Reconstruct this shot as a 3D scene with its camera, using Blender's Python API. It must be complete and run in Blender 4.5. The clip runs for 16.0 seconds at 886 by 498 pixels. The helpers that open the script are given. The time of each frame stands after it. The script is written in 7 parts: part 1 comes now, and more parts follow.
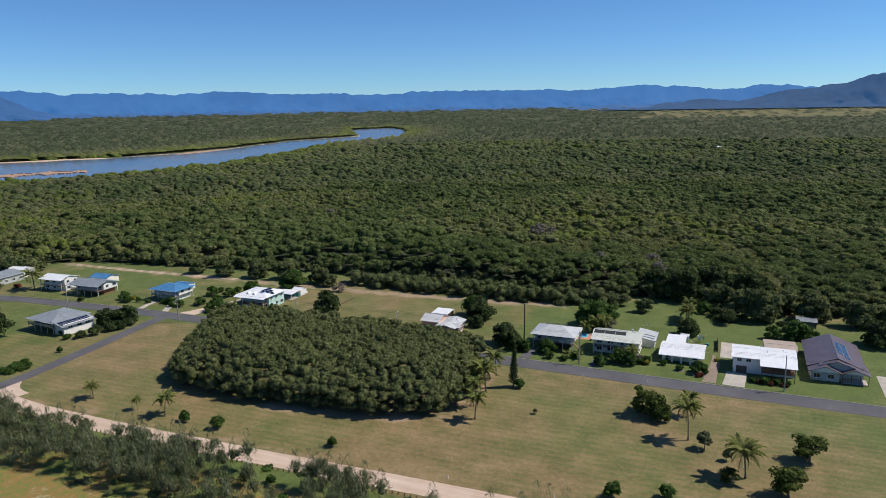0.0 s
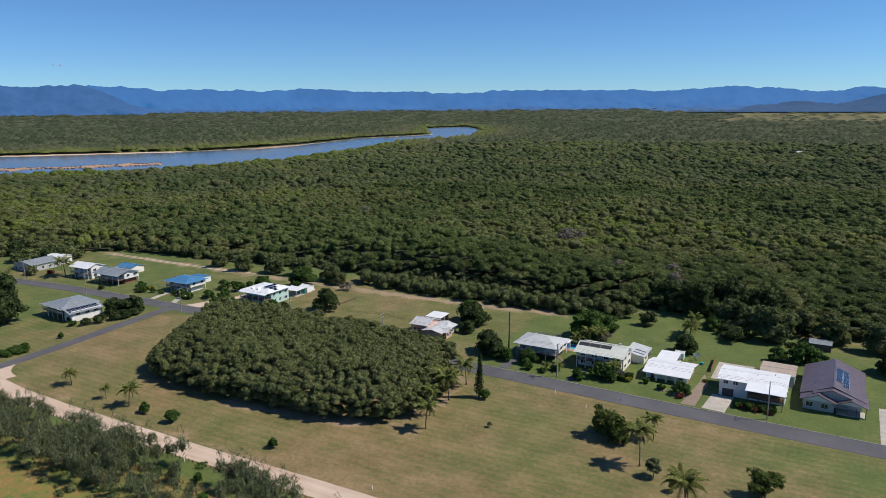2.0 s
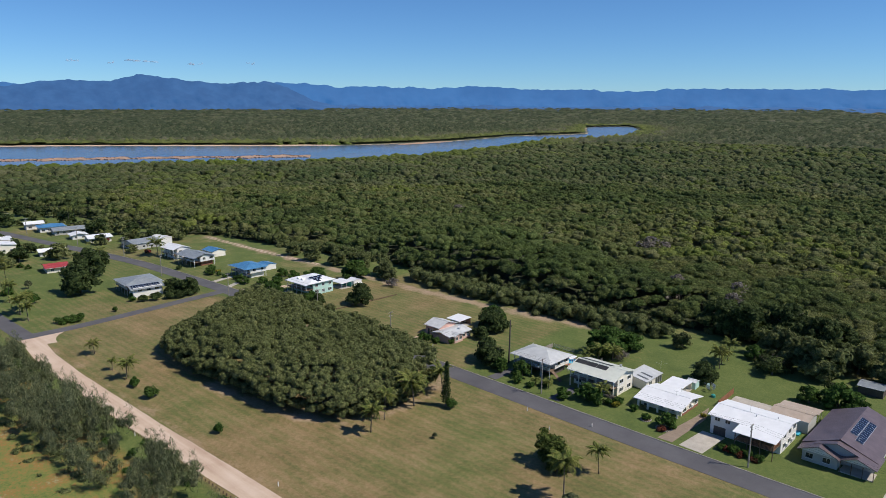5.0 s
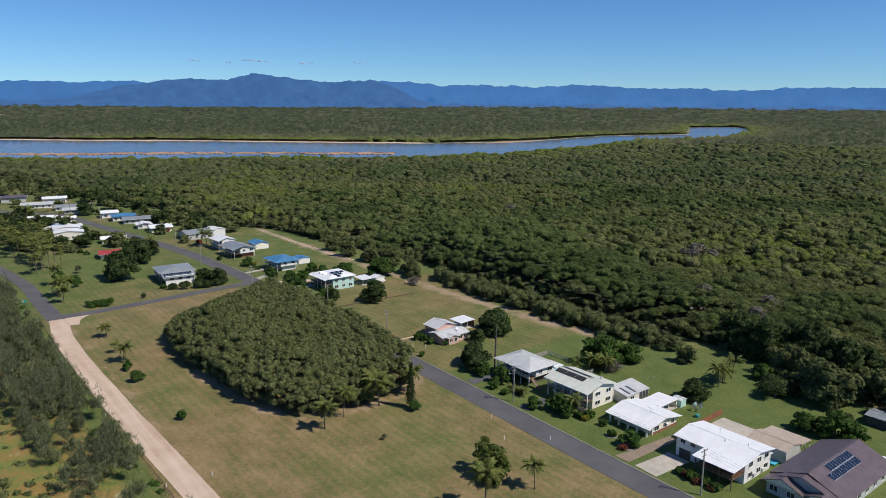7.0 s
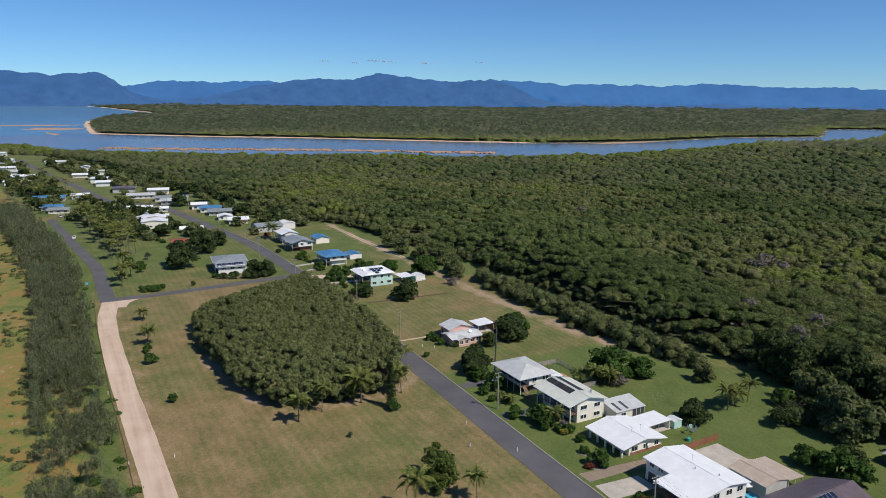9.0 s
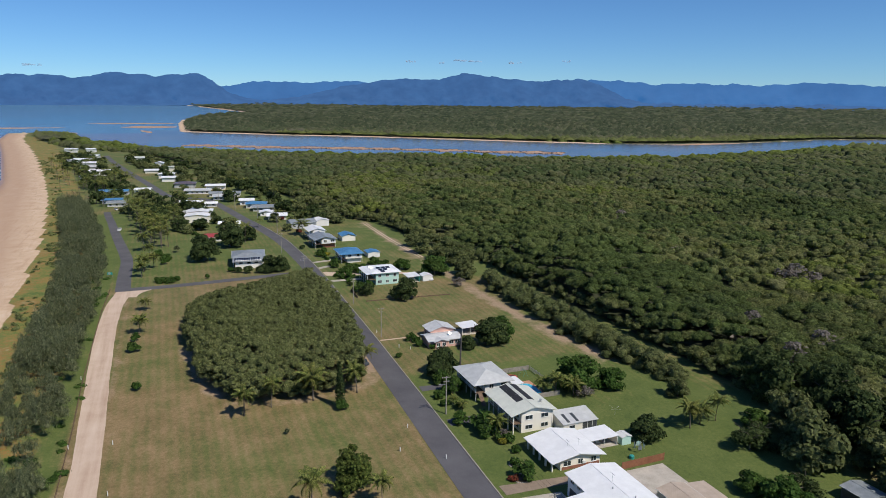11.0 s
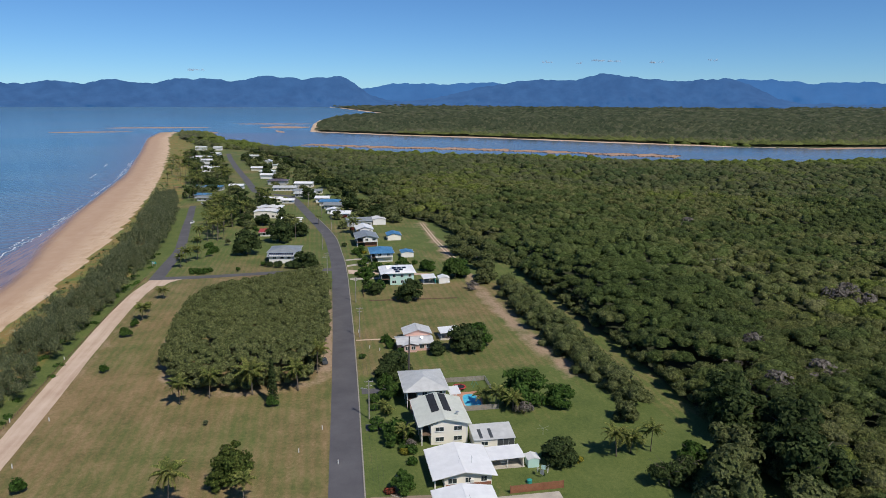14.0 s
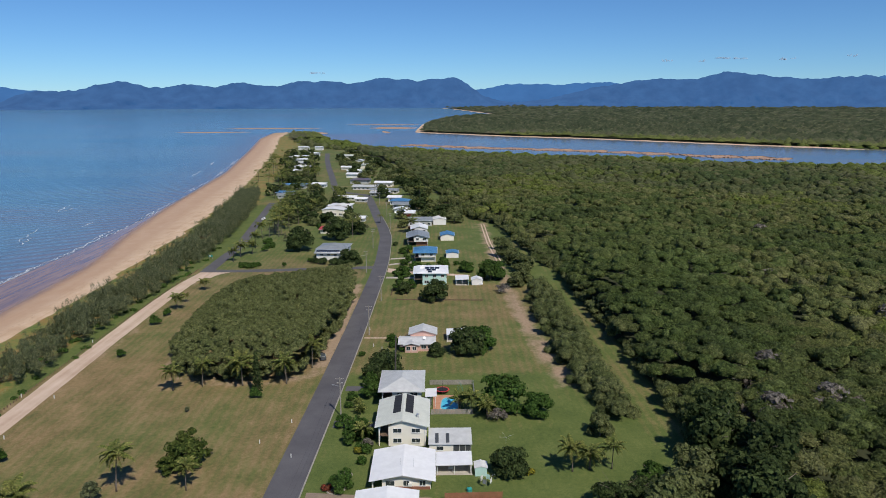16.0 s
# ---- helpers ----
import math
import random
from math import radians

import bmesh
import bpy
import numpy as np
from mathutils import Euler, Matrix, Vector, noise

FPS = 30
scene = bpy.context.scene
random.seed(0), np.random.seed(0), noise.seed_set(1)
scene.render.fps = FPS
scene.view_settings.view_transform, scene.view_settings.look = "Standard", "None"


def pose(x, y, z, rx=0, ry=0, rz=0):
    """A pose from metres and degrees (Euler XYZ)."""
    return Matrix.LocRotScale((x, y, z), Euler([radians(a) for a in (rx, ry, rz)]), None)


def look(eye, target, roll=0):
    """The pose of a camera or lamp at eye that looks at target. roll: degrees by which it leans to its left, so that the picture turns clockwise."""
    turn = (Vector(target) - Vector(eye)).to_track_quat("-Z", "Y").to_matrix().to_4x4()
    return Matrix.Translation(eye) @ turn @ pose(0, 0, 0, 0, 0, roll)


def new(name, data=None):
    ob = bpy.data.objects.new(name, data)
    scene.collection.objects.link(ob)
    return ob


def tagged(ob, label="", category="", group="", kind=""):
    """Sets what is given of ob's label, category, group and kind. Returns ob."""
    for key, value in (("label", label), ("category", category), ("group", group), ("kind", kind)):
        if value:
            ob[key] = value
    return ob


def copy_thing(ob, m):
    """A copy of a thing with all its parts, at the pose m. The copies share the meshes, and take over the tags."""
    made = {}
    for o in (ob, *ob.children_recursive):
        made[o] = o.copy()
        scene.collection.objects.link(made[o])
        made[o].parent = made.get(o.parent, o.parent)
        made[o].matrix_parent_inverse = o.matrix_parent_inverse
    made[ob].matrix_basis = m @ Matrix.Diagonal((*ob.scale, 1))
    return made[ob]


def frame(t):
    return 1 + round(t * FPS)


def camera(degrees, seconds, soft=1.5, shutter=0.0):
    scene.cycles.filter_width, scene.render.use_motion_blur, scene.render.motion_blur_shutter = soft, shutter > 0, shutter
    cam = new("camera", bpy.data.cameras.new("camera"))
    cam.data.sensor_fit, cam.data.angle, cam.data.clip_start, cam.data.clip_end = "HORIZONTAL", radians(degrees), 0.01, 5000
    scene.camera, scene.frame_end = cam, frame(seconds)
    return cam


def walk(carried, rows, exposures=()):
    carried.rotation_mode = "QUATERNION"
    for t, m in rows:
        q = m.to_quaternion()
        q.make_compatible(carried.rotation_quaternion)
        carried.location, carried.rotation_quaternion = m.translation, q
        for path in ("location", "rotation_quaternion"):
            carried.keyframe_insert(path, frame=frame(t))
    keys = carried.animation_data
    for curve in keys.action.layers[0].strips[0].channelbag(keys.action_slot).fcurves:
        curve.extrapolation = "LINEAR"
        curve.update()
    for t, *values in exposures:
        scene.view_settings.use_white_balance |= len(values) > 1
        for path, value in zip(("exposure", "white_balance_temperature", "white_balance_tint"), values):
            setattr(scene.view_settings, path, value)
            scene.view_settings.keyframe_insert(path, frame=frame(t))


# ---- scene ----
cam = camera(63.9, 16.0, soft=0.8)
PATH = [
    (0, (2.41, -1.97, 81.84), (-35.85, 88.24, 61.87), -1.06),
    (0.5, (8.84, 2.31, 81.85), (-32.16, 91.31, 61.90), -0.87),
    (1, (15.45, 6.88, 81.85), (-27.99, 94.72, 61.90), -0.69),
    (1.5, (22.19, 11.75, 81.85), (-23.74, 98.31, 61.90), -0.53),
    (2, (28.97, 16.89, 81.85), (-19.36, 102.12, 61.87), -0.39),
    (2.5, (35.76, 22.31, 81.84), (-15.05, 106.08, 61.84), -0.27),
    (3, (42.50, 27.99, 81.84), (-10.82, 110.18, 61.80), -0.15),
    (3.5, (49.15, 33.93, 81.83), (-6.67, 114.44, 61.74), 0.0),
    (4, (55.65, 40.12, 81.81), (-3.15, 118.46, 61.68), 0.04),
    (4.5, (61.99, 46.56, 81.80), (-0.89, 121.64, 61.61), 0.12),
    (4.7, (64.47, 49.20, 81.79), (-0.20, 122.75, 61.58), 0.15),
    (6.8, (88.14, 79.01, 81.70), (12.34, 140.94, 61.24), 0.38),
    (7, (90.14, 82.03, 81.69), (13.41, 142.81, 61.20), 0.39),
    (7.5, (94.92, 89.72, 81.66), (15.66, 147.13, 61.12), 0.43),
    (8, (99.39, 97.58, 81.62), (17.72, 151.48, 61.03), 0.45),
    (8.5, (103.55, 105.59, 81.59), (19.61, 155.87, 60.95), 0.47),
    (9, (107.38, 113.76, 81.55), (21.40, 160.44, 60.87), 0.49),
    (9.2, (108.83, 117.06, 81.54), (22.26, 162.65, 60.84), 0.49),
    (11.3, (120.93, 152.91, 81.35), (29.09, 186.57, 60.56), 0.48),
    (11.5, (121.80, 156.41, 81.33), (29.53, 188.88, 60.54), 0.47),
    (12, (123.77, 165.22, 81.28), (31.09, 196.49, 60.49), 0.45),
    (12.5, (125.46, 174.10, 81.23), (31.97, 202.85, 60.44), 0.42),
    (13, (126.88, 183.03, 81.17), (32.35, 208.17, 60.39), 0.38),
    (13.5, (128.04, 192.00, 81.11), (32.56, 213.27, 60.35), 0.33),
    (14, (128.96, 200.99, 81.05), (32.62, 217.96, 60.31), 0.27),
    (14.5, (129.65, 210.00, 80.99), (32.64, 222.67, 60.27), 0.19),
    (15, (130.13, 219.01, 80.92), (32.65, 227.38, 60.23), 0.11),
    (15.5, (130.40, 228.01, 80.85), (32.66, 232.49, 60.18), 0.01),
    (16, (130.49, 236.99, 80.78), (32.66, 237.95, 60.13), -0.10),
]
walk(cam, [(t, look(eye, target, roll)) for t, eye, target, roll in PATH], [(0, 0.02), (8, -0.06), (16, -0.18)])

# ---- light ----
SUN_AZ, SUN_EL = 28.0, 51.0
world = bpy.data.worlds.new("sky")
scene.world = world
world.use_nodes = True
wn = world.node_tree
sky = wn.nodes.new("ShaderNodeTexSky")
sky.sky_type = "NISHITA"
sky.sun_disc = False
sky.sun_elevation, sky.sun_rotation = radians(SUN_EL), radians(90 - SUN_AZ)
sky.altitude, sky.air_density, sky.dust_density, sky.ozone_density = 2500, 1.0, 0.0, 6.0
cool = wn.nodes.new("ShaderNodeMix")
cool.data_type, cool.blend_type = "RGBA", "MULTIPLY"
cool.inputs[0].default_value = 1.0
cool.inputs[7].default_value = (0.64, 0.90, 1.10, 1)
wn.links.new(sky.outputs[0], cool.inputs[6])
wn.links.new(cool.outputs[2], wn.nodes["Background"].inputs[0])
wn.nodes["Background"].inputs[1].default_value = 0.100
sun_data = bpy.data.lights.new("sun", "SUN")
sun_data.energy, sun_data.angle, sun_data.color = 4.5, radians(0.53), (1.0, 0.94, 0.85)
sun = new("sun", sun_data)
sun_dir = Vector((math.cos(radians(SUN_AZ)) * math.cos(radians(SUN_EL)), math.sin(radians(SUN_AZ)) * math.cos(radians(SUN_EL)), math.sin(radians(SUN_EL))))
sun.matrix_world = look(sun_dir * 300, (0, 0, 0))
scene.view_settings.exposure = 0.0


# ---- materials ----
def material(name, rough=0.8, metal=0.0):
    m = bpy.data.materials.new(name)
    m.use_nodes = True
    nt = m.node_tree
    b = nt.nodes["Principled BSDF"]
    b.inputs["Roughness"].default_value = rough
    b.inputs["Metallic"].default_value = metal
    return m, nt, b


def noise_node(nt, scale, detail=4.0, coords="Position", rough=0.6):
    n = nt.nodes.new("ShaderNodeTexNoise")
    n.inputs["Scale"].default_value, n.inputs["Detail"].default_value, n.inputs["Roughness"].default_value = scale, detail, rough
    if coords == "Position":
        g = nt.nodes.new("ShaderNodeNewGeometry")
        nt.links.new(g.outputs["Position"], n.inputs["Vector"])
    else:
        g = nt.nodes.new("ShaderNodeTexCoord")
        nt.links.new(g.outputs["Object"], n.inputs["Vector"])
    return n


def ramp_node(nt, src, stops):
    r = nt.nodes.new("ShaderNodeValToRGB")
    el = r.color_ramp.elements
    while len(el) < len(stops):
        el.new(0.5)
    for e, (p, c) in zip(el, stops):
        e.position, e.color = p, (*c, 1)
    nt.links.new(src, r.inputs[0])
    return r.outputs[0]


def mix_node(nt, fac, a, b, mode="MIX"):
    m = nt.nodes.new("ShaderNodeMix")
    m.data_type, m.blend_type = "RGBA", mode
    for sock, v in ((m.inputs[0], fac), (m.inputs[6], a), (m.inputs[7], b)):
        if isinstance(v, (int, float)):
            sock.default_value = v
        elif isinstance(v, tuple):
            sock.default_value = (*v, 1)
        else:
            nt.links.new(v, sock)
    return m.outputs[2]


def math_node(nt, op, a, b=0.0, clamp=False):
    m = nt.nodes.new("ShaderNodeMath")
    m.operation, m.use_clamp = op, clamp
    for sock, v in ((m.inputs[0], a), (m.inputs[1], b)):
        if isinstance(v, (int, float)):
            sock.default_value = v
        else:
            nt.links.new(v, sock)
    return m.outputs[0]


def bump_node(nt, b, height, strength=0.4, dist=0.05):
    n = nt.nodes.new("ShaderNodeBump")
    n.inputs["Strength"].default_value, n.inputs["Distance"].default_value = strength, dist
    nt.links.new(height, n.inputs["Height"])
    nt.links.new(n.outputs[0], b.inputs["Normal"])


def attr_node(nt, name):
    a = nt.nodes.new("ShaderNodeAttribute")
    a.attribute_name = name
    return a.outputs["Fac"]


def surface(name, dark, light, scale=0.6, fine=9.0, rough=0.8, metal=0.0, bump=0.25, coords="Position"):
    """A worn surface with colour that varies at two scales."""
    m, nt, b = material(name, rough, metal)
    big, small = noise_node(nt, scale, 3, coords), noise_node(nt, fine, 4, coords)
    f = math_node(nt, "ADD", math_node(nt, "MULTIPLY", big.outputs[0], 0.65), math_node(nt, "MULTIPLY", small.outputs[0], 0.35))
    nt.links.new(ramp_node(nt, f, [(0.34, dark), (0.66, light)]), b.inputs["Base Color"])
    if bump:
        bump_node(nt, b, small.outputs[0], bump, 0.03)
    return m


def leaf_material(name, dark, mid, light, grain=0.12, rough=0.75, tint=(0.09, 0.075, 0.03), toned=False, fine=2.6, through_light=0.34):
    """Leaves whose colour varies from clump to clump and, in woods, from tree to tree."""
    m, nt, b = material(name, rough)
    g = nt.nodes.new("ShaderNodeNewGeometry")
    big = noise_node(nt, grain, 2)
    f = math_node(nt, "ADD", math_node(nt, "MULTIPLY", big.outputs[0], 0.75), math_node(nt, "MULTIPLY", g.outputs["Random Per Island"], 0.42))
    c = ramp_node(nt, f, [(0.28, dark), (0.52, mid), (0.82, light)])
    if toned:
        tone = ramp_node(nt, attr_node(nt, "tone"), [(0.0, (0.52, 0.64, 0.60)), (0.2, (0.74, 0.92, 0.74)), (0.4, (0.98, 1.02, 0.98)), (0.55, (1.08, 1.05, 0.98)), (0.66, (1.2, 1.14, 1.3)), (0.78, (1.1, 1.2, 0.8)), (1.0, (1.4, 1.6, 0.7))])
        c = mix_node(nt, 1.0, c, tone, "MULTIPLY")
    wide = noise_node(nt, grain * 0.18, 2)
    c = mix_node(nt, math_node(nt, "MULTIPLY", math_node(nt, "SUBTRACT", wide.outputs[0], 0.45, True), 1.6, True), c, tint)
    twigs = noise_node(nt, fine, 3, rough=0.75)
    c = mix_node(nt, 1.0, c, ramp_node(nt, twigs.outputs[0], [(0.33, (0.44, 0.46, 0.5)), (0.5, (0.95, 0.95, 0.95)), (0.66, (1.58, 1.54, 1.42))]), "MULTIPLY")
    nt.links.new(c, b.inputs["Base Color"])
    b.inputs["Specular IOR Level"].default_value = 0.12
    bump_node(nt, b, twigs.outputs[0], 0.8, 0.9 / fine)
    thin = nt.nodes.new("ShaderNodeBsdfTranslucent")
    nt.links.new(c, thin.inputs[0])
    both = nt.nodes.new("ShaderNodeMixShader")
    both.inputs[0].default_value = through_light
    nt.links.new(b.outputs[0], both.inputs[1])
    nt.links.new(thin.outputs[0], both.inputs[2])
    nt.links.new(both.outputs[0], nt.nodes["Material Output"].inputs[0])
    return m


def ribbed(name, dark, light, axis=0, pitch=0.25, rough=0.35, metal=0.0):
    """Painted corrugated sheet: ribs run down the slope."""
    m, nt, b = material(name, rough, metal)
    tc = nt.nodes.new("ShaderNodeTexCoord")
    w = nt.nodes.new("ShaderNodeTexWave")
    w.wave_type, w.bands_direction = "BANDS", "XY"[axis]
    w.inputs["Scale"].default_value = 0.314 / pitch
    nt.links.new(tc.outputs["Object"], w.inputs["Vector"])
    n = noise_node(nt, 0.5, 5, "Object")
    c = ramp_node(nt, n.outputs[0], [(0.35, dark), (0.65, light)])
    n2 = noise_node(nt, 4.0, 4, "Object")
    c = mix_node(nt, math_node(nt, "MULTIPLY", math_node(nt, "SUBTRACT", n2.outputs[0], 0.55, True), 1.2, True), c, tuple(v * 0.72 for v in dark))
    nt.links.new(c, b.inputs["Base Color"])
    bump_node(nt, b, w.outputs["Fac"], 0.5, 0.03)
    return m


# ground: mown grass, sand, dune scrub and forest floor by where they grow
GROUND, nt, b = material("ground_cover", 0.95)
n_big, n_mid, n_fine, n_leaf = noise_node(nt, 0.02, 4), noise_node(nt, 0.11, 5), noise_node(nt, 1.0, 6, rough=0.8), noise_node(nt, 5.0, 3, rough=0.8)
geo = nt.nodes.new("ShaderNodeNewGeometry")
mow = nt.nodes.new("ShaderNodeTexWave")
mow.bands_direction = "Y"
mow.inputs["Scale"].default_value, mow.inputs["Distortion"].default_value, mow.inputs["Detail"].default_value, mow.inputs["Detail Scale"].default_value = 0.12, 1.6, 3.0, 0.6
nt.links.new(geo.outputs["Position"], mow.inputs["Vector"])
grass_f = math_node(nt, "ADD", math_node(nt, "MULTIPLY", n_mid.outputs[0], 0.45), math_node(nt, "MULTIPLY", math_node(nt, "SUBTRACT", n_fine.outputs[0], 0.12), 0.72))
grass_f = math_node(nt, "ADD", grass_f, math_node(nt, "MULTIPLY", math_node(nt, "SUBTRACT", n_leaf.outputs[0], 0.5), 0.7))
green = ramp_node(nt, grass_f, [(0.34, (0.056, 0.088, 0.014)), (0.5, (0.092, 0.124, 0.024)), (0.66, (0.142, 0.160, 0.042))])
drycol = ramp_node(nt, grass_f, [(0.34, (0.140, 0.098, 0.038)), (0.5, (0.212, 0.148, 0.062)), (0.66, (0.30, 0.205, 0.105))])
dryness = math_node(nt, "ADD", attr_node(nt, "dry"), math_node(nt, "MULTIPLY", math_node(nt, "SUBTRACT", n_big.outputs[0], 0.5), 3.0))
dryness = math_node(nt, "ADD", dryness, math_node(nt, "MULTIPLY", math_node(nt, "SUBTRACT", n_mid.outputs[0], 0.5), 0.9))
dryness = math_node(nt, "ADD", dryness, math_node(nt, "MULTIPLY", math_node(nt, "SUBTRACT", n_fine.outputs[0], 0.5), 0.6))
dryness = math_node(nt, "ADD", dryness, math_node(nt, "MULTIPLY", math_node(nt, "SUBTRACT", mow.outputs["Fac"], 0.5), 0.3), True)
col = mix_node(nt, dryness, green, drycol)
bare = math_node(nt, "ADD", attr_node(nt, "bare"), math_node(nt, "MULTIPLY", math_node(nt, "SUBTRACT", n_mid.outputs[0], 0.55), 1.5))
bare = math_node(nt, "MULTIPLY", math_node(nt, "SUBTRACT", math_node(nt, "ADD", bare, math_node(nt, "MULTIPLY", n_fine.outputs[0], 0.3)), 0.55), 2.5, True)
col = mix_node(nt, bare, col, ramp_node(nt, n_fine.outputs[0], [(0.3, (0.25, 0.165, 0.10)), (0.7, (0.40, 0.30, 0.20))]))
# dune scrub: patches of rust, olive and pale straw
n_scrub = noise_node(nt, 0.09, 6, rough=0.75)
scrub_f = math_node(nt, "ADD", math_node(nt, "MULTIPLY", n_scrub.outputs[0], 0.6), math_node(nt, "MULTIPLY", n_fine.outputs[0], 0.4))
scrub_f = math_node(nt, "ADD", math_node(nt, "MULTIPLY", math_node(nt, "SUBTRACT", scrub_f, 0.5), 1.9), 0.52)
scrubcol = ramp_node(nt, scrub_f,
                     [(0.34, (0.075, 0.12, 0.020)), (0.46, (0.15, 0.17, 0.036)), (0.54, (0.20, 0.17, 0.042)), (0.59, (0.29, 0.135, 0.035)), (0.63, (0.22, 0.17, 0.05)), (0.76, (0.34, 0.31, 0.18))])
col = mix_node(nt, math_node(nt, "ADD", attr_node(nt, "scrub"), 0.0, True), col, scrubcol)
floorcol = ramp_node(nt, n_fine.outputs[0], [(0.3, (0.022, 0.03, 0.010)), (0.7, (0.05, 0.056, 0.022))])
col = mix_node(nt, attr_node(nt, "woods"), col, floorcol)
sandcol = ramp_node(nt, math_node(nt, "ADD", math_node(nt, "MULTIPLY", n_mid.outputs[0], 0.7), math_node(nt, "MULTIPLY", n_fine.outputs[0], 0.3)),
                    [(0.33, (0.47, 0.31, 0.195)), (0.5, (0.59, 0.425, 0.285)), (0.68, (0.69, 0.54, 0.395))])
along = nt.nodes.new("ShaderNodeMapping")
along.inputs["Rotation"].default_value, along.inputs["Scale"].default_value = (0, 0, radians(-5)), (0.035, 0.5, 1.0)
nt.links.new(geo.outputs["Position"], along.inputs["Vector"])
drift = nt.nodes.new("ShaderNodeTexNoise")
drift.inputs["Scale"].default_value, drift.inputs["Detail"].default_value, drift.inputs["Roughness"].default_value = 1.0, 5.0, 0.65
nt.links.new(along.outputs[0], drift.inputs["Vector"])
sandcol = mix_node(nt, math_node(nt, "MULTIPLY", math_node(nt, "SUBTRACT", drift.outputs[0], 0.53, True), 4.0, True), sandcol, (0.46, 0.29, 0.175))
wrack = math_node(nt, "MULTIPLY", math_node(nt, "SUBTRACT", n_fine.outputs[0], 0.56, True), 9.0, True)
sandcol = mix_node(nt, math_node(nt, "MULTIPLY", wrack, attr_node(nt, "wrack")), sandcol, (0.15, 0.10, 0.07))
wetcol = mix_node(nt, math_node(nt, "MULTIPLY", math_node(nt, "SUBTRACT", drift.outputs[0], 0.40, True), 5.0, True), (0.205, 0.122, 0.092), (0.345, 0.195, 0.105))
damp = math_node(nt, "ADD", attr_node(nt, "damp"), math_node(nt, "MULTIPLY", math_node(nt, "SUBTRACT", n_mid.outputs[0], 0.5), 0.8), True)
sandcol = mix_node(nt, math_node(nt, "MULTIPLY", damp, 0.7), sandcol, (0.40, 0.255, 0.165))
sandcol = mix_node(nt, attr_node(nt, "wet"), sandcol, wetcol)
sandf = math_node(nt, "ADD", attr_node(nt, "sand"), math_node(nt, "MULTIPLY", math_node(nt, "SUBTRACT", n_mid.outputs[0], 0.5), 0.9))
sandf = math_node(nt, "MULTIPLY", math_node(nt, "SUBTRACT", sandf, 0.42), 6.0, True)
col = mix_node(nt, sandf, col, sandcol)
nt.links.new(col, b.inputs["Base Color"])
rough = math_node(nt, "SUBTRACT", 0.95, math_node(nt, "MULTIPLY", attr_node(nt, "wet"), 0.80))
nt.links.new(rough, b.inputs["Roughness"])
relief = math_node(nt, "ADD", n_fine.outputs[0], math_node(nt, "MULTIPLY", n_leaf.outputs[0], 0.5))
bump_node(nt, b, math_node(nt, "MULTIPLY", relief, math_node(nt, "SUBTRACT", 1.0, math_node(nt, "MULTIPLY", attr_node(nt, "wet"), 0.97))), 0.6, 0.12)

# sea and river
WATER, nt, b = material("sea_water", 0.16)
geo = nt.nodes.new("ShaderNodeNewGeometry")
swell = nt.nodes.new("ShaderNodeTexWave")
swell.bands_direction = "X"
swell.inputs["Scale"].default_value, swell.inputs["Distortion"].default_value, swell.inputs["Detail"].default_value, swell.inputs["Detail Scale"].default_value = 0.032, 5.0, 3.0, 0.25
turned = nt.nodes.new("ShaderNodeMapping")
turned.inputs["Rotation"].default_value = (0, 0, radians(-38))
nt.links.new(geo.outputs["Position"], turned.inputs["Vector"])
nt.links.new(turned.outputs[0], swell.inputs["Vector"])
w1, w2 = noise_node(nt, 0.35, 4), noise_node(nt, 0.06, 3)
drawn = nt.nodes.new("ShaderNodeMapping")
drawn.inputs["Scale"].default_value = (0.0052, 0.0016, 1.0)
nt.links.new(geo.outputs["Position"], drawn.inputs["Vector"])
shoal = nt.nodes.new("ShaderNodeTexNoise")
shoal.inputs["Scale"].default_value, shoal.inputs["Detail"].default_value, shoal.inputs["Roughness"].default_value = 1.0, 5.0, 0.6
nt.links.new(drawn.outputs[0], shoal.inputs["Vector"])
c = ramp_node(nt, shoal.outputs[0], [(0.30, (0.060, 0.175, 0.29)), (0.45, (0.085, 0.205, 0.305)), (0.54, (0.115, 0.225, 0.315)), (0.62, (0.12, 0.20, 0.28)), (0.69, (0.20, 0.18, 0.19))])
murk = math_node(nt, "MULTIPLY", attr_node(nt, "shore"), math_node(nt, "ADD", 0.35, w2.outputs[0]), True)
c = mix_node(nt, murk, c, (0.170, 0.160, 0.205))
nt.links.new(c, b.inputs["Base Color"])
b.inputs["IOR"].default_value = 1.33
waves = math_node(nt, "ADD", math_node(nt, "MULTIPLY", swell.outputs["Fac"], 1.6), math_node(nt, "ADD", w1.outputs[0], math_node(nt, "MULTIPLY", w2.outputs[0], 1.5)))
bump_node(nt, b, waves, 0.55, 0.35)
RIVER, nt, b = material("river_water", 0.2)
w1, shoal = noise_node(nt, 0.3, 3), noise_node(nt, 0.006, 3)
c = ramp_node(nt, shoal.outputs[0], [(0.4, (0.075, 0.12, 0.20)), (0.6, (0.15, 0.15, 0.17))])
nt.links.new(c, b.inputs["Base Color"])
b.inputs["IOR"].default_value = 1.33
bump_node(nt, b, w1.outputs[0], 0.25, 0.2)

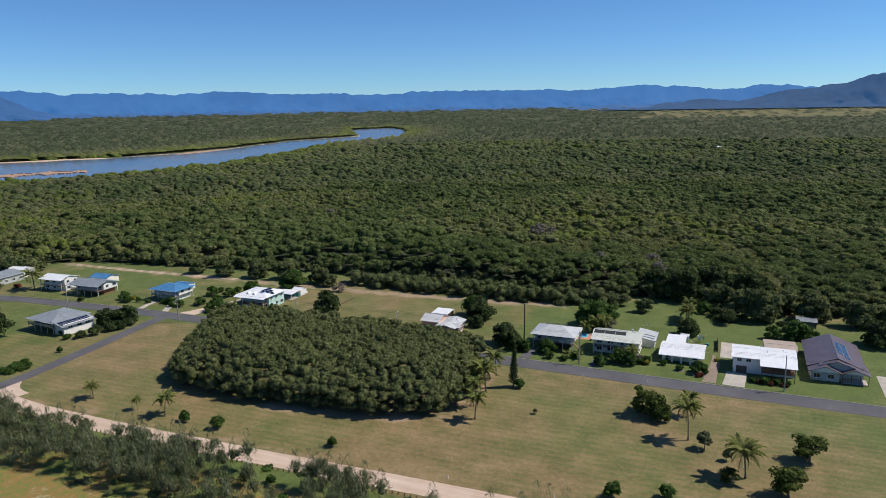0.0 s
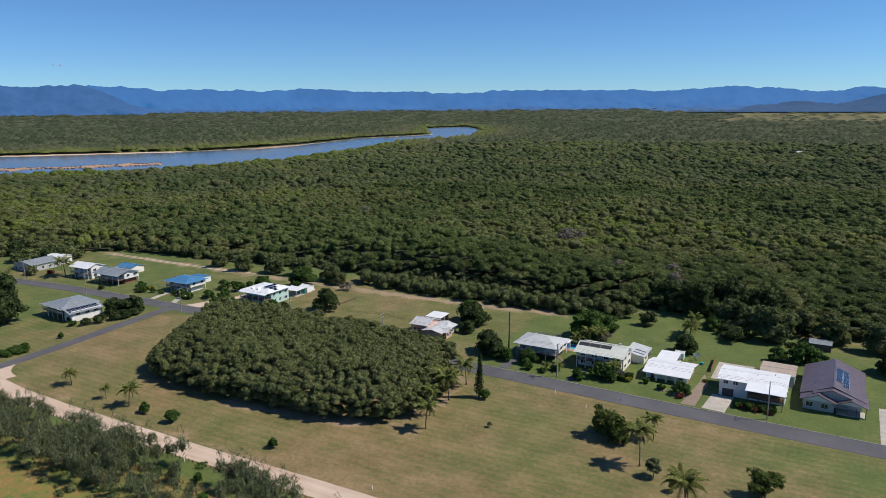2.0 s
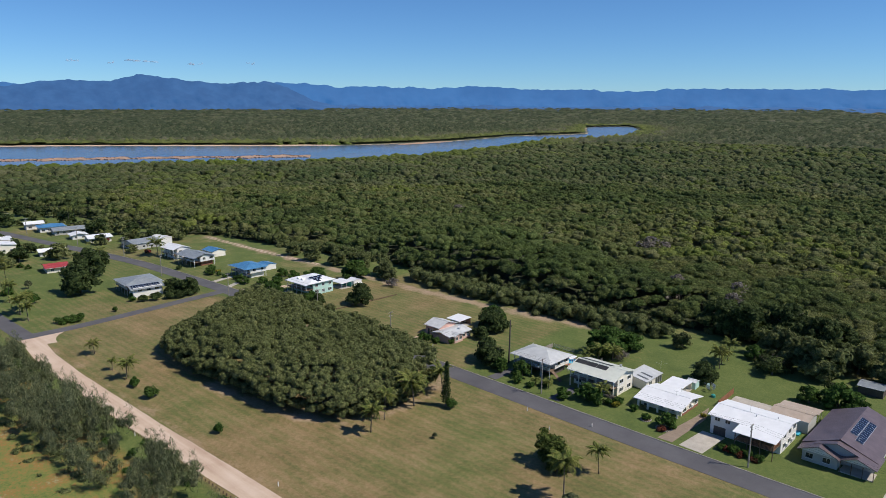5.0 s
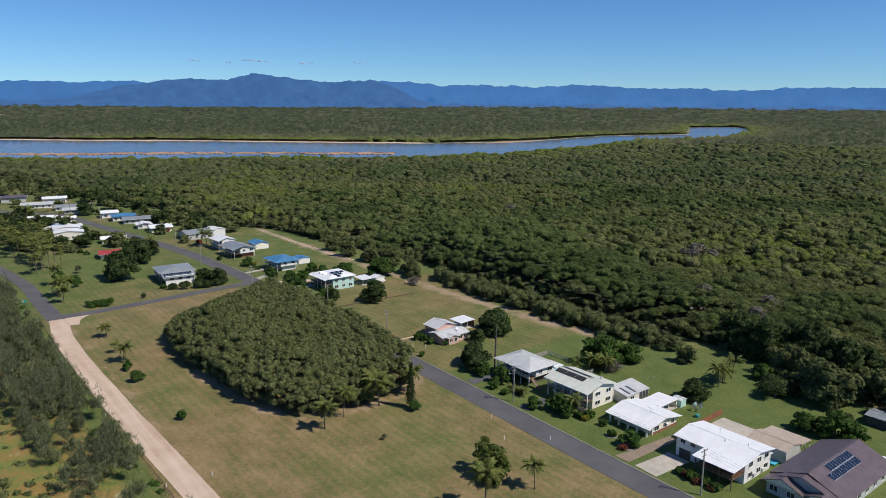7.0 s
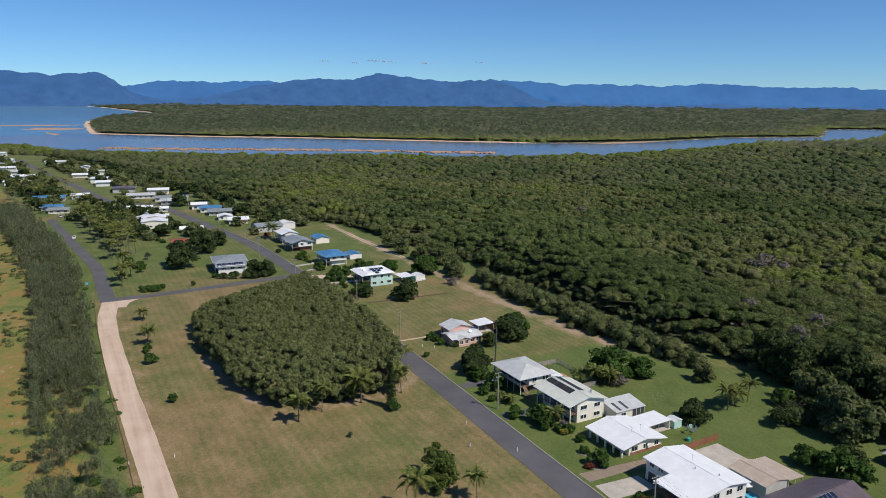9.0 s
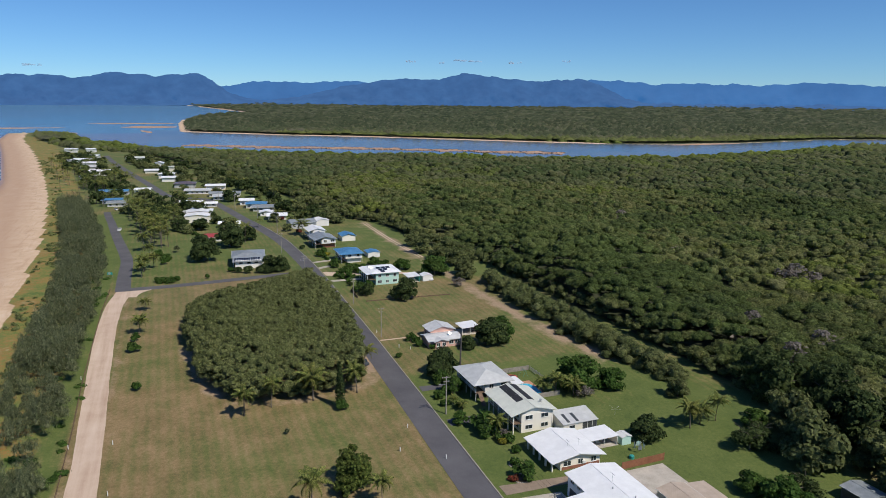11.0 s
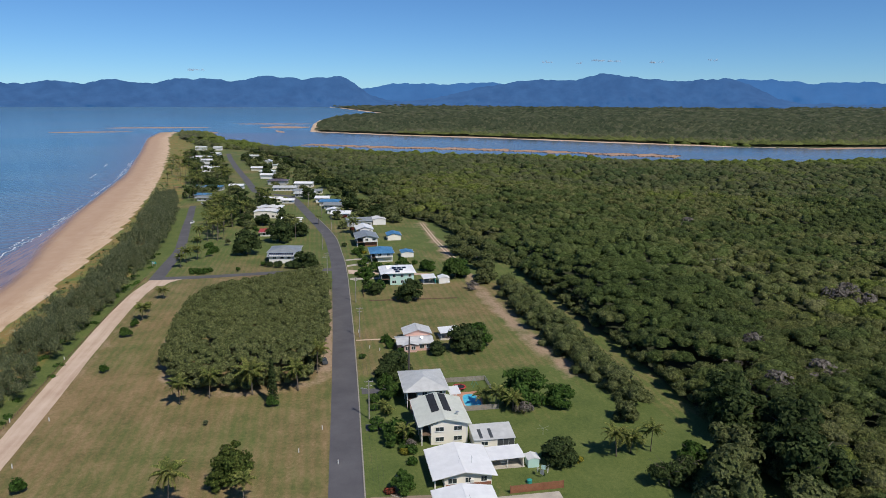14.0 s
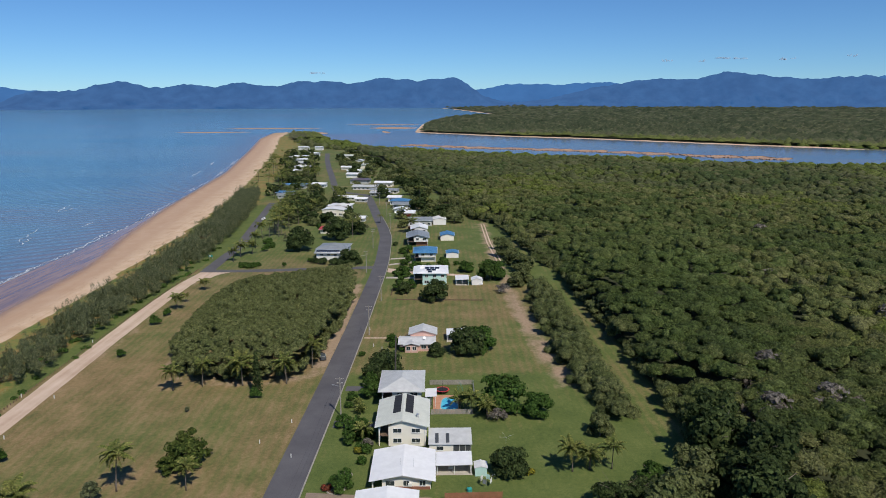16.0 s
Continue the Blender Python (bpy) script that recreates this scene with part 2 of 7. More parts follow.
ASPHALT = surface("asphalt", (0.074, 0.071, 0.078), (0.118, 0.113, 0.120), 0.12, 5.0, 0.9)
GRAVEL, nt, b = material("pale_gravel", 0.95)
geo = nt.nodes.new("ShaderNodeNewGeometry")
drawn = nt.nodes.new("ShaderNodeMapping")
drawn.inputs["Scale"].default_value = (0.03, 0.55, 1.0)
nt.links.new(geo.outputs["Position"], drawn.inputs["Vector"])
ruts = nt.nodes.new("ShaderNodeTexNoise")
ruts.inputs["Scale"].default_value, ruts.inputs["Detail"].default_value = 1.0, 4.0
nt.links.new(drawn.outputs[0], ruts.inputs["Vector"])
grit, worn = noise_node(nt, 4.0, 5, rough=0.8), noise_node(nt, 0.16, 4)
f = math_node(nt, "ADD", math_node(nt, "MULTIPLY", ruts.outputs[0], 0.45), math_node(nt, "ADD", math_node(nt, "MULTIPLY", grit.outputs[0], 0.25), math_node(nt, "MULTIPLY", worn.outputs[0], 0.3)))
nt.links.new(ramp_node(nt, f, [(0.36, (0.43, 0.30, 0.215)), (0.5, (0.54, 0.405, 0.305)), (0.64, (0.62, 0.49, 0.385))]), b.inputs["Base Color"])
bump_node(nt, b, grit.outputs[0], 0.4, 0.03)
CONCRETE = surface("concrete", (0.36, 0.32, 0.27), (0.52, 0.47, 0.40), 0.4, 6.0, 0.85)
PAVERS = surface("brown_paving", (0.20, 0.15, 0.11), (0.30, 0.23, 0.17), 0.5, 6.0, 0.85)
KERB = surface("kerb_concrete", (0.24, 0.22, 0.19), (0.36, 0.33, 0.29), 0.6, 8.0, 0.85)
WHITE_WALL = surface("white_wall_paint", (0.72, 0.70, 0.66), (0.80, 0.78, 0.74), 0.3, 5.0, 0.7, bump=0.08)
CREAM_WALL = surface("cream_wall_paint", (0.78, 0.73, 0.62), (0.84, 0.79, 0.69), 0.3, 5.0, 0.7, bump=0.08)
PINK_WALL = surface("pink_wall_paint", (0.60, 0.36, 0.30), (0.68, 0.44, 0.37), 0.3, 5.0, 0.7, bump=0.08)
MINT_WALL = surface("mint_wall_paint", (0.42, 0.62, 0.56), (0.50, 0.70, 0.63), 0.3, 5.0, 0.7, bump=0.08)
GREY_WALL = surface("grey_wall_paint", (0.40, 0.40, 0.38), (0.50, 0.50, 0.47), 0.3, 5.0, 0.7, bump=0.08)
BRICK_WALL = surface("red_brown_brick", (0.20, 0.08, 0.05), (0.30, 0.13, 0.08), 0.8, 14.0, 0.85)
# dark boards and doors; also paints the shade of an open undercroft
DARK = surface("dark_boards_and_undercroft_shade", (0.06, 0.05, 0.045), (0.11, 0.095, 0.085), 0.7, 6.0, 0.8)
WHITE_ROOF = ribbed("white_roof_sheet", (0.76, 0.76, 0.76), (0.84, 0.84, 0.84))
CREAM_ROOF = ribbed("pale_green_grey_roof_sheet", (0.58, 0.59, 0.51), (0.66, 0.67, 0.58))
GREY_ROOF = ribbed("zinc_roof_sheet", (0.47, 0.475, 0.465), (0.57, 0.575, 0.56))
COTTAGE_ROOF = ribbed("chalky_white_roof_sheet", (0.50, 0.50, 0.49), (0.62, 0.62, 0.61))
SILVER_ROOF = ribbed("weathered_silver_roof_sheet", (0.20, 0.22, 0.23), (0.30, 0.32, 0.33))
BLUE_ROOF = ribbed("blue_roof_sheet", (0.05, 0.17, 0.33), (0.09, 0.24, 0.43))
RED_ROOF = ribbed("red_roof_sheet", (0.33, 0.04, 0.04), (0.43, 0.07, 0.06))
BROWN_ROOF = ribbed("plum_brown_roof_sheet", (0.105, 0.078, 0.082), (0.150, 0.112, 0.116))
TAN_ROOF = ribbed("tan_roof_sheet", (0.43, 0.34, 0.26), (0.52, 0.42, 0.33))
TRIM = surface("white_trim", (0.62, 0.62, 0.60), (0.74, 0.74, 0.72), 1.0, 8.0, 0.5, bump=0.05)
TIMBER = surface("weathered_timber", (0.10, 0.065, 0.04), (0.20, 0.13, 0.085), 1.2, 12.0, 0.8)
FENCE_BROWN = surface("red_brown_fence_boards", (0.20, 0.08, 0.04), (0.30, 0.13, 0.07), 0.8, 8.0, 0.7)
POLE_WOOD = surface("grey_pole_timber", (0.22, 0.20, 0.17), (0.36, 0.33, 0.29), 1.0, 9.0, 0.85)
METAL = surface("galvanised_steel", (0.42, 0.43, 0.44), (0.55, 0.56, 0.57), 1.0, 8.0, 0.4, 0.6, 0.05)
BLACK = surface("black_rubber", (0.015, 0.015, 0.016), (0.03, 0.03, 0.032), 1.0, 9.0, 0.7, bump=0.05)
RED_PAINT = surface("red_padding", (0.50, 0.03, 0.03), (0.62, 0.06, 0.05), 1.0, 8.0, 0.5, bump=0.05)
TEAL = surface("teal_plastic", (0.02, 0.22, 0.20), (0.04, 0.32, 0.28), 1.0, 8.0, 0.5, bump=0.05)
CAR_WHITE = surface("white_car_paint", (0.70, 0.70, 0.70), (0.78, 0.78, 0.78), 1.0, 8.0, 0.25, bump=0.0)
CAR_DARK = surface("dark_grey_car_paint", (0.05, 0.055, 0.06), (0.08, 0.085, 0.09), 1.0, 8.0, 0.25, bump=0.0)
GLASS, nt, b = material("window_glass", 0.05)
b.inputs["Base Color"].default_value = (0.03, 0.04, 0.045, 1)
b.inputs["Specular IOR Level"].default_value = 0.6
SOLAR, nt, b = material("solar_cells", 0.12)
n = noise_node(nt, 2.0, 2)
nt.links.new(ramp_node(nt, n.outputs[0], [(0.3, (0.012, 0.018, 0.035)), (0.7, (0.022, 0.032, 0.06))]), b.inputs["Base Color"])
SKYLIGHT = surface("dark_skylight_sheet", (0.05, 0.055, 0.06), (0.08, 0.085, 0.09), 1.0, 8.0, 0.3, bump=0.0)
POOL, nt, b = material("pool_water", 0.06)
n = noise_node(nt, 0.9, 3)
nt.links.new(ramp_node(nt, n.outputs[0], [(0.3, (0.06, 0.42, 0.62)), (0.7, (0.12, 0.55, 0.74))]), b.inputs["Base Color"])
bump_node(nt, b, n.outputs[0], 0.1, 0.05)
SANDBAR = surface("wet_sandbar", (0.34, 0.20, 0.13), (0.46, 0.30, 0.20), 0.05, 0.8, 0.8)
FOAM = surface("wave_foam", (0.6, 0.62, 0.65), (0.8, 0.82, 0.84), 0.5, 3.0, 0.6)
TERRACOTTA = surface("terracotta_paving", (0.42, 0.20, 0.12), (0.55, 0.29, 0.18), 0.8, 6.0, 0.8)

FOREST_LEAF = leaf_material("forest_leaves", (0.098, 0.120, 0.041), (0.162, 0.184, 0.067), (0.236, 0.248, 0.102), 0.16, tint=(0.150, 0.166, 0.060), toned=True, fine=1.35, through_light=0.5)
FAR_LEAF = leaf_material("far_forest_leaves", (0.082, 0.101, 0.041), (0.130, 0.150, 0.064), (0.184, 0.198, 0.096), 0.10, tint=(0.122, 0.146, 0.060), toned=True, fine=1.5, through_light=0.5)
# distance haze put into the leaf colour: greyer and bluer than nearer woods
HAZED_LEAF = leaf_material("hazed_leaves", (0.066, 0.076, 0.042), (0.104, 0.112, 0.066), (0.150, 0.152, 0.094), 0.05, tint=(0.125, 0.130, 0.070), toned=True, fine=1.0)
EDGE_LEAF = leaf_material("forest_edge_leaves", (0.066, 0.088, 0.029), (0.116, 0.142, 0.052), (0.182, 0.202, 0.084), 0.2, tint=(0.115, 0.128, 0.05))
ALMOND_LEAF = leaf_material("almond_leaves", (0.034, 0.058, 0.013), (0.068, 0.100, 0.022), (0.15, 0.18, 0.044), 0.35, tint=(0.06, 0.08, 0.02))
GROVE_LEAF = leaf_material("beach_thicket_leaves", (0.074, 0.094, 0.031), (0.126, 0.146, 0.052), (0.200, 0.214, 0.088), 0.25, tint=(0.118, 0.138, 0.050), fine=2.0, through_light=0.2)
DARK_LEAF = leaf_material("dark_broad_leaves", (0.026, 0.044, 0.015), (0.048, 0.074, 0.024), (0.095, 0.128, 0.044), 0.3, tint=(0.03, 0.045, 0.016))
GREEN_LEAF = leaf_material("bright_green_leaves", (0.03, 0.065, 0.012), (0.05, 0.105, 0.02), (0.09, 0.16, 0.035), 0.3, tint=(0.08, 0.11, 0.03))
SHEOAK_LEAF = leaf_material("sheoak_needles", (0.084, 0.106, 0.050), (0.156, 0.182, 0.092), (0.245, 0.265, 0.145), 0.22, tint=(0.15, 0.165, 0.08), fine=1.6, through_light=0.4)
PALM_LEAF = leaf_material("palm_fronds", (0.065, 0.10, 0.02), (0.13, 0.17, 0.042), (0.31, 0.30, 0.10), 0.6, tint=(0.22, 0.21, 0.06))
FLOWER_LEAF = leaf_material("red_flowering_leaves", (0.05, 0.05, 0.015), (0.14, 0.05, 0.03), (0.30, 0.06, 0.04), 0.8, tint=(0.10, 0.07, 0.03))
YELLOW_LEAF = leaf_material("yellow_flowering_leaves", (0.06, 0.08, 0.015), (0.16, 0.16, 0.02), (0.42, 0.36, 0.04), 0.8, tint=(0.2, 0.2, 0.04))
DEAD_LEAF = leaf_material("bare_grey_twigs", (0.12, 0.10, 0.085), (0.2, 0.18, 0.155), (0.30, 0.27, 0.24), 0.4, tint=(0.2, 0.18, 0.15))
BARK = surface("grey_brown_bark", (0.10, 0.08, 0.06), (0.20, 0.165, 0.13), 0.8, 7.0, 0.9, bump=0.5)


# ---- building helpers ----
def mesh_from(name, groups, mats, smooth=False, tone=None):
    """A mesh from groups of (vertices, faces, material slot); the faces of a group have one number of corners."""
    me = bpy.data.meshes.new(name)
    vs, loops, totals, slots, base = [], [], [], [], 0
    for v, f, s in groups:
        v, f = np.asarray(v, dtype=np.float32).reshape(-1, 3), np.asarray(f, dtype=np.int32)
        vs.append(v)
        loops.append((f + base).ravel())
        totals.append(np.full(len(f), f.shape[1], dtype=np.int32))
        slots.append(np.full(len(f), s, dtype=np.int32))
        base += len(v)
    vs, loops, totals, slots = np.concatenate(vs), np.concatenate(loops), np.concatenate(totals), np.concatenate(slots)
    me.vertices.add(len(vs))
    me.vertices.foreach_set("co", vs.ravel())
    me.loops.add(len(loops))
    me.loops.foreach_set("vertex_index", loops)
    me.polygons.add(len(totals))
    starts = np.zeros(len(totals), dtype=np.int32)
    starts[1:] = np.cumsum(totals)[:-1]
    me.polygons.foreach_set("loop_start", starts)
    me.polygons.foreach_set("material_index", slots)
    me.polygons.foreach_set("use_smooth", np.full(len(totals), smooth))
    for m in mats:
        me.materials.append(m)
    me.update(calc_edges=True)
    me.validate()
    if tone is not None:
        me.attributes.new("tone", "FLOAT", "POINT").data.foreach_set("value", np.asarray(tone, dtype=np.float32))
    return me


class Shape:
    """Collects boxes, prisms and tubes into one mesh."""

    def __init__(self):
        self.v, self.f = [], []

    def add(self, verts, faces):
        n = len(self.v)
        self.v += [tuple(p) for p in verts]
        self.f += [tuple(i + n for i in f) for f in faces]
        return self

    def box(self, x0, x1, y0, y1, z0, z1):
        return self.add([(x, y, z) for z in (z0, z1) for x, y in ((x0, y0), (x1, y0), (x1, y1), (x0, y1))],
                        [(3, 2, 1, 0), (4, 5, 6, 7), (0, 1, 5, 4), (1, 2, 6, 5), (2, 3, 7, 6), (3, 0, 4, 7)])

    def slab(self, corners, thick):
        """A sheet with corners on its upper side and that thickness below."""
        n = len(corners)
        low = [(x, y, z - thick) for x, y, z in corners]
        return self.add(list(corners) + low, [tuple(range(n)), tuple(reversed(range(n, 2 * n)))] +
                        [(i, i + n, (i + 1) % n + n, (i + 1) % n) for i in range(n)])

    def tube(self, points, radii, sides=6):
        rings = []
        for i, p in enumerate(points):
            p = Vector(p)
            d = (Vector(points[min(i + 1, len(points) - 1)]) - Vector(points[max(i - 1, 0)])).normalized()
            a = d.cross(Vector((0.31, 0.95, 0.05))).normalized()
            c = d.cross(a)
            rings.append([p + radii[i] * (math.cos(2 * math.pi * k / sides) * a + math.sin(2 * math.pi * k / sides) * c) for k in range(sides)])
        n = len(rings)
        self.add([q for r in rings for q in r],
                 [(i * sides + k, i * sides + (k + 1) % sides, (i + 1) * sides + (k + 1) % sides, (i + 1) * sides + k) for i in range(n - 1) for k in range(sides)] +
                 [tuple(reversed(range(sides))), tuple(range((n - 1) * sides, n * sides))])
        return self

    def mesh(self, name, mat, smooth=False):
        me = bpy.data.meshes.new(name)
        me.from_pydata(self.v, [], self.f)
        me.materials.append(mat)
        if smooth:
            me.polygons.foreach_set("use_smooth", np.full(len(me.polygons), True))
        me.update()
        return me


def part(name, shape, mat, parent, label="", smooth=False):
    ob = new(name, shape.mesh(name, mat, smooth) if isinstance(shape, Shape) else shape)
    ob.parent = parent
    return tagged(ob, label) if label else ob


def thing(name, label, category, m=None, group=""):
    ob = tagged(new(name), label, category, group)
    if m is not None:
        ob.matrix_basis = m
    return ob


def single(name, shape, mat, label, category, group="", kind="", smooth=False):
    """A thing that is one mesh."""
    return tagged(new(name, shape.mesh(name, mat, smooth)), label, category, group, kind)


def inside(px, py, poly):
    hit = np.zeros(px.shape, dtype=bool)
    for (x0, y0), (x1, y1) in zip(poly, poly[1:] + poly[:1]):
        if y0 != y1:
            hit ^= ((y0 > py) != (y1 > py)) & (px < (x1 - x0) * (py - y0) / (y1 - y0) + x0)
    return hit


def gap(px, py, line):
    """The distance to a line of points."""
    d = np.full(px.shape, 1e9)
    for (x0, y0), (x1, y1) in zip(line, line[1:]):
        l2 = (x1 - x0) ** 2 + (y1 - y0) ** 2
        t = np.clip(((px - x0) * (x1 - x0) + (py - y0) * (y1 - y0)) / l2, 0, 1)
        d = np.minimum(d, np.hypot(px - x0 - t * (x1 - x0), py - y0 - t * (y1 - y0)))
    return d


def lift(x, y):
    """The far land and sea rise a little towards the horizon."""
    return 58 * (np.clip(np.hypot(x - 40, y - 120) - 2400, 0, None) / 2400) ** 2


# ---- the lie of the land ----
WATER_X = [-1640, -1400, -1050, -700, -464, -359, -263, -188, -100, 0, 400, 5200]
WATER_Y = [-165, -138, -71, -7, 22, 32, 38, 39, 46, 56, 80, 80]
WET_X = [-1640, -1400, -1050, -680, -420, -300, -239, -204, -135, 0, 400, 5200]
WET_Y = [-160, -133, -66, 0, 30, 48, 61, 66, 69, 80, 100, 100]
VEG_X = [-1640, -1410, -1120, -920, -640, -480, -320, -200, -100, 0, 400, 5200]
VEG_Y = [-126, -98, -42, -6, 40, 62, 79, 86, 89, 93, 112, 112]
NEAR_BANK = [(-1690, -140), (-1640, -70), (-1400, 0), (-1270, 45), (-1150, 95), (-1087, 130), (-1040, 197), (-971, 259), (-916, 321), (-864, 421), (-811, 524), (-760, 620),
             (-714, 730), (-698, 835), (-736, 940), (-762, 1060), (-790, 1200), (-806, 1360), (-785, 1574), (-925, 1943), (-1130, 2290)]
FAR_BANK = [(-1728, 184), (-1672, 188), (-1470, 400), (-1365, 560), (-1208, 725), (-1030, 930), (-1000, 1040), (-990, 1230), (-1045, 1500), (-985, 1750), (-1285, 2224), (-1220, 2395)]
FAR_COAST = [(-5200, -560), (-4492, -19), (-4351, 129), (-3995, 330), (-3305, 527), (-3000, 308), (-2571, 214), (-2174, 190), (-1728, 184)]
RIVER_POLY = NEAR_BANK + [(-1220, 2395)] + FAR_BANK[::-1][1:] + [(-1800, 60)]
SEA_POLY = [(-5200, -5200)] + FAR_COAST + [(-1690, -140)] + list(zip(WATER_X, WATER_Y)) + [(5200, -5200)]
MAIN_ROAD = [(330, 200.5), (100, 203.2), (0, 204.4), (-60, 206.4), (-110, 207.8), (-190, 209.3), (-224, 209.4), (-287, 207.0), (-325, 202), (-360, 196.2), (-457, 181.5), (-478, 177)]
BACK_ROAD = [(-478, 177), (-492, 160), (-508, 146.8), (-620, 127.5), (-740, 106), (-855, 87), (-960, 72)]
CROSS_STREET = [(-203, 126), (-202, 136), (-203, 150), (-205, 170), (-207.5, 188), (-209, 207)]
BEACH_ROAD = [(-200, 127), (-225, 126.5), (-263, 126.5), (-335, 117.5), (-385, 112), (-420, 107.5), (-432, 106.5)]
DIRT_ROAD = [(330, 127.2), (0, 127), (-60, 126.0), (-110, 124.6), (-150, 124.0), (-178, 124.8), (-200, 127.6)]
GROVE = [(-156, 156), (-148, 151), (-118, 150), (-86, 152.5), (-69, 159), (-65, 170), (-65, 187), (-68, 197), (-80, 200.5), (-110, 202.6), (-150, 203.2), (-172, 202), (-174, 188), (-166, 172)]
FOREST = [(900, 300), (160, 294), (60, 294), (-16, 299), (-58, 299), (-102, 298.5), (-143, 297), (-200, 296), (-216, 290), (-330, 277), (-352, 262), (-420, 250), (-470, 243), (-560, 228), (-650, 205),
          (-760, 190), (-880, 150), (-1000, 118), (-1080, 40), (-1150, 0), (-1300, -45), (-1480, -85), (-1560, -95), (-1600, -60)] + NEAR_BANK[2:] + [(-1220, 2395), (-1285, 2224)] + [(-1300, 2500), (-1300, 5200), (5200, 5200), (5200, 300)]
FAR_WOODS = FAR_BANK + [(-1300, 2500), (-1300, 5200), (-5200, 5200)] + FAR_COAST


def steps(*runs):
    out = []
    for a, b2, s in runs:
        out += list(np.arange(a, b2, s))
    return np.array(out + [runs[-1][1]])


gx = steps((-5000, -2400, 130), (-2400, -1750, 50), (-1750, -1000, 16), (-1000, -450, 8), (-450, 150, 4.6), (150, 400, 25), (400, 3000, 130))
gy = steps((-3000, -400, 130), (-400, -160, 30), (-160, 20, 7), (20, 300, 3.2), (300, 1000, 14), (1000, 2500, 30), (2500, 5000, 125))
GX, GY = np.meshgrid(gx, gy)
px, py = GX.ravel(), GY.ravel()
yw, yv = np.interp(px, WATER_X, WATER_Y), np.interp(px, VEG_X, VEG_Y)
beach = np.clip((py - yw) / np.maximum(yv - yw, 1), -3, 1)
in_river, in_sea = inside(px, py, RIVER_POLY), inside(px, py, SEA_POLY)
in_water = in_river | in_sea
bank = np.minimum(gap(px, py, NEAR_BANK), gap(px, py, FAR_BANK + FAR_COAST[::-1][1:]))
on_coast = (px > -1680) & (py < yv + 2) & (py > yw - 200)
pz = np.where(on_coast & ~in_river, -1.2 + np.clip(beach, -2.5, 1) * 1.5, 0.3)
pz = np.where(in_water & ~on_coast, -1.2 - np.clip(bank / 8, 0.3, 2.5), pz)
pz = np.where(in_river, -1.2 - np.clip(bank / 8, 0.3, 2.5), pz)
pz = np.where(~in_water, np.minimum(0.0, -1.2 + np.clip((py - yw) / np.maximum(yv + 6 - yw, 1), -2, 1) ** 1 * 1.2), pz)
pz = np.where(~in_water & (px < -1680), 0.0, pz)
pz += lift(px, py)
nx, ny = len(gx), len(gy)
idx = np.arange(nx * ny).reshape(ny, nx)
quads = np.stack([idx[:-1, :-1], idx[:-1, 1:], idx[1:, 1:], idx[1:, :-1]], -1).reshape(-1, 4)
ground_mesh = mesh_from("ground", [(np.stack([px, py, pz], 1), quads, 0)], [GROUND], True)
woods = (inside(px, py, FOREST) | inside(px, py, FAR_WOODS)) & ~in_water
sand = np.where(on_coast & (py < yv + 1), 1.0, 0.0)
sand = np.where((~in_water) & (gap(px, py, FAR_COAST) < 26), 1.0, sand)
sand = np.where((~in_water) & (gap(px, py, FAR_BANK[:6]) < 12), 1.0, sand)
sand = np.where(in_water, 1.0, sand)
wet = np.clip((np.interp(px, WET_X, WET_Y) + 4 - py) / 8, 0, 1) * on_coast
damp = np.clip((np.interp(px, WET_X, WET_Y) * 0.35 + yv * 0.65 - py) / np.maximum((yv - np.interp(px, WET_X, WET_Y)) * 0.4, 2) + 0.5, 0, 1) * on_coast
scrub = np.where((px > -1500) & (py > yv - 2) & (py < np.where(px > -215, 114, np.interp(px, [-1500, -480, -300, -215], [-60, 90, 108, 114]))), 1.0, 0.0)
dry = np.where((py < 203) & (px > -205), 0.68, 0.10) - 0.25 * np.exp(-((py - 188) / 12) ** 2) * (px > -60)
dry = np.where((py > 203) & (px < -66) & (px > -175), 0.52, dry)
dry = np.where((py > 286) & (px > -215), 0.2, dry)
dry = np.where((py < 122) & (px > -420), -0.35, dry)
fr, faz = np.hypot(px - 40, py - 100), np.degrees(np.arctan2(40 - px, py - 100))
side = faz + 3.0 * np.sin(fr * 0.004)
fields, heath = (side < 11) & (fr > 3000), (side < 15) & (fr > 1950) & (fr < 2850)
dry = np.where(fields, 0.5, np.where(heath, 0.8, dry))
woods = np.where(fields, 0.0, np.where(heath, 0.45, woods))
dry = np.where((py > 211) & (py < 286) & (px > -70), -0.25, dry)
bare = 0.55 * np.exp(-(gap(px, py, [(-340, 268), (-150, 268), (-100, 271), (-62, 276)]) / 4.0) ** 2) + 0.8 * np.exp(-(gap(px, py, GROVE[2:12]) / 3.6) ** 2)
bare = bare + 0.35 * np.exp(-(gap(px, py, [(-330, 262), (-250, 264), (-200, 268), (-60, 274)]) / 7.0) ** 2) + 0.22 * np.exp(-(gap(px, py, [(60, 135), (-190, 134)]) / 5.0) ** 2) + 0.34 * np.exp(-((gap(px, py, MAIN_ROAD) - 5.2) / 1.6) ** 2) * (py < 206) + 0.5 * np.exp(-((gap(px, py, DIRT_ROAD) - 3.9) / 1.3) ** 2) * (px > -210)
wrack = np.exp(-((yv - 7 - py) / 4.5) ** 2) * on_coast
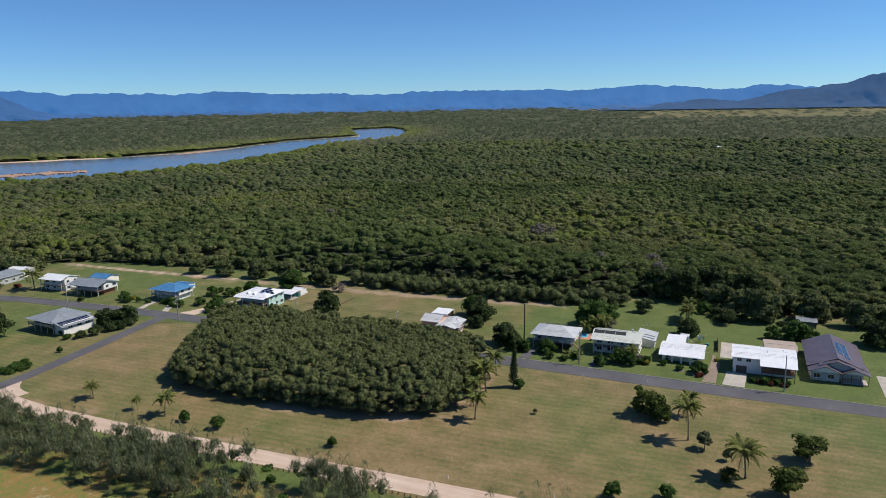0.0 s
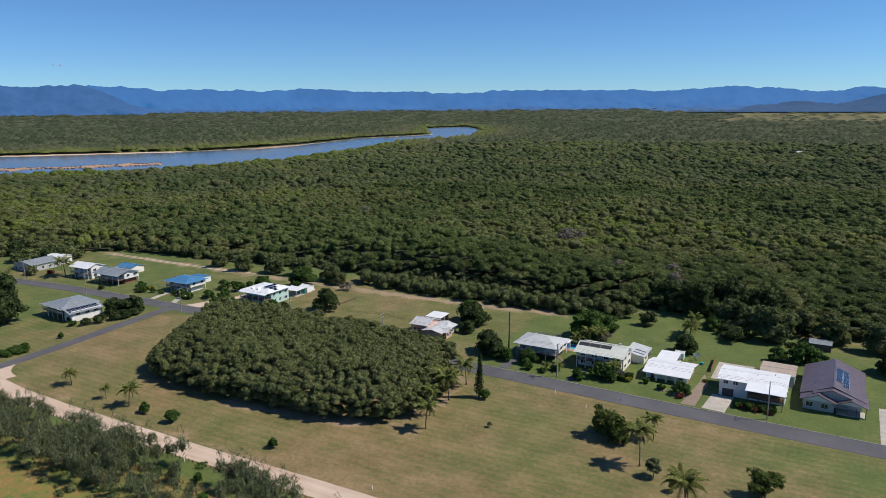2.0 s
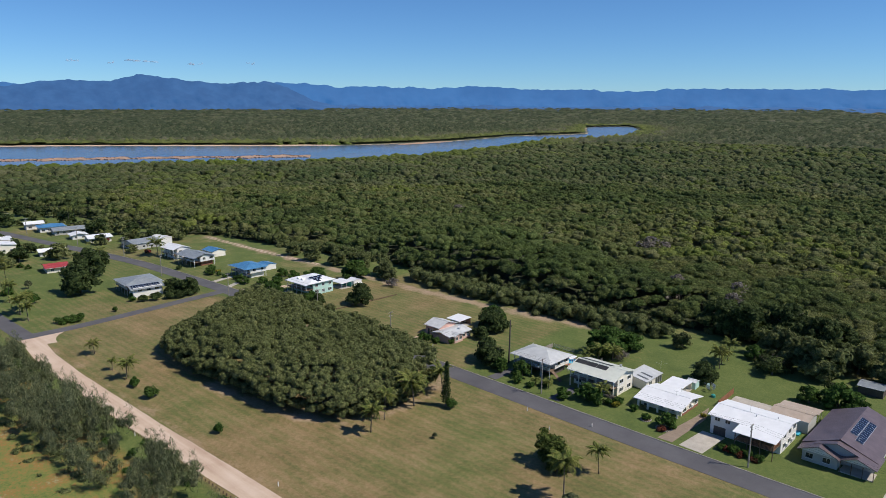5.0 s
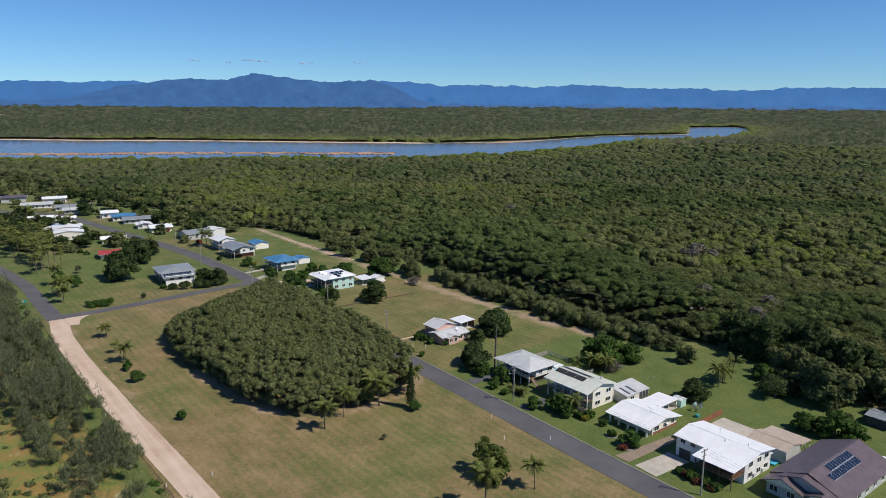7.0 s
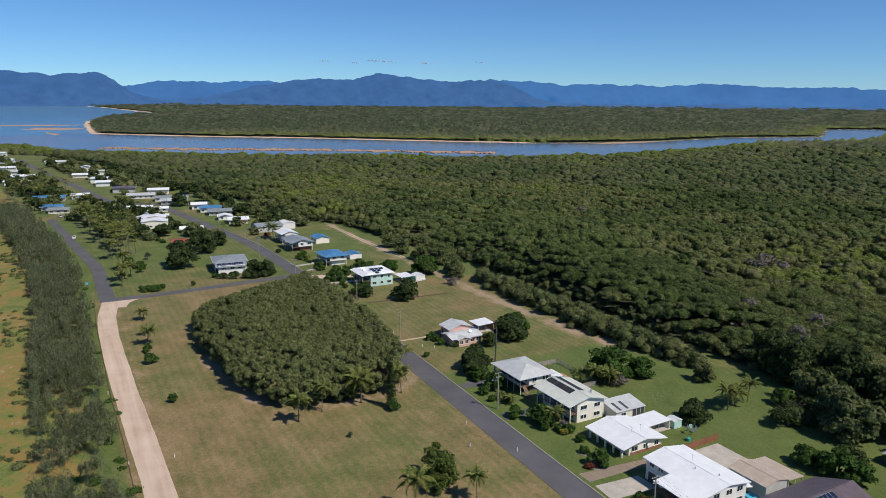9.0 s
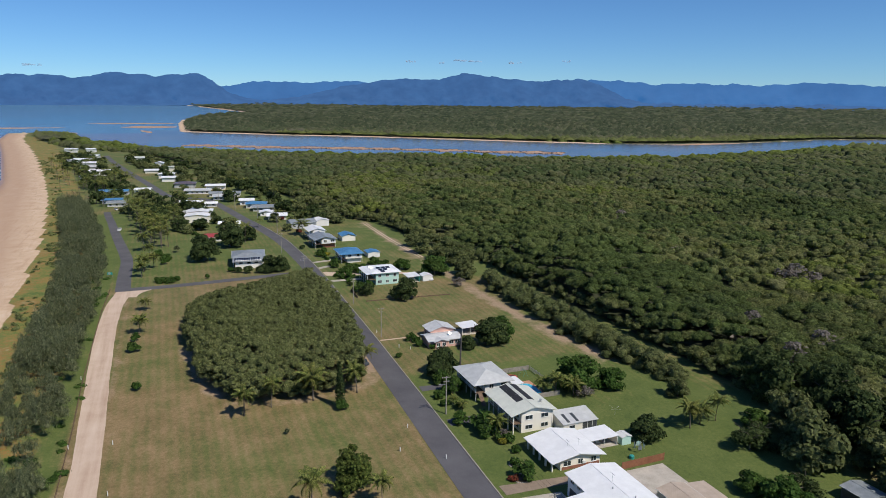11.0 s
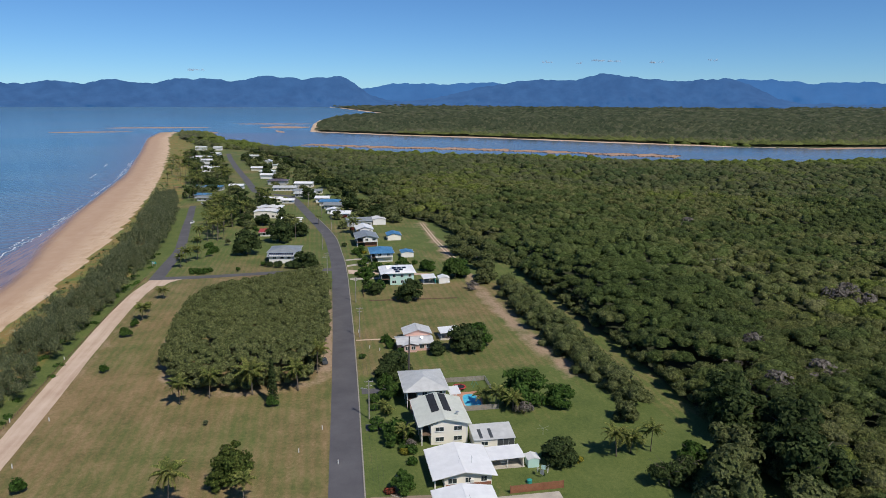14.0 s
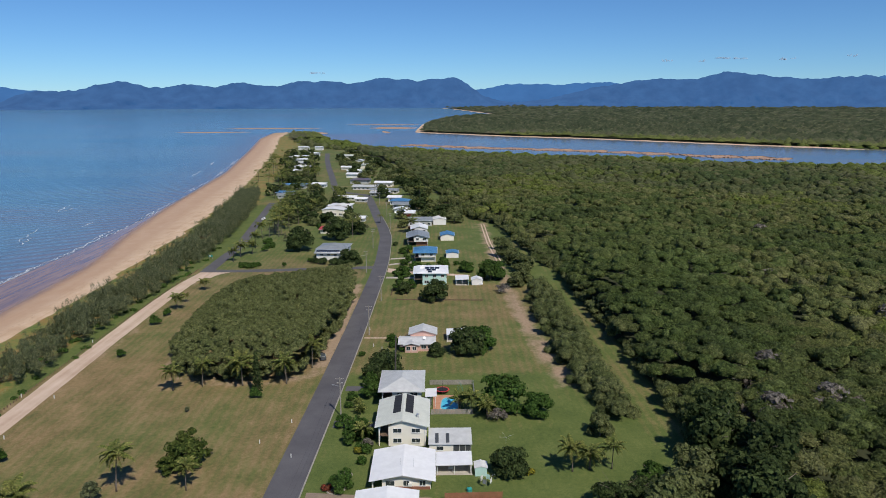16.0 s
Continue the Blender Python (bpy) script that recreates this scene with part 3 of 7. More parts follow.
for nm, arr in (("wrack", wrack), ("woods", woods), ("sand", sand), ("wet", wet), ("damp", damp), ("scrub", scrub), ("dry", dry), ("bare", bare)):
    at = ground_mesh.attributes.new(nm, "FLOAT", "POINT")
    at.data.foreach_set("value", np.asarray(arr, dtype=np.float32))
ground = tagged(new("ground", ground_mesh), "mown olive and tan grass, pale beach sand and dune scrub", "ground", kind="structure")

# water: a sheet for the sea, another for the river
wx = steps((-5000, -1000, 125), (-1000, 400, 100), (400, 3000, 260))
wy = steps((-3000, -400, 130), (-400, 400, 80), (400, 2600, 110))


def water_sheet(name, xs, ys, level, mat, label):
    a, b2 = np.meshgrid(xs, ys)
    a, b2 = a.ravel(), b2.ravel()
    i = np.arange(len(a)).reshape(len(ys), len(xs))
    q = np.stack([i[:-1, :-1], i[:-1, 1:], i[1:, 1:], i[1:, :-1]], -1).reshape(-1, 4)
    me = mesh_from(name, [(np.stack([a, b2, level + lift(a, b2)], 1), q, 0)], [mat], True)
    shore = np.exp(-np.clip(np.interp(a, WATER_X, WATER_Y) - b2, 0, None) / 55.0) * (a > -1640)
    me.attributes.new("shore", "FLOAT", "POINT").data.foreach_set("value", shore.astype(np.float32))
    return tagged(new(name, me), label, "water", kind="structure")


water_sheet("water_sea", steps((-5000, -1700, 110), (-1700, 400, 30), (400, 3000, 260)), steps((-3000, -400, 130), (-400, 120, 10)), -1.2, WATER, "calm blue sea with shoals")
water_sheet("water_bay", steps((-5000, -1740, 120)), steps((120, 1000, 110)), -1.2, WATER, "calm blue bay behind the far point")
water_sheet("water_river", steps((-1740, -640, 110)), steps((120, 2450, 110)), -1.2, RIVER, "smooth blue-grey tidal river")


def ribbon(line, width, z, every=4.0, end_width=None):
    """A strip along a line, with points close together."""
    pts = []
    for (x0, y0), (x1, y1) in zip(line, line[1:]):
        n = max(1, int(math.hypot(x1 - x0, y1 - y0) / every))
        pts += [(x0 + (x1 - x0) * k / n, y0 + (y1 - y0) * k / n) for k in range(n)]
    pts = np.array(pts + [line[-1]])
    for _ in range(6):
        pts[1:-1] = (pts[:-2] + 2 * pts[1:-1] + pts[2:]) / 4
    d = np.gradient(pts, axis=0)
    d /= np.hypot(d[:, 0], d[:, 1])[:, None]
    nrm = np.stack([-d[:, 1], d[:, 0]], 1)
    w = np.linspace(width, end_width if end_width else width, len(pts))[:, None] / 2
    return pts, nrm, w


def road(name, line, width, z, mat, label, end_width=None, ragged=0.0):
    pts, nrm, w = ribbon(line, width, z, 2.0 if ragged else 4.0, end_width)
    rng = np.random.default_rng(len(line))
    kern = np.ones(7) / 7
    j1, j2 = (np.convolve(rng.random(len(pts)) - 0.5, kern, "same")[:, None] * ragged * 2.2 for _ in range(2))
    a, b2 = pts + nrm * (w + j1), pts - nrm * (w + j2)
    n = len(pts)
    v = np.concatenate([np.c_[a, np.full(n, z)], np.c_[b2, np.full(n, z)], np.c_[a, np.full(n, -0.3)], np.c_[b2, np.full(n, -0.3)]])
    i = np.arange(n - 1)
    f = np.concatenate([np.stack([i, i + n, i + n + 1, i + 1], 1), np.stack([i, i + 1, i + 1 + 2 * n, i + 2 * n], 1), np.stack([i + n, i + 3 * n, i + 3 * n + 1, i + n + 1], 1)])
    return tagged(new(name, mesh_from(name, [(v, f, 0)], [mat])), label, "road", kind="structure")


road("road_main", MAIN_ROAD, 8.2, 0.05, ASPHALT, "grey bitumen village street", 6.4)
road("road_back", BACK_ROAD, 6.6, 0.058, ASPHALT, "grey bitumen street beyond the bend")
road("road_cross", CROSS_STREET, 5.2, 0.066, ASPHALT, "narrow grey bitumen cross street")
road("road_beach", BEACH_ROAD, 6.2, 0.074, ASPHALT, "narrow bitumen road along the dune", 4.6)
road("road_dirt", DIRT_ROAD, 5.2, 0.042, GRAVEL, "pale gravel track along the dune", 6.6, 0.4)
road("road_apron", [(-190, 129), (-198, 131), (-203, 138)], 8.0, 0.036, GRAVEL, "pale gravel apron at the junction", 5.0, 1.0)
for side, nm in ((-1, "kerb_north"),):
    pts, nrm, w = ribbon(MAIN_ROAD[:10], 8.2, 0, 4.0, 6.8)
    inner, outer = pts + side * nrm * w, pts + side * nrm * (w + 0.3)
    n = len(pts)
    v = np.concatenate([np.c_[inner, np.full(n, 0.04)], np.c_[inner, np.full(n, 0.16)], np.c_[outer, np.full(n, 0.14)], np.c_[outer, np.full(n, -0.2)]])
    i = np.arange(n - 1)
    f = np.concatenate([np.stack([i + k * n, i + 1 + k * n, i + 1 + (k + 1) * n, i + (k + 1) * n], 1) for k in range(3)])
    tagged(new(nm, mesh_from(nm, [(v, f, 0)], [KERB])), "pale concrete kerb along the street", "kerb", kind="structure")

MUD_LINE = [(-1180, 180), (-1105, 292), (-1060, 390), (-1000, 500), (-935, 590), (-885, 665), (-840, 720)]
road("mudflat", MUD_LINE, 22, -1.15, SANDBAR, "ragged brown mudflat along the near river bank", 34, 30.0)

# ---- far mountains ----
# haze is put into the colour: the slopes glow blue by emission
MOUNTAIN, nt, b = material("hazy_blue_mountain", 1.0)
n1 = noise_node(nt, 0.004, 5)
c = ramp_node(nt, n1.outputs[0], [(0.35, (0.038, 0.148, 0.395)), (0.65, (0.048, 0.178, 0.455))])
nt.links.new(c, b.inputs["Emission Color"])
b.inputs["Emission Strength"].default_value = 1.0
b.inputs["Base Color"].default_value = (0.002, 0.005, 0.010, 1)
PEAKS = [(-38, 0.9), (-24, 0.9), (-10, 0.1), (-4, 0.16), (-1, 0.47), (2, 0.11), (5, 0.36), (8, 0.54), (11, 0.36), (14, 0.29), (17, 0.44), (20, 0.32), (23, 0.39), (26, 0.48), (29, 0.12), (32, 0.4), (35, 0.33), (38, 0.36), (41, 0.62), (44, 0.36),
         (47, 0.49), (50, 0.51), (53, 0.39), (56, 0.84), (59, 0.3), (74, 0.58), (77, 0.49), (80, 0.33), (83, 0.59), (121, 0.43)]
FRONT_PEAKS = [(55, 0.67), (56.9, 1.3), (58.8, 1.2), (60.7, 1.13), (62.6, 1.26), (64.5, 1.35), (66.4, 1.61), (68.3, 1.19), (70.2, 1.2), (72.1, 1.23), (74, 0.9), (75.9, 0.86), (77.8, 0.51), (79.7, 0.29), (84.6, 0.34), (86.7, 1.66), (88.8, 1.37), (90.9, 1.36),
               (93, 1.52), (95.1, 1.07), (97.2, 1.33), (99.3, 1.27), (101.4, 0.96), (103.5, 1.26), (105.6, 0.89), (107.7, 1.14), (109.8, 0.81), (111.9, 1.29), (114, 0.93), (116.1, 0.63), (118.2, 0.73)]
NEAR_PEAKS = [(-40, 1.6), (-24, 1.6), (-13, 1.6), (-10.5, 1.3), (-8, 1.75), (-6, 1.0), (-4.6, 0.55), (-3, 0.75), (-1.2, 0.65), (0.6, 0.4), (3.5, 0.62), (6, 0.4)]


def ridge(azimuth, peaks, base, width):
    h = base
    for a, up in peaks:
        h = h + up * np.exp(-((azimuth - a) / width) ** 2)
    return h


def mountain_range(name, radius, depth, peaks, base, width, seed, mat, label, last=150):
    az = np.arange(-60, last, 0.16)
    rows = 16
    v = []
    crest = ridge(az, peaks, np.full(az.shape, base), width)
    rough = np.array([noise.fractal(Vector((a * 0.8, seed, 0)), 0.62, 2.1, 7) for a in az])
    crest = crest + 0.13 * rough
    for k in range(rows):
        s = k / (rows - 1)
        spur = np.array([noise.fractal(Vector((a * 0.75, seed + 3.1, s * 1.6)), 0.8, 2.0, 4) for a in az])
        rad = radius + depth * (s - 1) + spur * depth * 0.3 * (1 - s) * min(1, 4 * s)
        el = -0.7 + (crest + 0.7) * (s ** 1.25) * (1 + 0.10 * spur * (1 - s))
        x, y = 60 - rad * np.sin(np.radians(az)), 120 + rad * np.cos(np.radians(az))
        v.append(np.stack([x, y, 81 + rad * np.tan(np.radians(el))], 1))
    n = len(az)
    i = np.arange(n * rows).reshape(rows, n)
    q = np.stack([i[:-1, :-1], i[1:, :-1], i[1:, 1:], i[:-1, 1:]], -1).reshape(-1, 4)
    return tagged(new(name, mesh_from(name, [(np.concatenate(v), q, 0)], [mat], True)), label, "mountains", kind="structure")


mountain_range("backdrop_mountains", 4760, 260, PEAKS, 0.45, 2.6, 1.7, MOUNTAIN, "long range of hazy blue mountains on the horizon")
# nearer range: a deeper blue glow, with less haze painted in
FRONT_MOUNTAIN, nt, b = material("haze_blue_front_range", 1.0)
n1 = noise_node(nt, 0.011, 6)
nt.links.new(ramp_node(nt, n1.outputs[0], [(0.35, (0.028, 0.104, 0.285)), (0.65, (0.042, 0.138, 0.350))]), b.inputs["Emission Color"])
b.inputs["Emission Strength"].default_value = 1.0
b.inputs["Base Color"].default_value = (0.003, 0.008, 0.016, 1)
mountain_range("backdrop_front_range", 4480, 330, FRONT_PEAKS, -0.3, 1.55, 4.4, FRONT_MOUNTAIN, "wooded mountain range tinted haze-blue, in front of the paler one")
# nearest hills: darkest glow, least haze painted in
NEAR_MOUNTAIN, nt, b = material("dark_haze_blue_hills", 1.0)
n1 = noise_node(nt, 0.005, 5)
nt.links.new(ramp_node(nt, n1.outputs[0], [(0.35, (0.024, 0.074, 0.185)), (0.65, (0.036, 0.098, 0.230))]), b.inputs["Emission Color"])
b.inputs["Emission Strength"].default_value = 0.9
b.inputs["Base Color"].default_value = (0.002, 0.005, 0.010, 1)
mountain_range("backdrop_hills", 4250, 260, NEAR_PEAKS, -0.6, 1.7, 6.3, NEAR_MOUNTAIN, "wooded hills tinted dark haze-blue, nearer than the range", 12)


# ---- foliage ----
ICO_V = np.array([(0, 0, -1), (0.7236, -0.5257, -0.4472), (-0.2764, -0.8506, -0.4472), (-0.8944, 0, -0.4472), (-0.2764, 0.8506, -0.4472), (0.7236, 0.5257, -0.4472),
                  (0.2764, -0.8506, 0.4472), (-0.7236, -0.5257, 0.4472), (-0.7236, 0.5257, 0.4472), (0.2764, 0.8506, 0.4472), (0.8944, 0, 0.4472), (0, 0, 1)])
ICO_F = np.array([(5, 10, 9), (4, 9, 8), (3, 8, 7), (2, 7, 6), (1, 6, 10), (5, 9, 4), (4, 8, 3), (3, 7, 2), (2, 6, 1), (1, 10, 5), (11, 10, 6), (11, 6, 7), (11, 7, 8), (11, 8, 9), (11, 9, 10)])


def unit(v):
    return v / np.maximum(np.linalg.norm(v, axis=-1, keepdims=True), 1e-6)


def lumps(lobes, rng, fill=0.82):
    """Solid inner masses, one to each lobe (cx, cy, cz, rx, ry, rz)."""
    lobes = np.asarray(lobes)
    n = len(lobes)
    a = rng.random(n) * 6.28
    rot = np.stack([np.cos(a), np.sin(a)], 1)
    base = ICO_V[None] * (1 + 0.45 * (rng.random((n, 12, 1)) - 0.5))
    x = base[..., 0] * rot[:, None, 0] - base[..., 1] * rot[:, None, 1]
    y = base[..., 0] * rot[:, None, 1] + base[..., 1] * rot[:, None, 0]
    v = np.stack([x, y, base[..., 2]], -1) * lobes[:, None, 3:6] * fill + lobes[:, None, :3]
    f = ICO_F[None] + (np.arange(n) * 12)[:, None, None]
    return v.reshape(-1, 3), f.reshape(-1, 3)


def leaves(lobes, count, size, rng, low=-0.3, loose=0.6, droop=0.0, slim=1.0, tri=False):
    """Small leaf clumps over the lobes: bent quads turned outward."""
    lobes = np.repeat(np.asarray(lobes), count, axis=0)
    n = len(lobes)
    d = unit(rng.normal(size=(n, 3)))
    d[:, 2] = np.where(d[:, 2] < low, -d[:, 2], d[:, 2])
    p = lobes[:, :3] + d * lobes[:, 3:6] * (0.84 + 0.26 * rng.random((n, 1)))
    nrm = unit(d + np.array([0, 0, 0.45]) + loose * rng.normal(size=(n, 3)))
    t = unit(np.cross(nrm, rng.normal(size=(n, 3))))
    if droop:
        t = unit(t * (1 - droop) + np.array([0, 0, -droop]))
        nrm = unit(np.cross(t, rng.normal(size=(n, 3))))
    bt = np.cross(nrm, t)
    s = size * (0.55 + 0.9 * rng.random((n, 1)))
    if tri:
        v = np.stack([p - t * s, p + bt * s * slim, p + t * s], 1)
        return v.reshape(-1, 3), np.arange(n * 3).reshape(-1, 3)
    v = np.stack([p - t * s, p + bt * s * 0.75 * slim + nrm * s * 0.18, p + t * s, p - bt * s * 0.75 * slim + nrm * s * 0.18], 1)
    return v.reshape(-1, 3), np.arange(n * 4).reshape(-1, 4)


def crown_lobes(x, y, z, r, h, k, rng, upright=0.66):
    """Lobes of crowns at arrays x, y with base height z, radius r and height h."""
    n = len(x)
    a = rng.random((n, k)) * 6.28
    q = np.sqrt(rng.random((n, k))) * (0.62 if k < 3 else 0.78)
    q[:, 0] *= 0.2
    lx, ly = x[:, None] + np.cos(a) * q * r[:, None], y[:, None] + np.sin(a) * q * r[:, None]
    s = (0.62 + 0.3 * rng.random((n, k))) * r[:, None] * (1 if k < 3 else 0.8)
    sz = np.minimum(s * (upright + 0.3 * upright * rng.random((n, k))), h[:, None] * 0.55)
    lz = z[:, None] + h[:, None] * (1.0 - 0.36 * (q / 0.62) ** 2 - 0.10 * rng.random((n, k))) - sz
    return np.stack([lx, ly, lz, s, s, sz], -1).reshape(-1, 6)


def billow_lobes(x, y, z, r, h, k, rng, core=0.72, flat=0.86):
    """Rounded crowns: a core and k - 1 smaller lobes that bulge from its upper side."""
    n = len(x)
    a = (np.arange(k)[None] * 2.4 + rng.random((n, 1)) * 6.28) + rng.random((n, k)) * 0.9
    e = np.radians(rng.uniform(2, 78, (n, k)))
    top = z + h - flat * r
    s = r[:, None] * rng.uniform(0.36, 0.58, (n, k))
    lx, ly = x[:, None] + np.cos(a) * np.cos(e) * 0.66 * r[:, None], y[:, None] + np.sin(a) * np.cos(e) * 0.66 * r[:, None]
    lz = top[:, None] + np.sin(e) * (flat - 0.36) * r[:, None]
    lx[:, 0], ly[:, 0], lz[:, 0], s[:, 0] = x, y, top, core * r
    return np.stack([lx, ly, lz, s, s, s * flat * rng.uniform(0.85, 1.15, (n, k))], -1).reshape(-1, 6)


# ---- the forest: thousands of crowns, coarser with distance ----
rng = np.random.default_rng(5)
EYE_X, EYE_Y = 60.0, 100.0


def scatter(r0, r1, pitch, az0=-16.0, az1=126.0):
    """Jittered places on rings, pitch metres apart."""
    xs, ys, ps = [], [], []
    r = r0
    while r < r1:
        p = pitch(r)
        n = int(r * radians(az1 - az0) / p)
        a = radians(az0) + (np.arange(n) + rng.random(n) * 0.95) * p / r
        q = r + (rng.random(n) - 0.5) * p * 0.95
        xs.append(EYE_X - q * np.sin(a))
        ys.append(EYE_Y + q * np.cos(a))
        ps.append(np.full(n, p))
        r += p * 0.9
    return np.concatenate(xs), np.concatenate(ys), np.concatenate(ps)


def marsh_part(x, y):
    """Where the land inland of the river thins out: 1 in the heath, 2 in the fields beyond it."""
    fr, az = np.hypot(x - 40, y - 100), np.degrees(np.arctan2(40 - x, y - 100))
    side = az + 3.0 * np.sin(fr * 0.004)
    return np.where((side < 11) & (fr > 3000), 2, np.where((side < 15) & (fr > 1950) & (fr < 2850), 1, 0))


def wooded(x, y):
    land = marsh_part(x, y)
    clearing = (np.hypot(x + 40, (y - 1262) * 2.2) < 45) | (np.hypot(x - 90, (y - 1240) * 2) < 60)
    keep = inside(x, y, FOREST) & (gap(x, y, NEAR_BANK) > 7) | inside(x, y, FAR_WOODS) & (gap(x, y, FAR_BANK) > 12) & (gap(x, y, FAR_COAST) > 20)
    chance = rng.random(len(x))
    thin = (land == 2) & (chance < 0.93) | (land == 1) & (chance < 0.55)
    return keep & ~thin & ~clearing


def height_at(x, y):
    """Canopy height: tall swamp forest, low mangrove near the river."""
    h = np.array([10.2 + 3.6 * noise.noise(Vector((a * 0.012, b2 * 0.012, 0.4))) + 2.8 * noise.noise(Vector((a * 0.045, b2 * 0.045, 2.2))) for a, b2 in zip(x, y)])
    bankgap = np.minimum(gap(x, y, NEAR_BANK), gap(x, y, FAR_BANK))
    h = h * (0.55 + 0.45 * np.clip(gap(x, y, FOREST[:16]) / 14, 0, 1))
    return h * np.clip(1.25 - np.hypot(x, y) / 5200, 0.5, 1) * (0.64 + 0.36 * np.clip(bankgap / 260, 0, 1)) * (0.88 + 0.24 * rng.random(len(x)))


def stand_of(x, y):
    """A stand of tall dark trees behind the middle of the village street."""
    return np.exp(-(((x + 185) / 110) ** 2 + ((y - 335 + 0.22 * (x + 185)) / 34) ** 2) ** 2)


def greenness(x, y):
    """Young bright mangrove close to the river, darker forest away from it."""
    near, far = gap(x, y, NEAR_BANK), gap(x, y, FAR_BANK[2:])
    ragged = np.array([1 + 0.55 * noise.noise(Vector((a * 0.011, b2 * 0.011, 5.5))) for a, b2 in zip(x, y)])
    return np.maximum(np.exp(-(near / (105 * ragged)) ** 2), np.exp(-(far / (95 * ragged)) ** 2) * (x < -980))


def woods_mesh(name, x, y, p, k, count, leaf, mat, label):
    rough = rng.random(len(x)) ** 2.0
    r = p * (0.58 + 0.44 * rough)
    h = height_at(x, y) + (r - p * 0.72) * 0.55 + 4.0 * stand_of(x, y)
    lobes = billow_lobes(x, y, lift(x, y), r, h, k, rng, 0.78 if k > 2 else 0.9, 0.66)
    groups = [(*lumps(lobes, rng, 0.86), 0)]
    if count:
        groups.append((*leaves(lobes, count, leaf, rng, -0.15, 0.62, tri=True), 0))
    stand = np.array([noise.noise(Vector((a * 0.03, b2 * 0.03, 7.7))) for a, b2 in zip(x, y)])
    belt = np.array([noise.noise(Vector((a * 0.006, b2 * 0.009, 1.7))) for a, b2 in zip(x, y)])
    tone = np.clip(0.42 + 0.55 * belt + 0.45 * stand + 0.5 * (rng.random(len(x)) - 0.5), 0, 0.8)
    young = greenness(x, y)
    dark = stand_of(x, y)
    tone = tone * (1 - 0.75 * dark) + 0.14 * 0.75 * dark
    tone = np.repeat(tone * (1 - young) + 0.92 * young, k)
    tone = np.concatenate([np.repeat(tone, 12), np.repeat(tone, count * 3)])
    return tagged(new(name, mesh_from(name, groups, [mat], True, tone=tone)), label, "forest", kind="stuff")


for nm, r0, r1, pitch, k, count, leaf, mat in (("forest_near", 140, 310, lambda r: 5.0, 7, 62, 0.31, FOREST_LEAF), ("forest_middle", 310, 620, lambda r: 6.0, 4, 19, 0.42, FOREST_LEAF),
                                              ("forest_far", 620, 1400, lambda r: 6.4 + (r - 640) * 0.011, 2, 5, 0.75, FAR_LEAF)):
    x, y, p = scatter(r0, r1, pitch)
    ok = wooded(x, y)
    woods_mesh(nm, x[ok], y[ok], p[ok], k, count, leaf, mat, "dense olive-green coastal swamp forest canopy")

# bushes and low boughs that close the forest's edge down to the grass
rim_x, rim_y = [], []
for (x0, y0), (x1, y1) in zip(FOREST[1:15], FOREST[2:16]):
    n = int(math.hypot(x1 - x0, y1 - y0) / 1.7)
    f = (np.arange(n) + rng.random(n)) / max(n, 1)
    rim_x.append(x0 + (x1 - x0) * f)
    rim_y.append(y0 + (y1 - y0) * f + rng.uniform(-2.0, 2.5, n))
x, y = np.concatenate(rim_x), np.concatenate(rim_y)
lobes = billow_lobes(x, y, np.zeros(len(x)), rng.uniform(1.3, 2.7, len(x)), rng.uniform(2.2, 6.2, len(x)), 4, rng, 0.8)
tagged(new("forest_rim", mesh_from("forest_rim", [(*lumps(lobes, rng, 0.84), 0), (*leaves(lobes, 34, 0.3, rng, tri=True), 0)], [EDGE_LEAF], True)), "low bushy edge of the forest along the drain and gardens", "forest", kind="stuff")

# beyond the river only small peaked crowns can be told apart
xs = [scatter(1400, 2500, lambda r: 11.0 + (r - 1400) * 0.002), scatter(2500, 4450, lambda r: 17.0 + (r - 2500) * 0.006)]
x, y, p = (np.concatenate(q) for q in zip(*xs))
ok = wooded(x, y)
x, y, p = x[ok], y[ok], p[ok]
ring = np.arange(6) * 1.0472
r = p * (0.55 + 0.5 * rng.random(len(x)))
big = rng.random(len(x)) < 0.14
h = 4.0 + 0.45 * height_at(x, y) + 2.6 * rng.random(len(x)) + 4.5 * big
foot = np.stack([x[:, None] + r[:, None] * np.cos(ring), y[:, None] + r[:, None] * np.sin(ring), (lift(x, y) + h * 0.45)[:, None] + 0 * ring], -1)
tip = np.stack([x, y, lift(x, y) + h], -1)[:, None]
v = np.concatenate([foot, tip], 1).reshape(-1, 3)
f = np.array([(k, (k + 1) % 6, 6) for k in range(6)])[None] + (np.arange(len(x)) * 7)[:, None, None]
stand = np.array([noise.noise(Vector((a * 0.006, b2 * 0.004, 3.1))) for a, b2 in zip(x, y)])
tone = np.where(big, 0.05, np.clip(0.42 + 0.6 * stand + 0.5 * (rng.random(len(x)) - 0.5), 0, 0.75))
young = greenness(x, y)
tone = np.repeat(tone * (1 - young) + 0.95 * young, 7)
tagged(new("forest_distant", mesh_from("forest_distant", [(v, f.reshape(-1, 3), 0)], [HAZED_LEAF], True, tone=tone)), "forest beyond the river, grey-green from haze put into its leaf colour", "forest", kind="stuff")


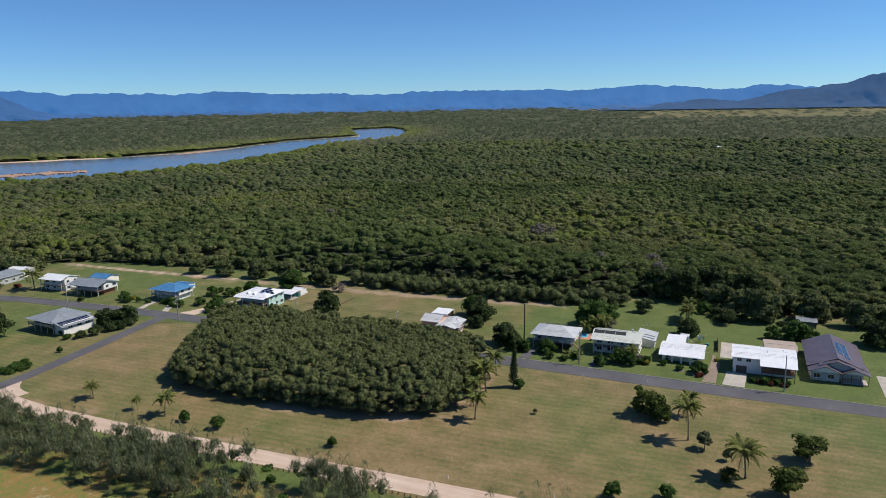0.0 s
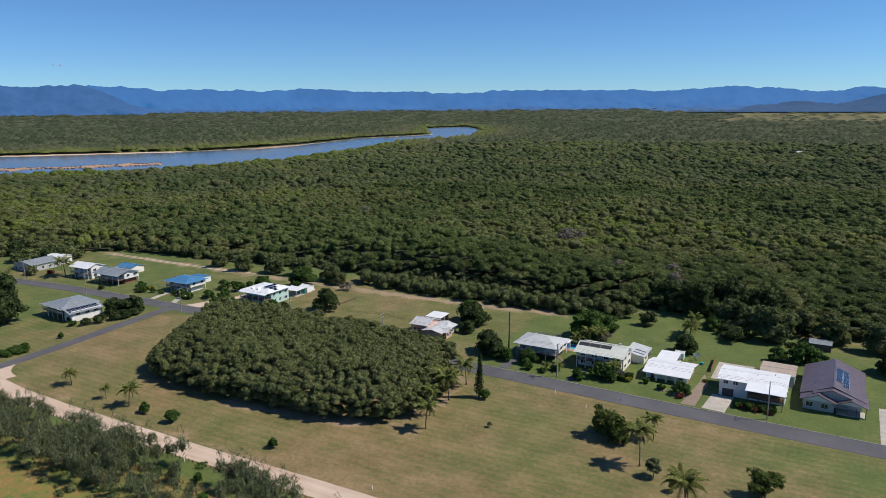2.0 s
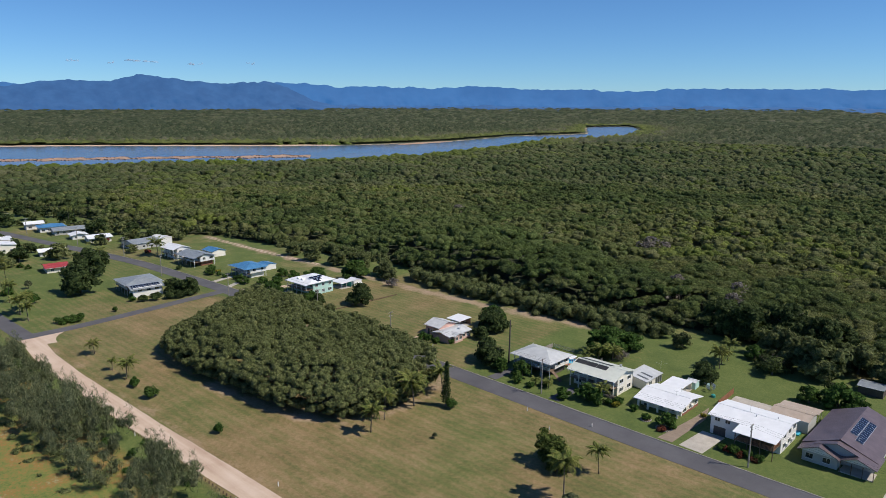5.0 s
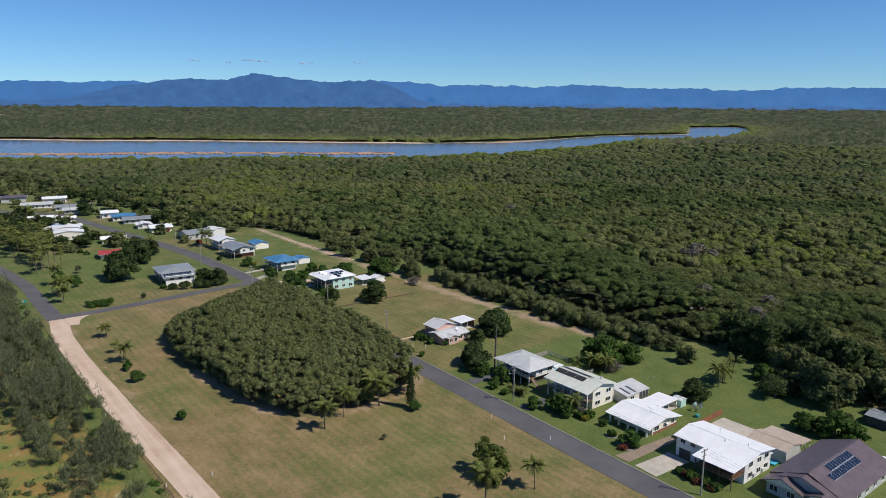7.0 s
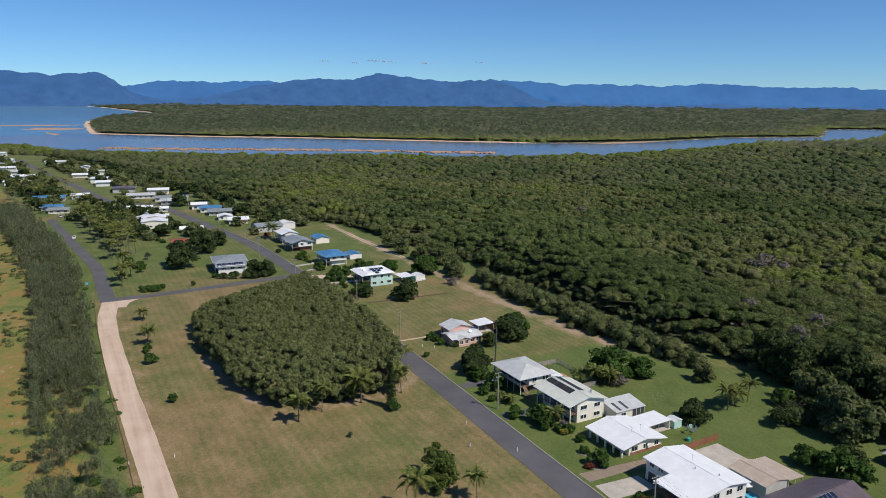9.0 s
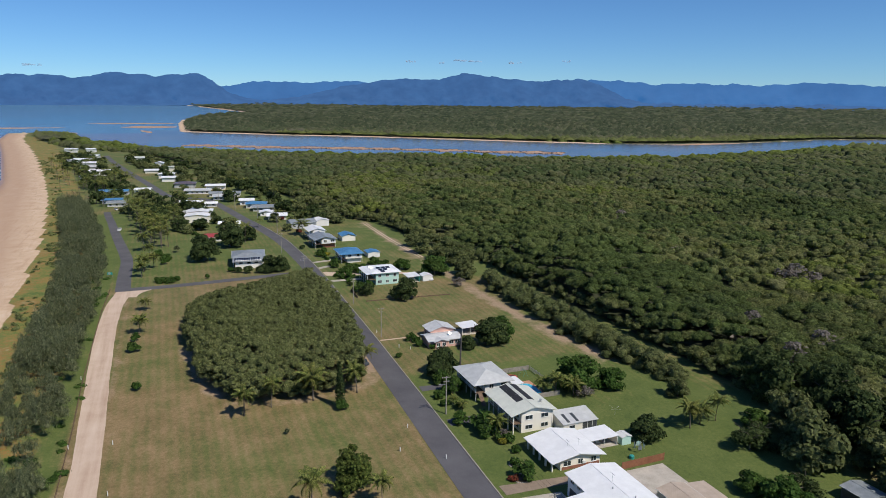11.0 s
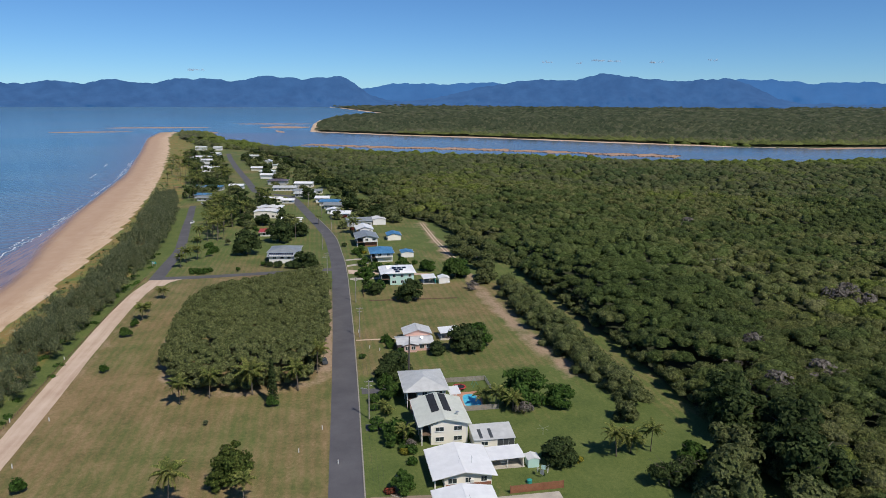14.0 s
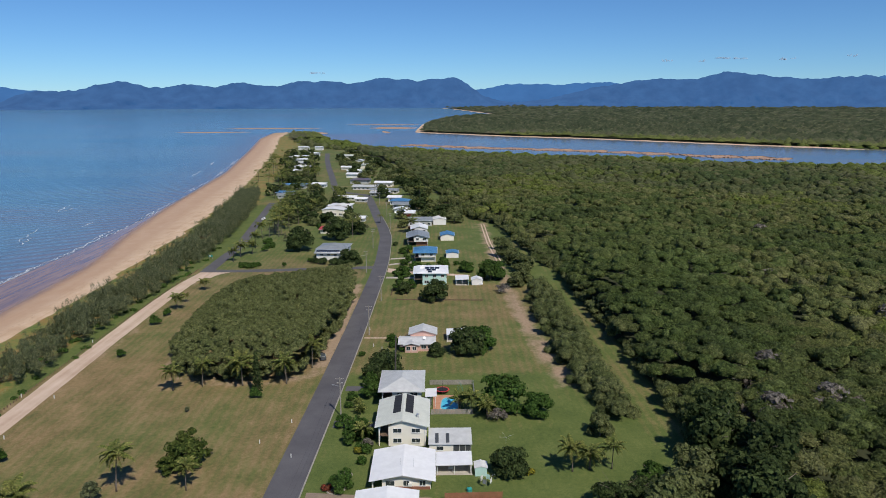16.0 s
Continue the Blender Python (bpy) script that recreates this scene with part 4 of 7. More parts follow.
def patch(poly, pitch, seed):
    rg = np.random.default_rng(seed)
    xs, ys = [q[0] for q in poly], [q[1] for q in poly]
    ax, ay = np.meshgrid(np.arange(min(xs), max(xs), pitch), np.arange(min(ys), max(ys), pitch))
    ax, ay = ax.ravel() + (rg.random(ax.size) - 0.5) * pitch, ay.ravel() + (rg.random(ay.size) - 0.5) * pitch
    ok = inside(ax, ay, poly)
    return ax[ok], ay[ok], rg


# the thicket on the green
x, y, rg = patch(GROVE, 2.35, 11)
rim = gap(x, y, GROVE + GROVE[:1])
edge = np.clip(gap(x, y, GROVE[12:] + GROVE[:7]) / 13, 0, 1)
h = (4.6 + 7.0 * edge ** 0.5) * (0.93 + 0.14 * rg.random(len(x)))
lobes = billow_lobes(x, y, np.zeros(len(x)), 1.35 + 1.25 * rg.random(len(x)), h, 4, rg, 0.78)
skirt = rim < 4.5
low = billow_lobes(x[skirt], y[skirt], np.zeros(skirt.sum()), 1.4 + 0.7 * rg.random(skirt.sum()), 3.0 + 1.6 * rg.random(skirt.sum()), 3, rg, 0.8)
lobes = np.concatenate([lobes, low])
tagged(new("thicket", mesh_from("thicket", [(*lumps(lobes, rg, 0.86), 0), (*leaves(lobes, 62, 0.24, rg, -0.2, 0.6, tri=True), 0)], [GROVE_LEAF], True)), "dense rounded thicket of grey-green beach trees on the grass", "thicket", kind="stuff")

# the row of trees along the drain
DRAIN_ROW = [(-168, 284), (-160, 276), (-108, 274.5), (-80, 276), (-54, 278), (-38, 283), (-38, 287), (-71, 287), (-102, 286.5), (-143, 285)]
x, y, rg = patch(DRAIN_ROW, 3.4, 12)
h = 4.4 + 2.8 * rg.random(len(x))
lobes = crown_lobes(x, y, np.zeros(len(x)), np.full(len(x), 3.5), h, 4, rg)
tagged(new("tree_row", mesh_from("tree_row", [(*lumps(lobes, rg, 0.84), 0), (*leaves(lobes, 70, 0.3, rg, tri=True), 0)], [EDGE_LEAF], True)), "row of grey-green trees along the drain", "trees", kind="stuff")

# feathery she-oaks along the dune
SHEOAKS = [(75, 121), (-50, 121), (-90, 119.5), (-140, 119), (-178, 118.5), (-222, 118.5), (-263, 116.5), (-335, 109), (-400, 101), (-480, 85), (-480, 70), (-400, 80), (-300, 92), (-215, 100), (-150, 101.5), (-60, 103), (75, 103)]
x, y, rg = patch(SHEOAKS, 3.0, 13)
tall = np.array([noise.noise(Vector((a * 0.06, b2 * 0.06, 5.0))) for a, b2 in zip(x, y)])
keep = rg.random(len(x)) < 0.9 + 1.5 * tall - 0.55 * np.clip((y - 114) / 6, 0, 1)
x, y, tall = x[keep], y[keep], tall[keep]
h = np.clip(6.4 + 5.0 * tall + 3.4 * (rg.random(len(x)) - 0.5), 2.4, 10.5)
lobes = billow_lobes(x, y, np.zeros(len(x)), 1.5 + 1.2 * rg.random(len(x)), h * 0.8, 4, rg, 0.9)
spire = np.stack([x, y, h * 0.6, np.full(len(x), 1.0), np.full(len(x), 1.0), h * 0.54], 1)
lobes = np.concatenate([lobes, spire])
lobes[:, 5] *= 1.25
tagged(new("sheoaks", mesh_from("sheoaks", [(*lumps(lobes, rg, 0.42), 0), (*leaves(lobes, 72, 0.7, rg, -0.6, 1.1, 0.5, 0.13, True), 0)], [SHEOAK_LEAF], True)), "feathery grey-green she-oaks on the dune", "trees", kind="stuff")

# low green shrubs between the she-oaks and the gravel track
VERGE = [(70, 112), (70, 122.4), (-60, 122), (-130, 120.5), (-200, 121), (-215, 121.5), (-260, 120), (-260, 110), (-150, 108)]
x, y, rg = patch(VERGE, 4.6, 17)
keep = rg.random(len(x)) < 0.5
x, y = x[keep], y[keep]
h = 0.5 + 1.9 * rg.random(len(x)) ** 2
lobes = crown_lobes(x, y, np.zeros(len(x)), 0.9 + 1.3 * rg.random(len(x)), h, 2, rg)
tagged(new("verge_shrubs", mesh_from("verge_shrubs", [(*lumps(lobes, rg, 0.8), 0), (*leaves(lobes, 26, 0.3, rg), 0)], [GREEN_LEAF])), "low bright green shrubs and creepers beside the gravel track", "shrubs", kind="stuff")

# knee-high bushes and creepers scattered over the dune between the trees and the sand
DUNE = [(75, 94), (75, 106), (-60, 106), (-215, 101), (-300, 94), (-400, 84), (-480, 74), (-900, 12), (-900, 0), (-640, 44), (-480, 66), (-320, 82), (-200, 89), (-100, 92)]
x, y, rg = patch(DUNE, 3.0, 19)
thick = np.array([noise.noise(Vector((a * 0.05, b2 * 0.08, 9.0))) for a, b2 in zip(x, y)])
keep = rg.random(len(x)) < 0.28 + 1.1 * thick
x, y = x[keep], y[keep]
h = 0.4 + 1.5 * rg.random(len(x)) ** 2
lobes = crown_lobes(x, y, np.zeros(len(x)) - 0.25, 0.7 + 1.5 * rg.random(len(x)), h + 0.25, 2, rg)
tagged(new("dune_shrubs", mesh_from("dune_shrubs", [(*lumps(lobes, rg, 0.8), 0), (*leaves(lobes, 16, 0.3, rg, tri=True), 0)], [EDGE_LEAF], True)), "low olive bushes and creepers scattered over the dune", "shrubs", kind="stuff")


# ---- houses ----
WINDOW_CACHE = {}


def window(parent, x, y, z, w, h, turn, label=""):
    """A framed pane on a wall that faces turn degrees (0: towards -y)."""
    key = (round(w, 2), round(h, 2))
    if key not in WINDOW_CACHE:
        fr = Shape()
        for a in ((-w / 2 - 0.07, -w / 2, -h / 2 - 0.07, h / 2 + 0.07), (w / 2, w / 2 + 0.07, -h / 2 - 0.07, h / 2 + 0.07), (-w / 2, w / 2, h / 2, h / 2 + 0.07), (-w / 2, w / 2, -h / 2 - 0.07, -h / 2), (-0.03, 0.03, -h / 2, h / 2)):
            fr.box(a[0], a[1], -0.06, 0.04, a[2], a[3])
        WINDOW_CACHE[key] = (fr.mesh("window_frame", TRIM), Shape().box(-w / 2, w / 2, -0.012, 0.03, -h / 2, h / 2).mesh("pane", GLASS), Shape().box(-w / 2 - 0.1, w / 2 + 0.1, -0.14, 0.02, -h / 2 - 0.13, -h / 2 - 0.07).mesh("window_sill", TRIM))
    fr, pane, sill = WINDOW_CACHE[key]
    ob = part("window", fr, None, parent, label)
    ob.matrix_basis = pose(x, y, z, 0, 0, turn)
    part("pane", pane, None, ob)
    part("window_sill", sill, None, ob)
    return ob


def roof_shape(kind, x0, x1, y0, y1, z, rise, along="x", thick=0.16):
    s = Shape()
    cx, cy = (x0 + x1) / 2, (y0 + y1) / 2
    if kind == "gable" and along == "x":
        s.slab([(x0, y0, z), (x1, y0, z), (x1, cy, z + rise), (x0, cy, z + rise)], thick)
        s.slab([(x1, y1, z), (x0, y1, z), (x0, cy, z + rise), (x1, cy, z + rise)], thick)
    elif kind == "gable":
        s.slab([(x1, y0, z), (x1, y1, z), (cx, y1, z + rise), (cx, y0, z + rise)], thick)
        s.slab([(x0, y1, z), (x0, y0, z), (cx, y0, z + rise), (cx, y1, z + rise)], thick)
    elif kind == "hip":
        dx, dy = (x1 - x0) / 2, (y1 - y0) / 2
        k = min(dx, dy) * 0.94
        a, b2 = ((x0 + k, cy, z + rise), (x1 - k, cy, z + rise)) if dx >= dy else ((cx, y0 + k, z + rise), (cx, y1 - k, z + rise))
        if dx >= dy:
            s.slab([(x0, y0, z), (x1, y0, z), b2, a], thick).slab([(x1, y1, z), (x0, y1, z), a, b2], thick)
            s.slab([(x0, y1, z), (x0, y0, z), a], thick).slab([(x1, y0, z), (x1, y1, z), b2], thick)
        else:
            s.slab([(x1, y0, z), (x1, y1, z), b2, a], thick).slab([(x0, y1, z), (x0, y0, z), a, b2], thick)
            s.slab([(x0, y0, z), (x1, y0, z), a], thick).slab([(x1, y1, z), (x0, y1, z), b2], thick)
    else:
        s.slab([(x0, y0, z), (x1, y0, z), (x1, y1, z + rise), (x0, y1, z + rise)], thick)
    return s


def house(name, label, cx, cy, lx, ly, eave, rise, roof="gable", along="x", wall=None, roofing=None, over=0.7, highset=False, storeys=1, turn=0.0, windows=True, group="village houses", category="house", lower=None, seed=0, porch=0.0, porch_rail=True):
    """A house whose roof measures lx by ly; its windows go round all sides."""
    rg = random.Random(seed + int(cx * 7 + cy))
    ob = thing(name, label, category, pose(cx, cy, 0, 0, 0, turn), group)
    hx, hy = lx / 2, ly / 2
    wx0, wx1, wy0, wy1 = -hx + over, hx - over, -hy + over, hy - over
    floor_z = 2.5 if highset else 0.0
    front = wy0
    wy0 = wy0 + porch
    if porch and porch_rail:
        deck_z = 2.5 if highset else 2.6 if storeys == 2 else 0.12
        part("deck", Shape().box(wx0, wx1, front, wy0, deck_z - 0.18 if deck_z > 1 else 0.0, deck_z), TIMBER, ob)
        for i in range(5):
            u = wx0 + 0.1 + (wx1 - wx0 - 0.2) * i / 4
            part("post", Shape().box(u - 0.08, u + 0.08, front + 0.02, front + 0.18, 0, eave - 0.14), TRIM, ob)
        if deck_z > 1:
            part("handrail", Shape().box(wx0, wx1, front + 0.04, front + 0.12, deck_z + 0.92, deck_z + 1.0), TRIM, ob)
            slat = Shape().box(-0.06, 0.06, front + 0.06, front + 0.10, deck_z + 0.08, deck_z + 0.92).mesh("baluster", TRIM)
            for i in range(int((wx1 - wx0) / 0.3)):
                part("baluster", slat, None, ob).matrix_basis = pose(wx0 + 0.2 + i * 0.3, 0, 0)
    top = eave - 0.14
    body = Shape().box(wx0, wx1, wy0, wy1, floor_z, top)
    if roof == "gable":
        c = 0.0
        g = rise * (1 - over / (hy if along == "x" else hx)) - 0.1
        for e in ((wx0, wx0 + 0.15), (wx1 - 0.15, wx1)) if along == "x" else ((wy0, wy0 + 0.15), (wy1 - 0.15, wy1)):
            if along == "x":
                body.add([(e[0], wy0, top), (e[0], wy1, top), (e[0], 0, top + g), (e[1], wy0, top), (e[1], wy1, top), (e[1], 0, top + g)], [(0, 2, 1), (3, 4, 5), (0, 3, 5, 2), (1, 2, 5, 4)])
            else:
                body.add([(wx0, e[0], top), (wx1, e[0], top), (0, e[0], top + g), (wx0, e[1], top), (wx1, e[1], top), (0, e[1], top + g)], [(0, 1, 2), (3, 5, 4), (0, 2, 5, 3), (1, 4, 5, 2)])
    part("wall", body, wall, ob)
    part("roof", roof_shape(roof, -hx, hx, -hy, hy, eave, rise, along), roofing, ob)
    for a in ((-hx, hx, -hy - 0.1, -hy - 0.01), (-hx, hx, hy + 0.01, hy + 0.1)) if along == "x" or roof == "hip" else ((-hx - 0.1, -hx - 0.01, -hy, hy), (hx + 0.01, hx + 0.1, -hy, hy)):
        part("gutter", Shape().box(*a, eave - 0.15, eave - 0.02), TRIM, ob)
    if roof == "gable":
        ridge_box = (-hx, hx, -0.16, 0.16) if along == "x" else (-0.16, 0.16, -hy, hy)
        part("ridge_cap", Shape().box(*ridge_box, eave + rise - 0.03, eave + rise + 0.04), roofing, ob)
    if highset:
        # without a lower wall given, a DARK box paints the shade under the house
        low = lower if lower else DARK
        part("lower_wall", Shape().box(wx0 + 1.4, wx1 - 1.4, wy0 + 1.2, wy1 - 0.3, 0, 2.5), low, ob)
        for i in range(4):
            for yy in (wy0 + 0.12, wy1 - 0.12)[1 if porch else 0:]:
                xx = wx0 + 0.12 + (wx1 - wx0 - 0.24) * i / 3
                part("post", Shape().box(xx - 0.1, xx + 0.1, yy - 0.1, yy + 0.1, 0, 2.5), TRIM, ob)
    if windows:
        levels = [floor_z + 1.45] if (highset or storeys == 1) else [1.45, 4.1]
        for z in levels:
            for side, a0, a1, at, turn_w in ((0, wx0, wx1, wy0, 0), (1, wx0, wx1, wy1, 180), (2, wy0, wy1, wx1, 90), (3, wy0, wy1, wx0, -90)):
                n = max(1, int((a1 - a0) / 3.4))
                for i in range(n):
                    u = a0 + (a1 - a0) * (i + 0.5) / n
                    w = rg.choice([1.5, 1.8, 1.2])
                    if side < 2:
                        window(ob, u, at - 0.02 if side == 0 else at + 0.02, z, w, 1.1, turn_w)
                    else:
                        window(ob, at + 0.02 if side == 2 else at - 0.02, u, z, w, 1.1, turn_w)
        dz = floor_z
        part("door", Shape().box(wx0 + 1.0, wx0 + 1.9, wy0 - 0.05, wy0, dz, dz + 2.05), DARK, ob)
    return ob


def panel(corners, parent):
    """One solar panel: an alloy frame with dark cells set in it."""
    q = [Vector(c) for c in corners]
    mid = sum(q, Vector()) / 4
    ob = part("solar_panel", Shape().slab([tuple(c) for c in q], 0.05), METAL, parent)
    part("panel_face", Shape().slab([tuple(c + (mid - c).normalized() * 0.09 + Vector((0, 0, 0.02))) for c in q], 0.02), SOLAR, ob)


def verandah(parent, x0, x1, y0, y1, z, roofing, floor=0.0, drop=0.25, posts=4, rail=True, low_side="y0"):
    """A roofed deck with posts and a rail along its outer edge y0."""
    part("verandah_roof", Shape().slab([(x0, y0, z - drop), (x1, y0, z - drop), (x1, y1, z), (x0, y1, z)], 0.1), roofing, parent)
    if floor > 0.3:
        part("deck", Shape().box(x0 + 0.3, x1 - 0.3, y0 + 0.3, y1, floor - 0.15, floor), TIMBER, parent)
    for i in range(posts):
        u = x0 + 0.4 + (x1 - x0 - 0.8) * i / max(1, posts - 1)
        part("post", Shape().box(u - 0.07, u + 0.07, y0 + 0.35, y0 + 0.49, 0, z - drop - 0.1), TRIM, parent)
    if rail:
        part("handrail", Shape().box(x0 + 0.3, x1 - 0.3, y0 + 0.38, y0 + 0.44, floor + 0.95, floor + 1.03), TRIM, parent)
        n = int((x1 - x0) / 0.35)
        for i in range(n):
            u = x0 + 0.4 + (x1 - x0 - 0.8) * i / max(1, n - 1)
            part("baluster", Shape().box(u - 0.025, u + 0.025, y0 + 0.39, y0 + 0.43, floor, floor + 0.95), TRIM, parent)


def carport(name, label, x0, x1, y0, y1, z, roofing, rise=0.3, group="village houses", wall=None):
    """An open roof on posts."""
    ob = thing(name, label, "carport", pose((x0 + x1) / 2, (y0 + y1) / 2, 0), group)
    hx, hy = (x1 - x0) / 2, (y1 - y0) / 2
    part("roof", roof_shape("skillion", -hx, hx, -hy, hy, z, rise), roofing, ob)
    for u in (-hx + 0.3, hx - 0.3):
        for v in (-hy + 0.3, 0, hy - 0.3):
            part("post", Shape().box(u - 0.06, u + 0.06, v - 0.06, v + 0.06, 0, z - 0.12 + rise * (v + hy) / (2 * hy)), TRIM, ob)
    if wall:
        part("wall", Shape().box(-hx + 0.2, hx - 0.2, hy - 0.45, hy - 0.3, 0, z - 0.1), wall, ob)
        part("slab", Shape().box(-hx, hx, -hy, hy, 0, 0.06), CONCRETE, ob)
    return ob


def chair_set(x, y, turn=0):
    """A small outdoor table."""
    ob = thing("outdoor_table", "small white outdoor table under the carport roof", "table", pose(x, y, 0.06, 0, 0, turn))
    part("tabletop", Shape().box(-0.9, 0.9, -0.5, 0.5, 0.7, 0.75), TRIM, ob)
    for u in (-0.8, 0.8):
        for v in (-0.42, 0.42):
            part("leg", Shape().box(u - 0.03, u + 0.03, v - 0.03, v + 0.03, 0, 0.7), METAL, ob)


# ---- the six houses nearest the camera ----
# cream house with an arched porch
h = house("house", "single-storey cream house with white sheet roof and arched street porch", -12.0, 229.7, 13.8, 13.9, 2.5, 1.35, "gable", "x", CREAM_WALL, WHITE_ROOF, 1.0, porch=1.6, porch_rail=False)
for i in range(5):
    u = -5.6 + i * 2.8
    part("pier", Shape().box(u - 0.25, u + 0.25, -6.5, -6.2, 0, 2.34), CREAM_WALL, h)
for i in range(4):
    u0, u1 = -5.35 + i * 2.8, -3.05 + i * 2.8
    arc = Shape()
    for k in range(8):
        a0, a1 = math.pi * k / 8, math.pi * (k + 1) / 8
        cx, w2 = (u0 + u1) / 2, (u1 - u0) / 2
        q0, q1 = (cx - w2 * math.cos(a0), 1.3 + 0.9 * math.sin(a0)), (cx - w2 * math.cos(a1), 1.3 + 0.9 * math.sin(a1))
        arc.add([(q0[0], -6.5, q0[1]), (q1[0], -6.5, q1[1]), (q1[0], -6.5, 2.34), (q0[0], -6.5, 2.34), (q0[0], -6.2, q0[1]), (q1[0], -6.2, q1[1]), (q1[0], -6.2, 2.34), (q0[0], -6.2, 2.34)],
                [(0, 1, 2, 3), (7, 6, 5, 4), (0, 4, 5, 1)])
    part("arch", arc, CREAM_WALL, h)
part("brick_band", Shape().box(5.86, 6.0, -4.0, 5.8, 0.0, 0.7), BRICK_WALL, h, "low red-brown brick band")
part("air_conditioner", Shape().box(5.92, 6.3, 1.2, 2.0, 0.9, 1.5), TRIM, h)
for v in (-0.6, 2.2):
    part("aerial", Shape().tube([(2.5, v, 3.4), (2.5, v, 5.1)], [0.03, 0.03], 5).box(1.7, 3.3, v - 0.02, v + 0.02, 4.95, 5.0), METAL, h)
carport("carport", "open patio with a white sheet roof behind the cream house", -18.0, -11.8, 236.8, 244.8, 2.35, WHITE_ROOF, 0.2, wall=CREAM_WALL)
chair_set(-14.0, 240.0)
h = house("shed", "small pale green garden shed beside the patio", -12.6, 246.6, 3.0, 2.8, 2.1, 0.4, "gable", "x", MINT_WALL, TRIM, 0.12, windows=False, category="shed")

# two-storey cream house with black heating mats on the roof
h = house("house", "two-storey cream house with pale grey roof and black solar mats", -32.6, 228.8, 16.0, 12.8, 5.2, 1.7, "gable", "x", CREAM_WALL, CREAM_ROOF, 0.8, storeys=2, windows=False, porch=2.3, porch_rail=False)
for z in (1.4, 3.95):
    for v in (-1.2, 3.2):
        window(h, 7.22, v, z, 1.9, 1.0, 90)
    for u in (-5.5, -2, 1.5, 5):
        window(h, u, 5.62, z, 1.6, 1.0, 180)
        window(h, u, -3.32, z, 1.7, 1.2, 0)
for side in (-1, 1):
    for k in range(3):
        y0, x0 = side * 0.55, -7.6 + k * 3.5
        zz = lambda v: 5.2 + 1.7 * (1 - abs(v) / 6.4) + 0.06
        part("solar_mat", Shape().slab([(x0, y0, zz(y0)), (x0 + 3.4, y0, zz(y0)), (x0 + 3.4, y0 + side * 1.9, zz(y0 + side * 1.9)), (x0, y0 + side * 1.9, zz(y0 + side * 1.9))][::side], 0.05), BLACK, h)
part("roof_vent", Shape().tube([(4.2, 3.6, 5.8), (4.2, 3.6, 6.45), (4.2, 3.6, 6.75)], [0.28, 0.28, 0.42], 10), METAL, h)
# street verandah on two levels, under the main roof
part("verandah_floor", Shape().box(-7.2, 7.2, -5.6, -3.3, 2.5, 2.7), TIMBER, h)
for i in range(6):
    u = -7.1 + i * 2.84
    part("post", Shape().box(u - 0.12, u + 0.12, -5.6, -5.36, 0, 5.1), CREAM_WALL, h)
part("handrail", Shape().box(-7.1, 7.1, -5.52, -5.44, 3.62, 3.7), TRIM, h)
for i in range(37):
    part("baluster", Shape().box(-7.0 + i * 0.38, -6.96 + i * 0.38, -5.5, -5.46, 2.7, 3.62), TRIM, h)
part("downpipe", Shape().tube([(7.26, 5.3, 0), (7.26, 5.3, 5.0)], [0.05, 0.05], 6), TRIM, h)
h = thing("shed", "cream outbuilding with a zinc-grey roof and two dark skylights", "shed", pose(-24.4, 240.1, 0), "village houses")
part("wall", Shape().box(-2.9, 2.9, -4.9, 0.6, 0, 2.35), CREAM_WALL, h)
part("upper_wall", Shape().add([(-2.9, v, z) for v in (-4.9, 0.6) for z in (2.35, 3.3)] + [(2.9, v, 2.352) for v in (-4.9, 0.6)], [(0, 4, 1), (2, 3, 5), (0, 1, 3, 2), (1, 4, 5, 3)]), CREAM_WALL, h)
part("roof", Shape().slab([(3.2, -5.1, 2.5), (3.2, 5.1, 2.5), (-3.2, 5.1, 3.55), (-3.2, -5.1, 3.55)], 0.14), GREY_ROOF, h)
for v in (-3.1, -0.6):
    part("skylight", Shape().slab([(2.6, v - 0.4, 2.64), (2.6, v + 0.4, 2.64), (-1.0, v + 0.4, 3.23), (-1.0, v - 0.4, 3.23)], 0.04), SKYLIGHT, h)
part("insect_screen", Shape().box(2.78, 2.84, 0.7, 4.8, 0.1, 2.3), SKYLIGHT, h)
part("screen_side", Shape().box(-2.8, 2.76, 4.78, 4.84, 0.1, 2.3), SKYLIGHT, h)
for v in (0.7, 2.1, 3.5, 4.8):
    part("screen_post", Shape().box(2.86, 2.94, v - 0.04, v + 0.04, 0, 2.4), TRIM, h)
window(h, 2.92, -2.4, 1.4, 1.5, 0.9, 90)

# highset house with a hip roof, its patio and pool
h = house("house", "highset white house with a zinc-grey hip roof and shaded undercroft", -53.2, 227.6, 15.4, 12.2, 5.1, 1.9, "hip", "x", WHITE_WALL, GREY_ROOF, 0.9, highset=True, porch=2.8)
part("stair", Shape().add([(6.8, -4.6, 2.5), (6.8, -3.4, 2.5), (10.2, -3.4, 0.0), (10.2, -4.6, 0.0), (6.8, -4.6, 2.3), (6.8, -3.4, 2.3), (10.0, -3.4, 0.0), (10.0, -4.6, 0.0)], [(0, 3, 2, 1), (4, 5, 6, 7), (0, 4, 7, 3), (1, 2, 6, 5)]), TIMBER, h)
carport("carport", "small white patio roof beside the pool", -51.6, -46.2, 233.9, 237.0, 3.4, WHITE_ROOF, 0.2)

# two-storey white house with a white front deck roof
h = house("house", "two-storey white house with a white sheet roof and brown deck rail", 11.7, 227.2, 18.2, 12.4, 5.0, 1.0, "gable", "x", WHITE_WALL, WHITE_ROOF, 0.6, storeys=2, windows=False)
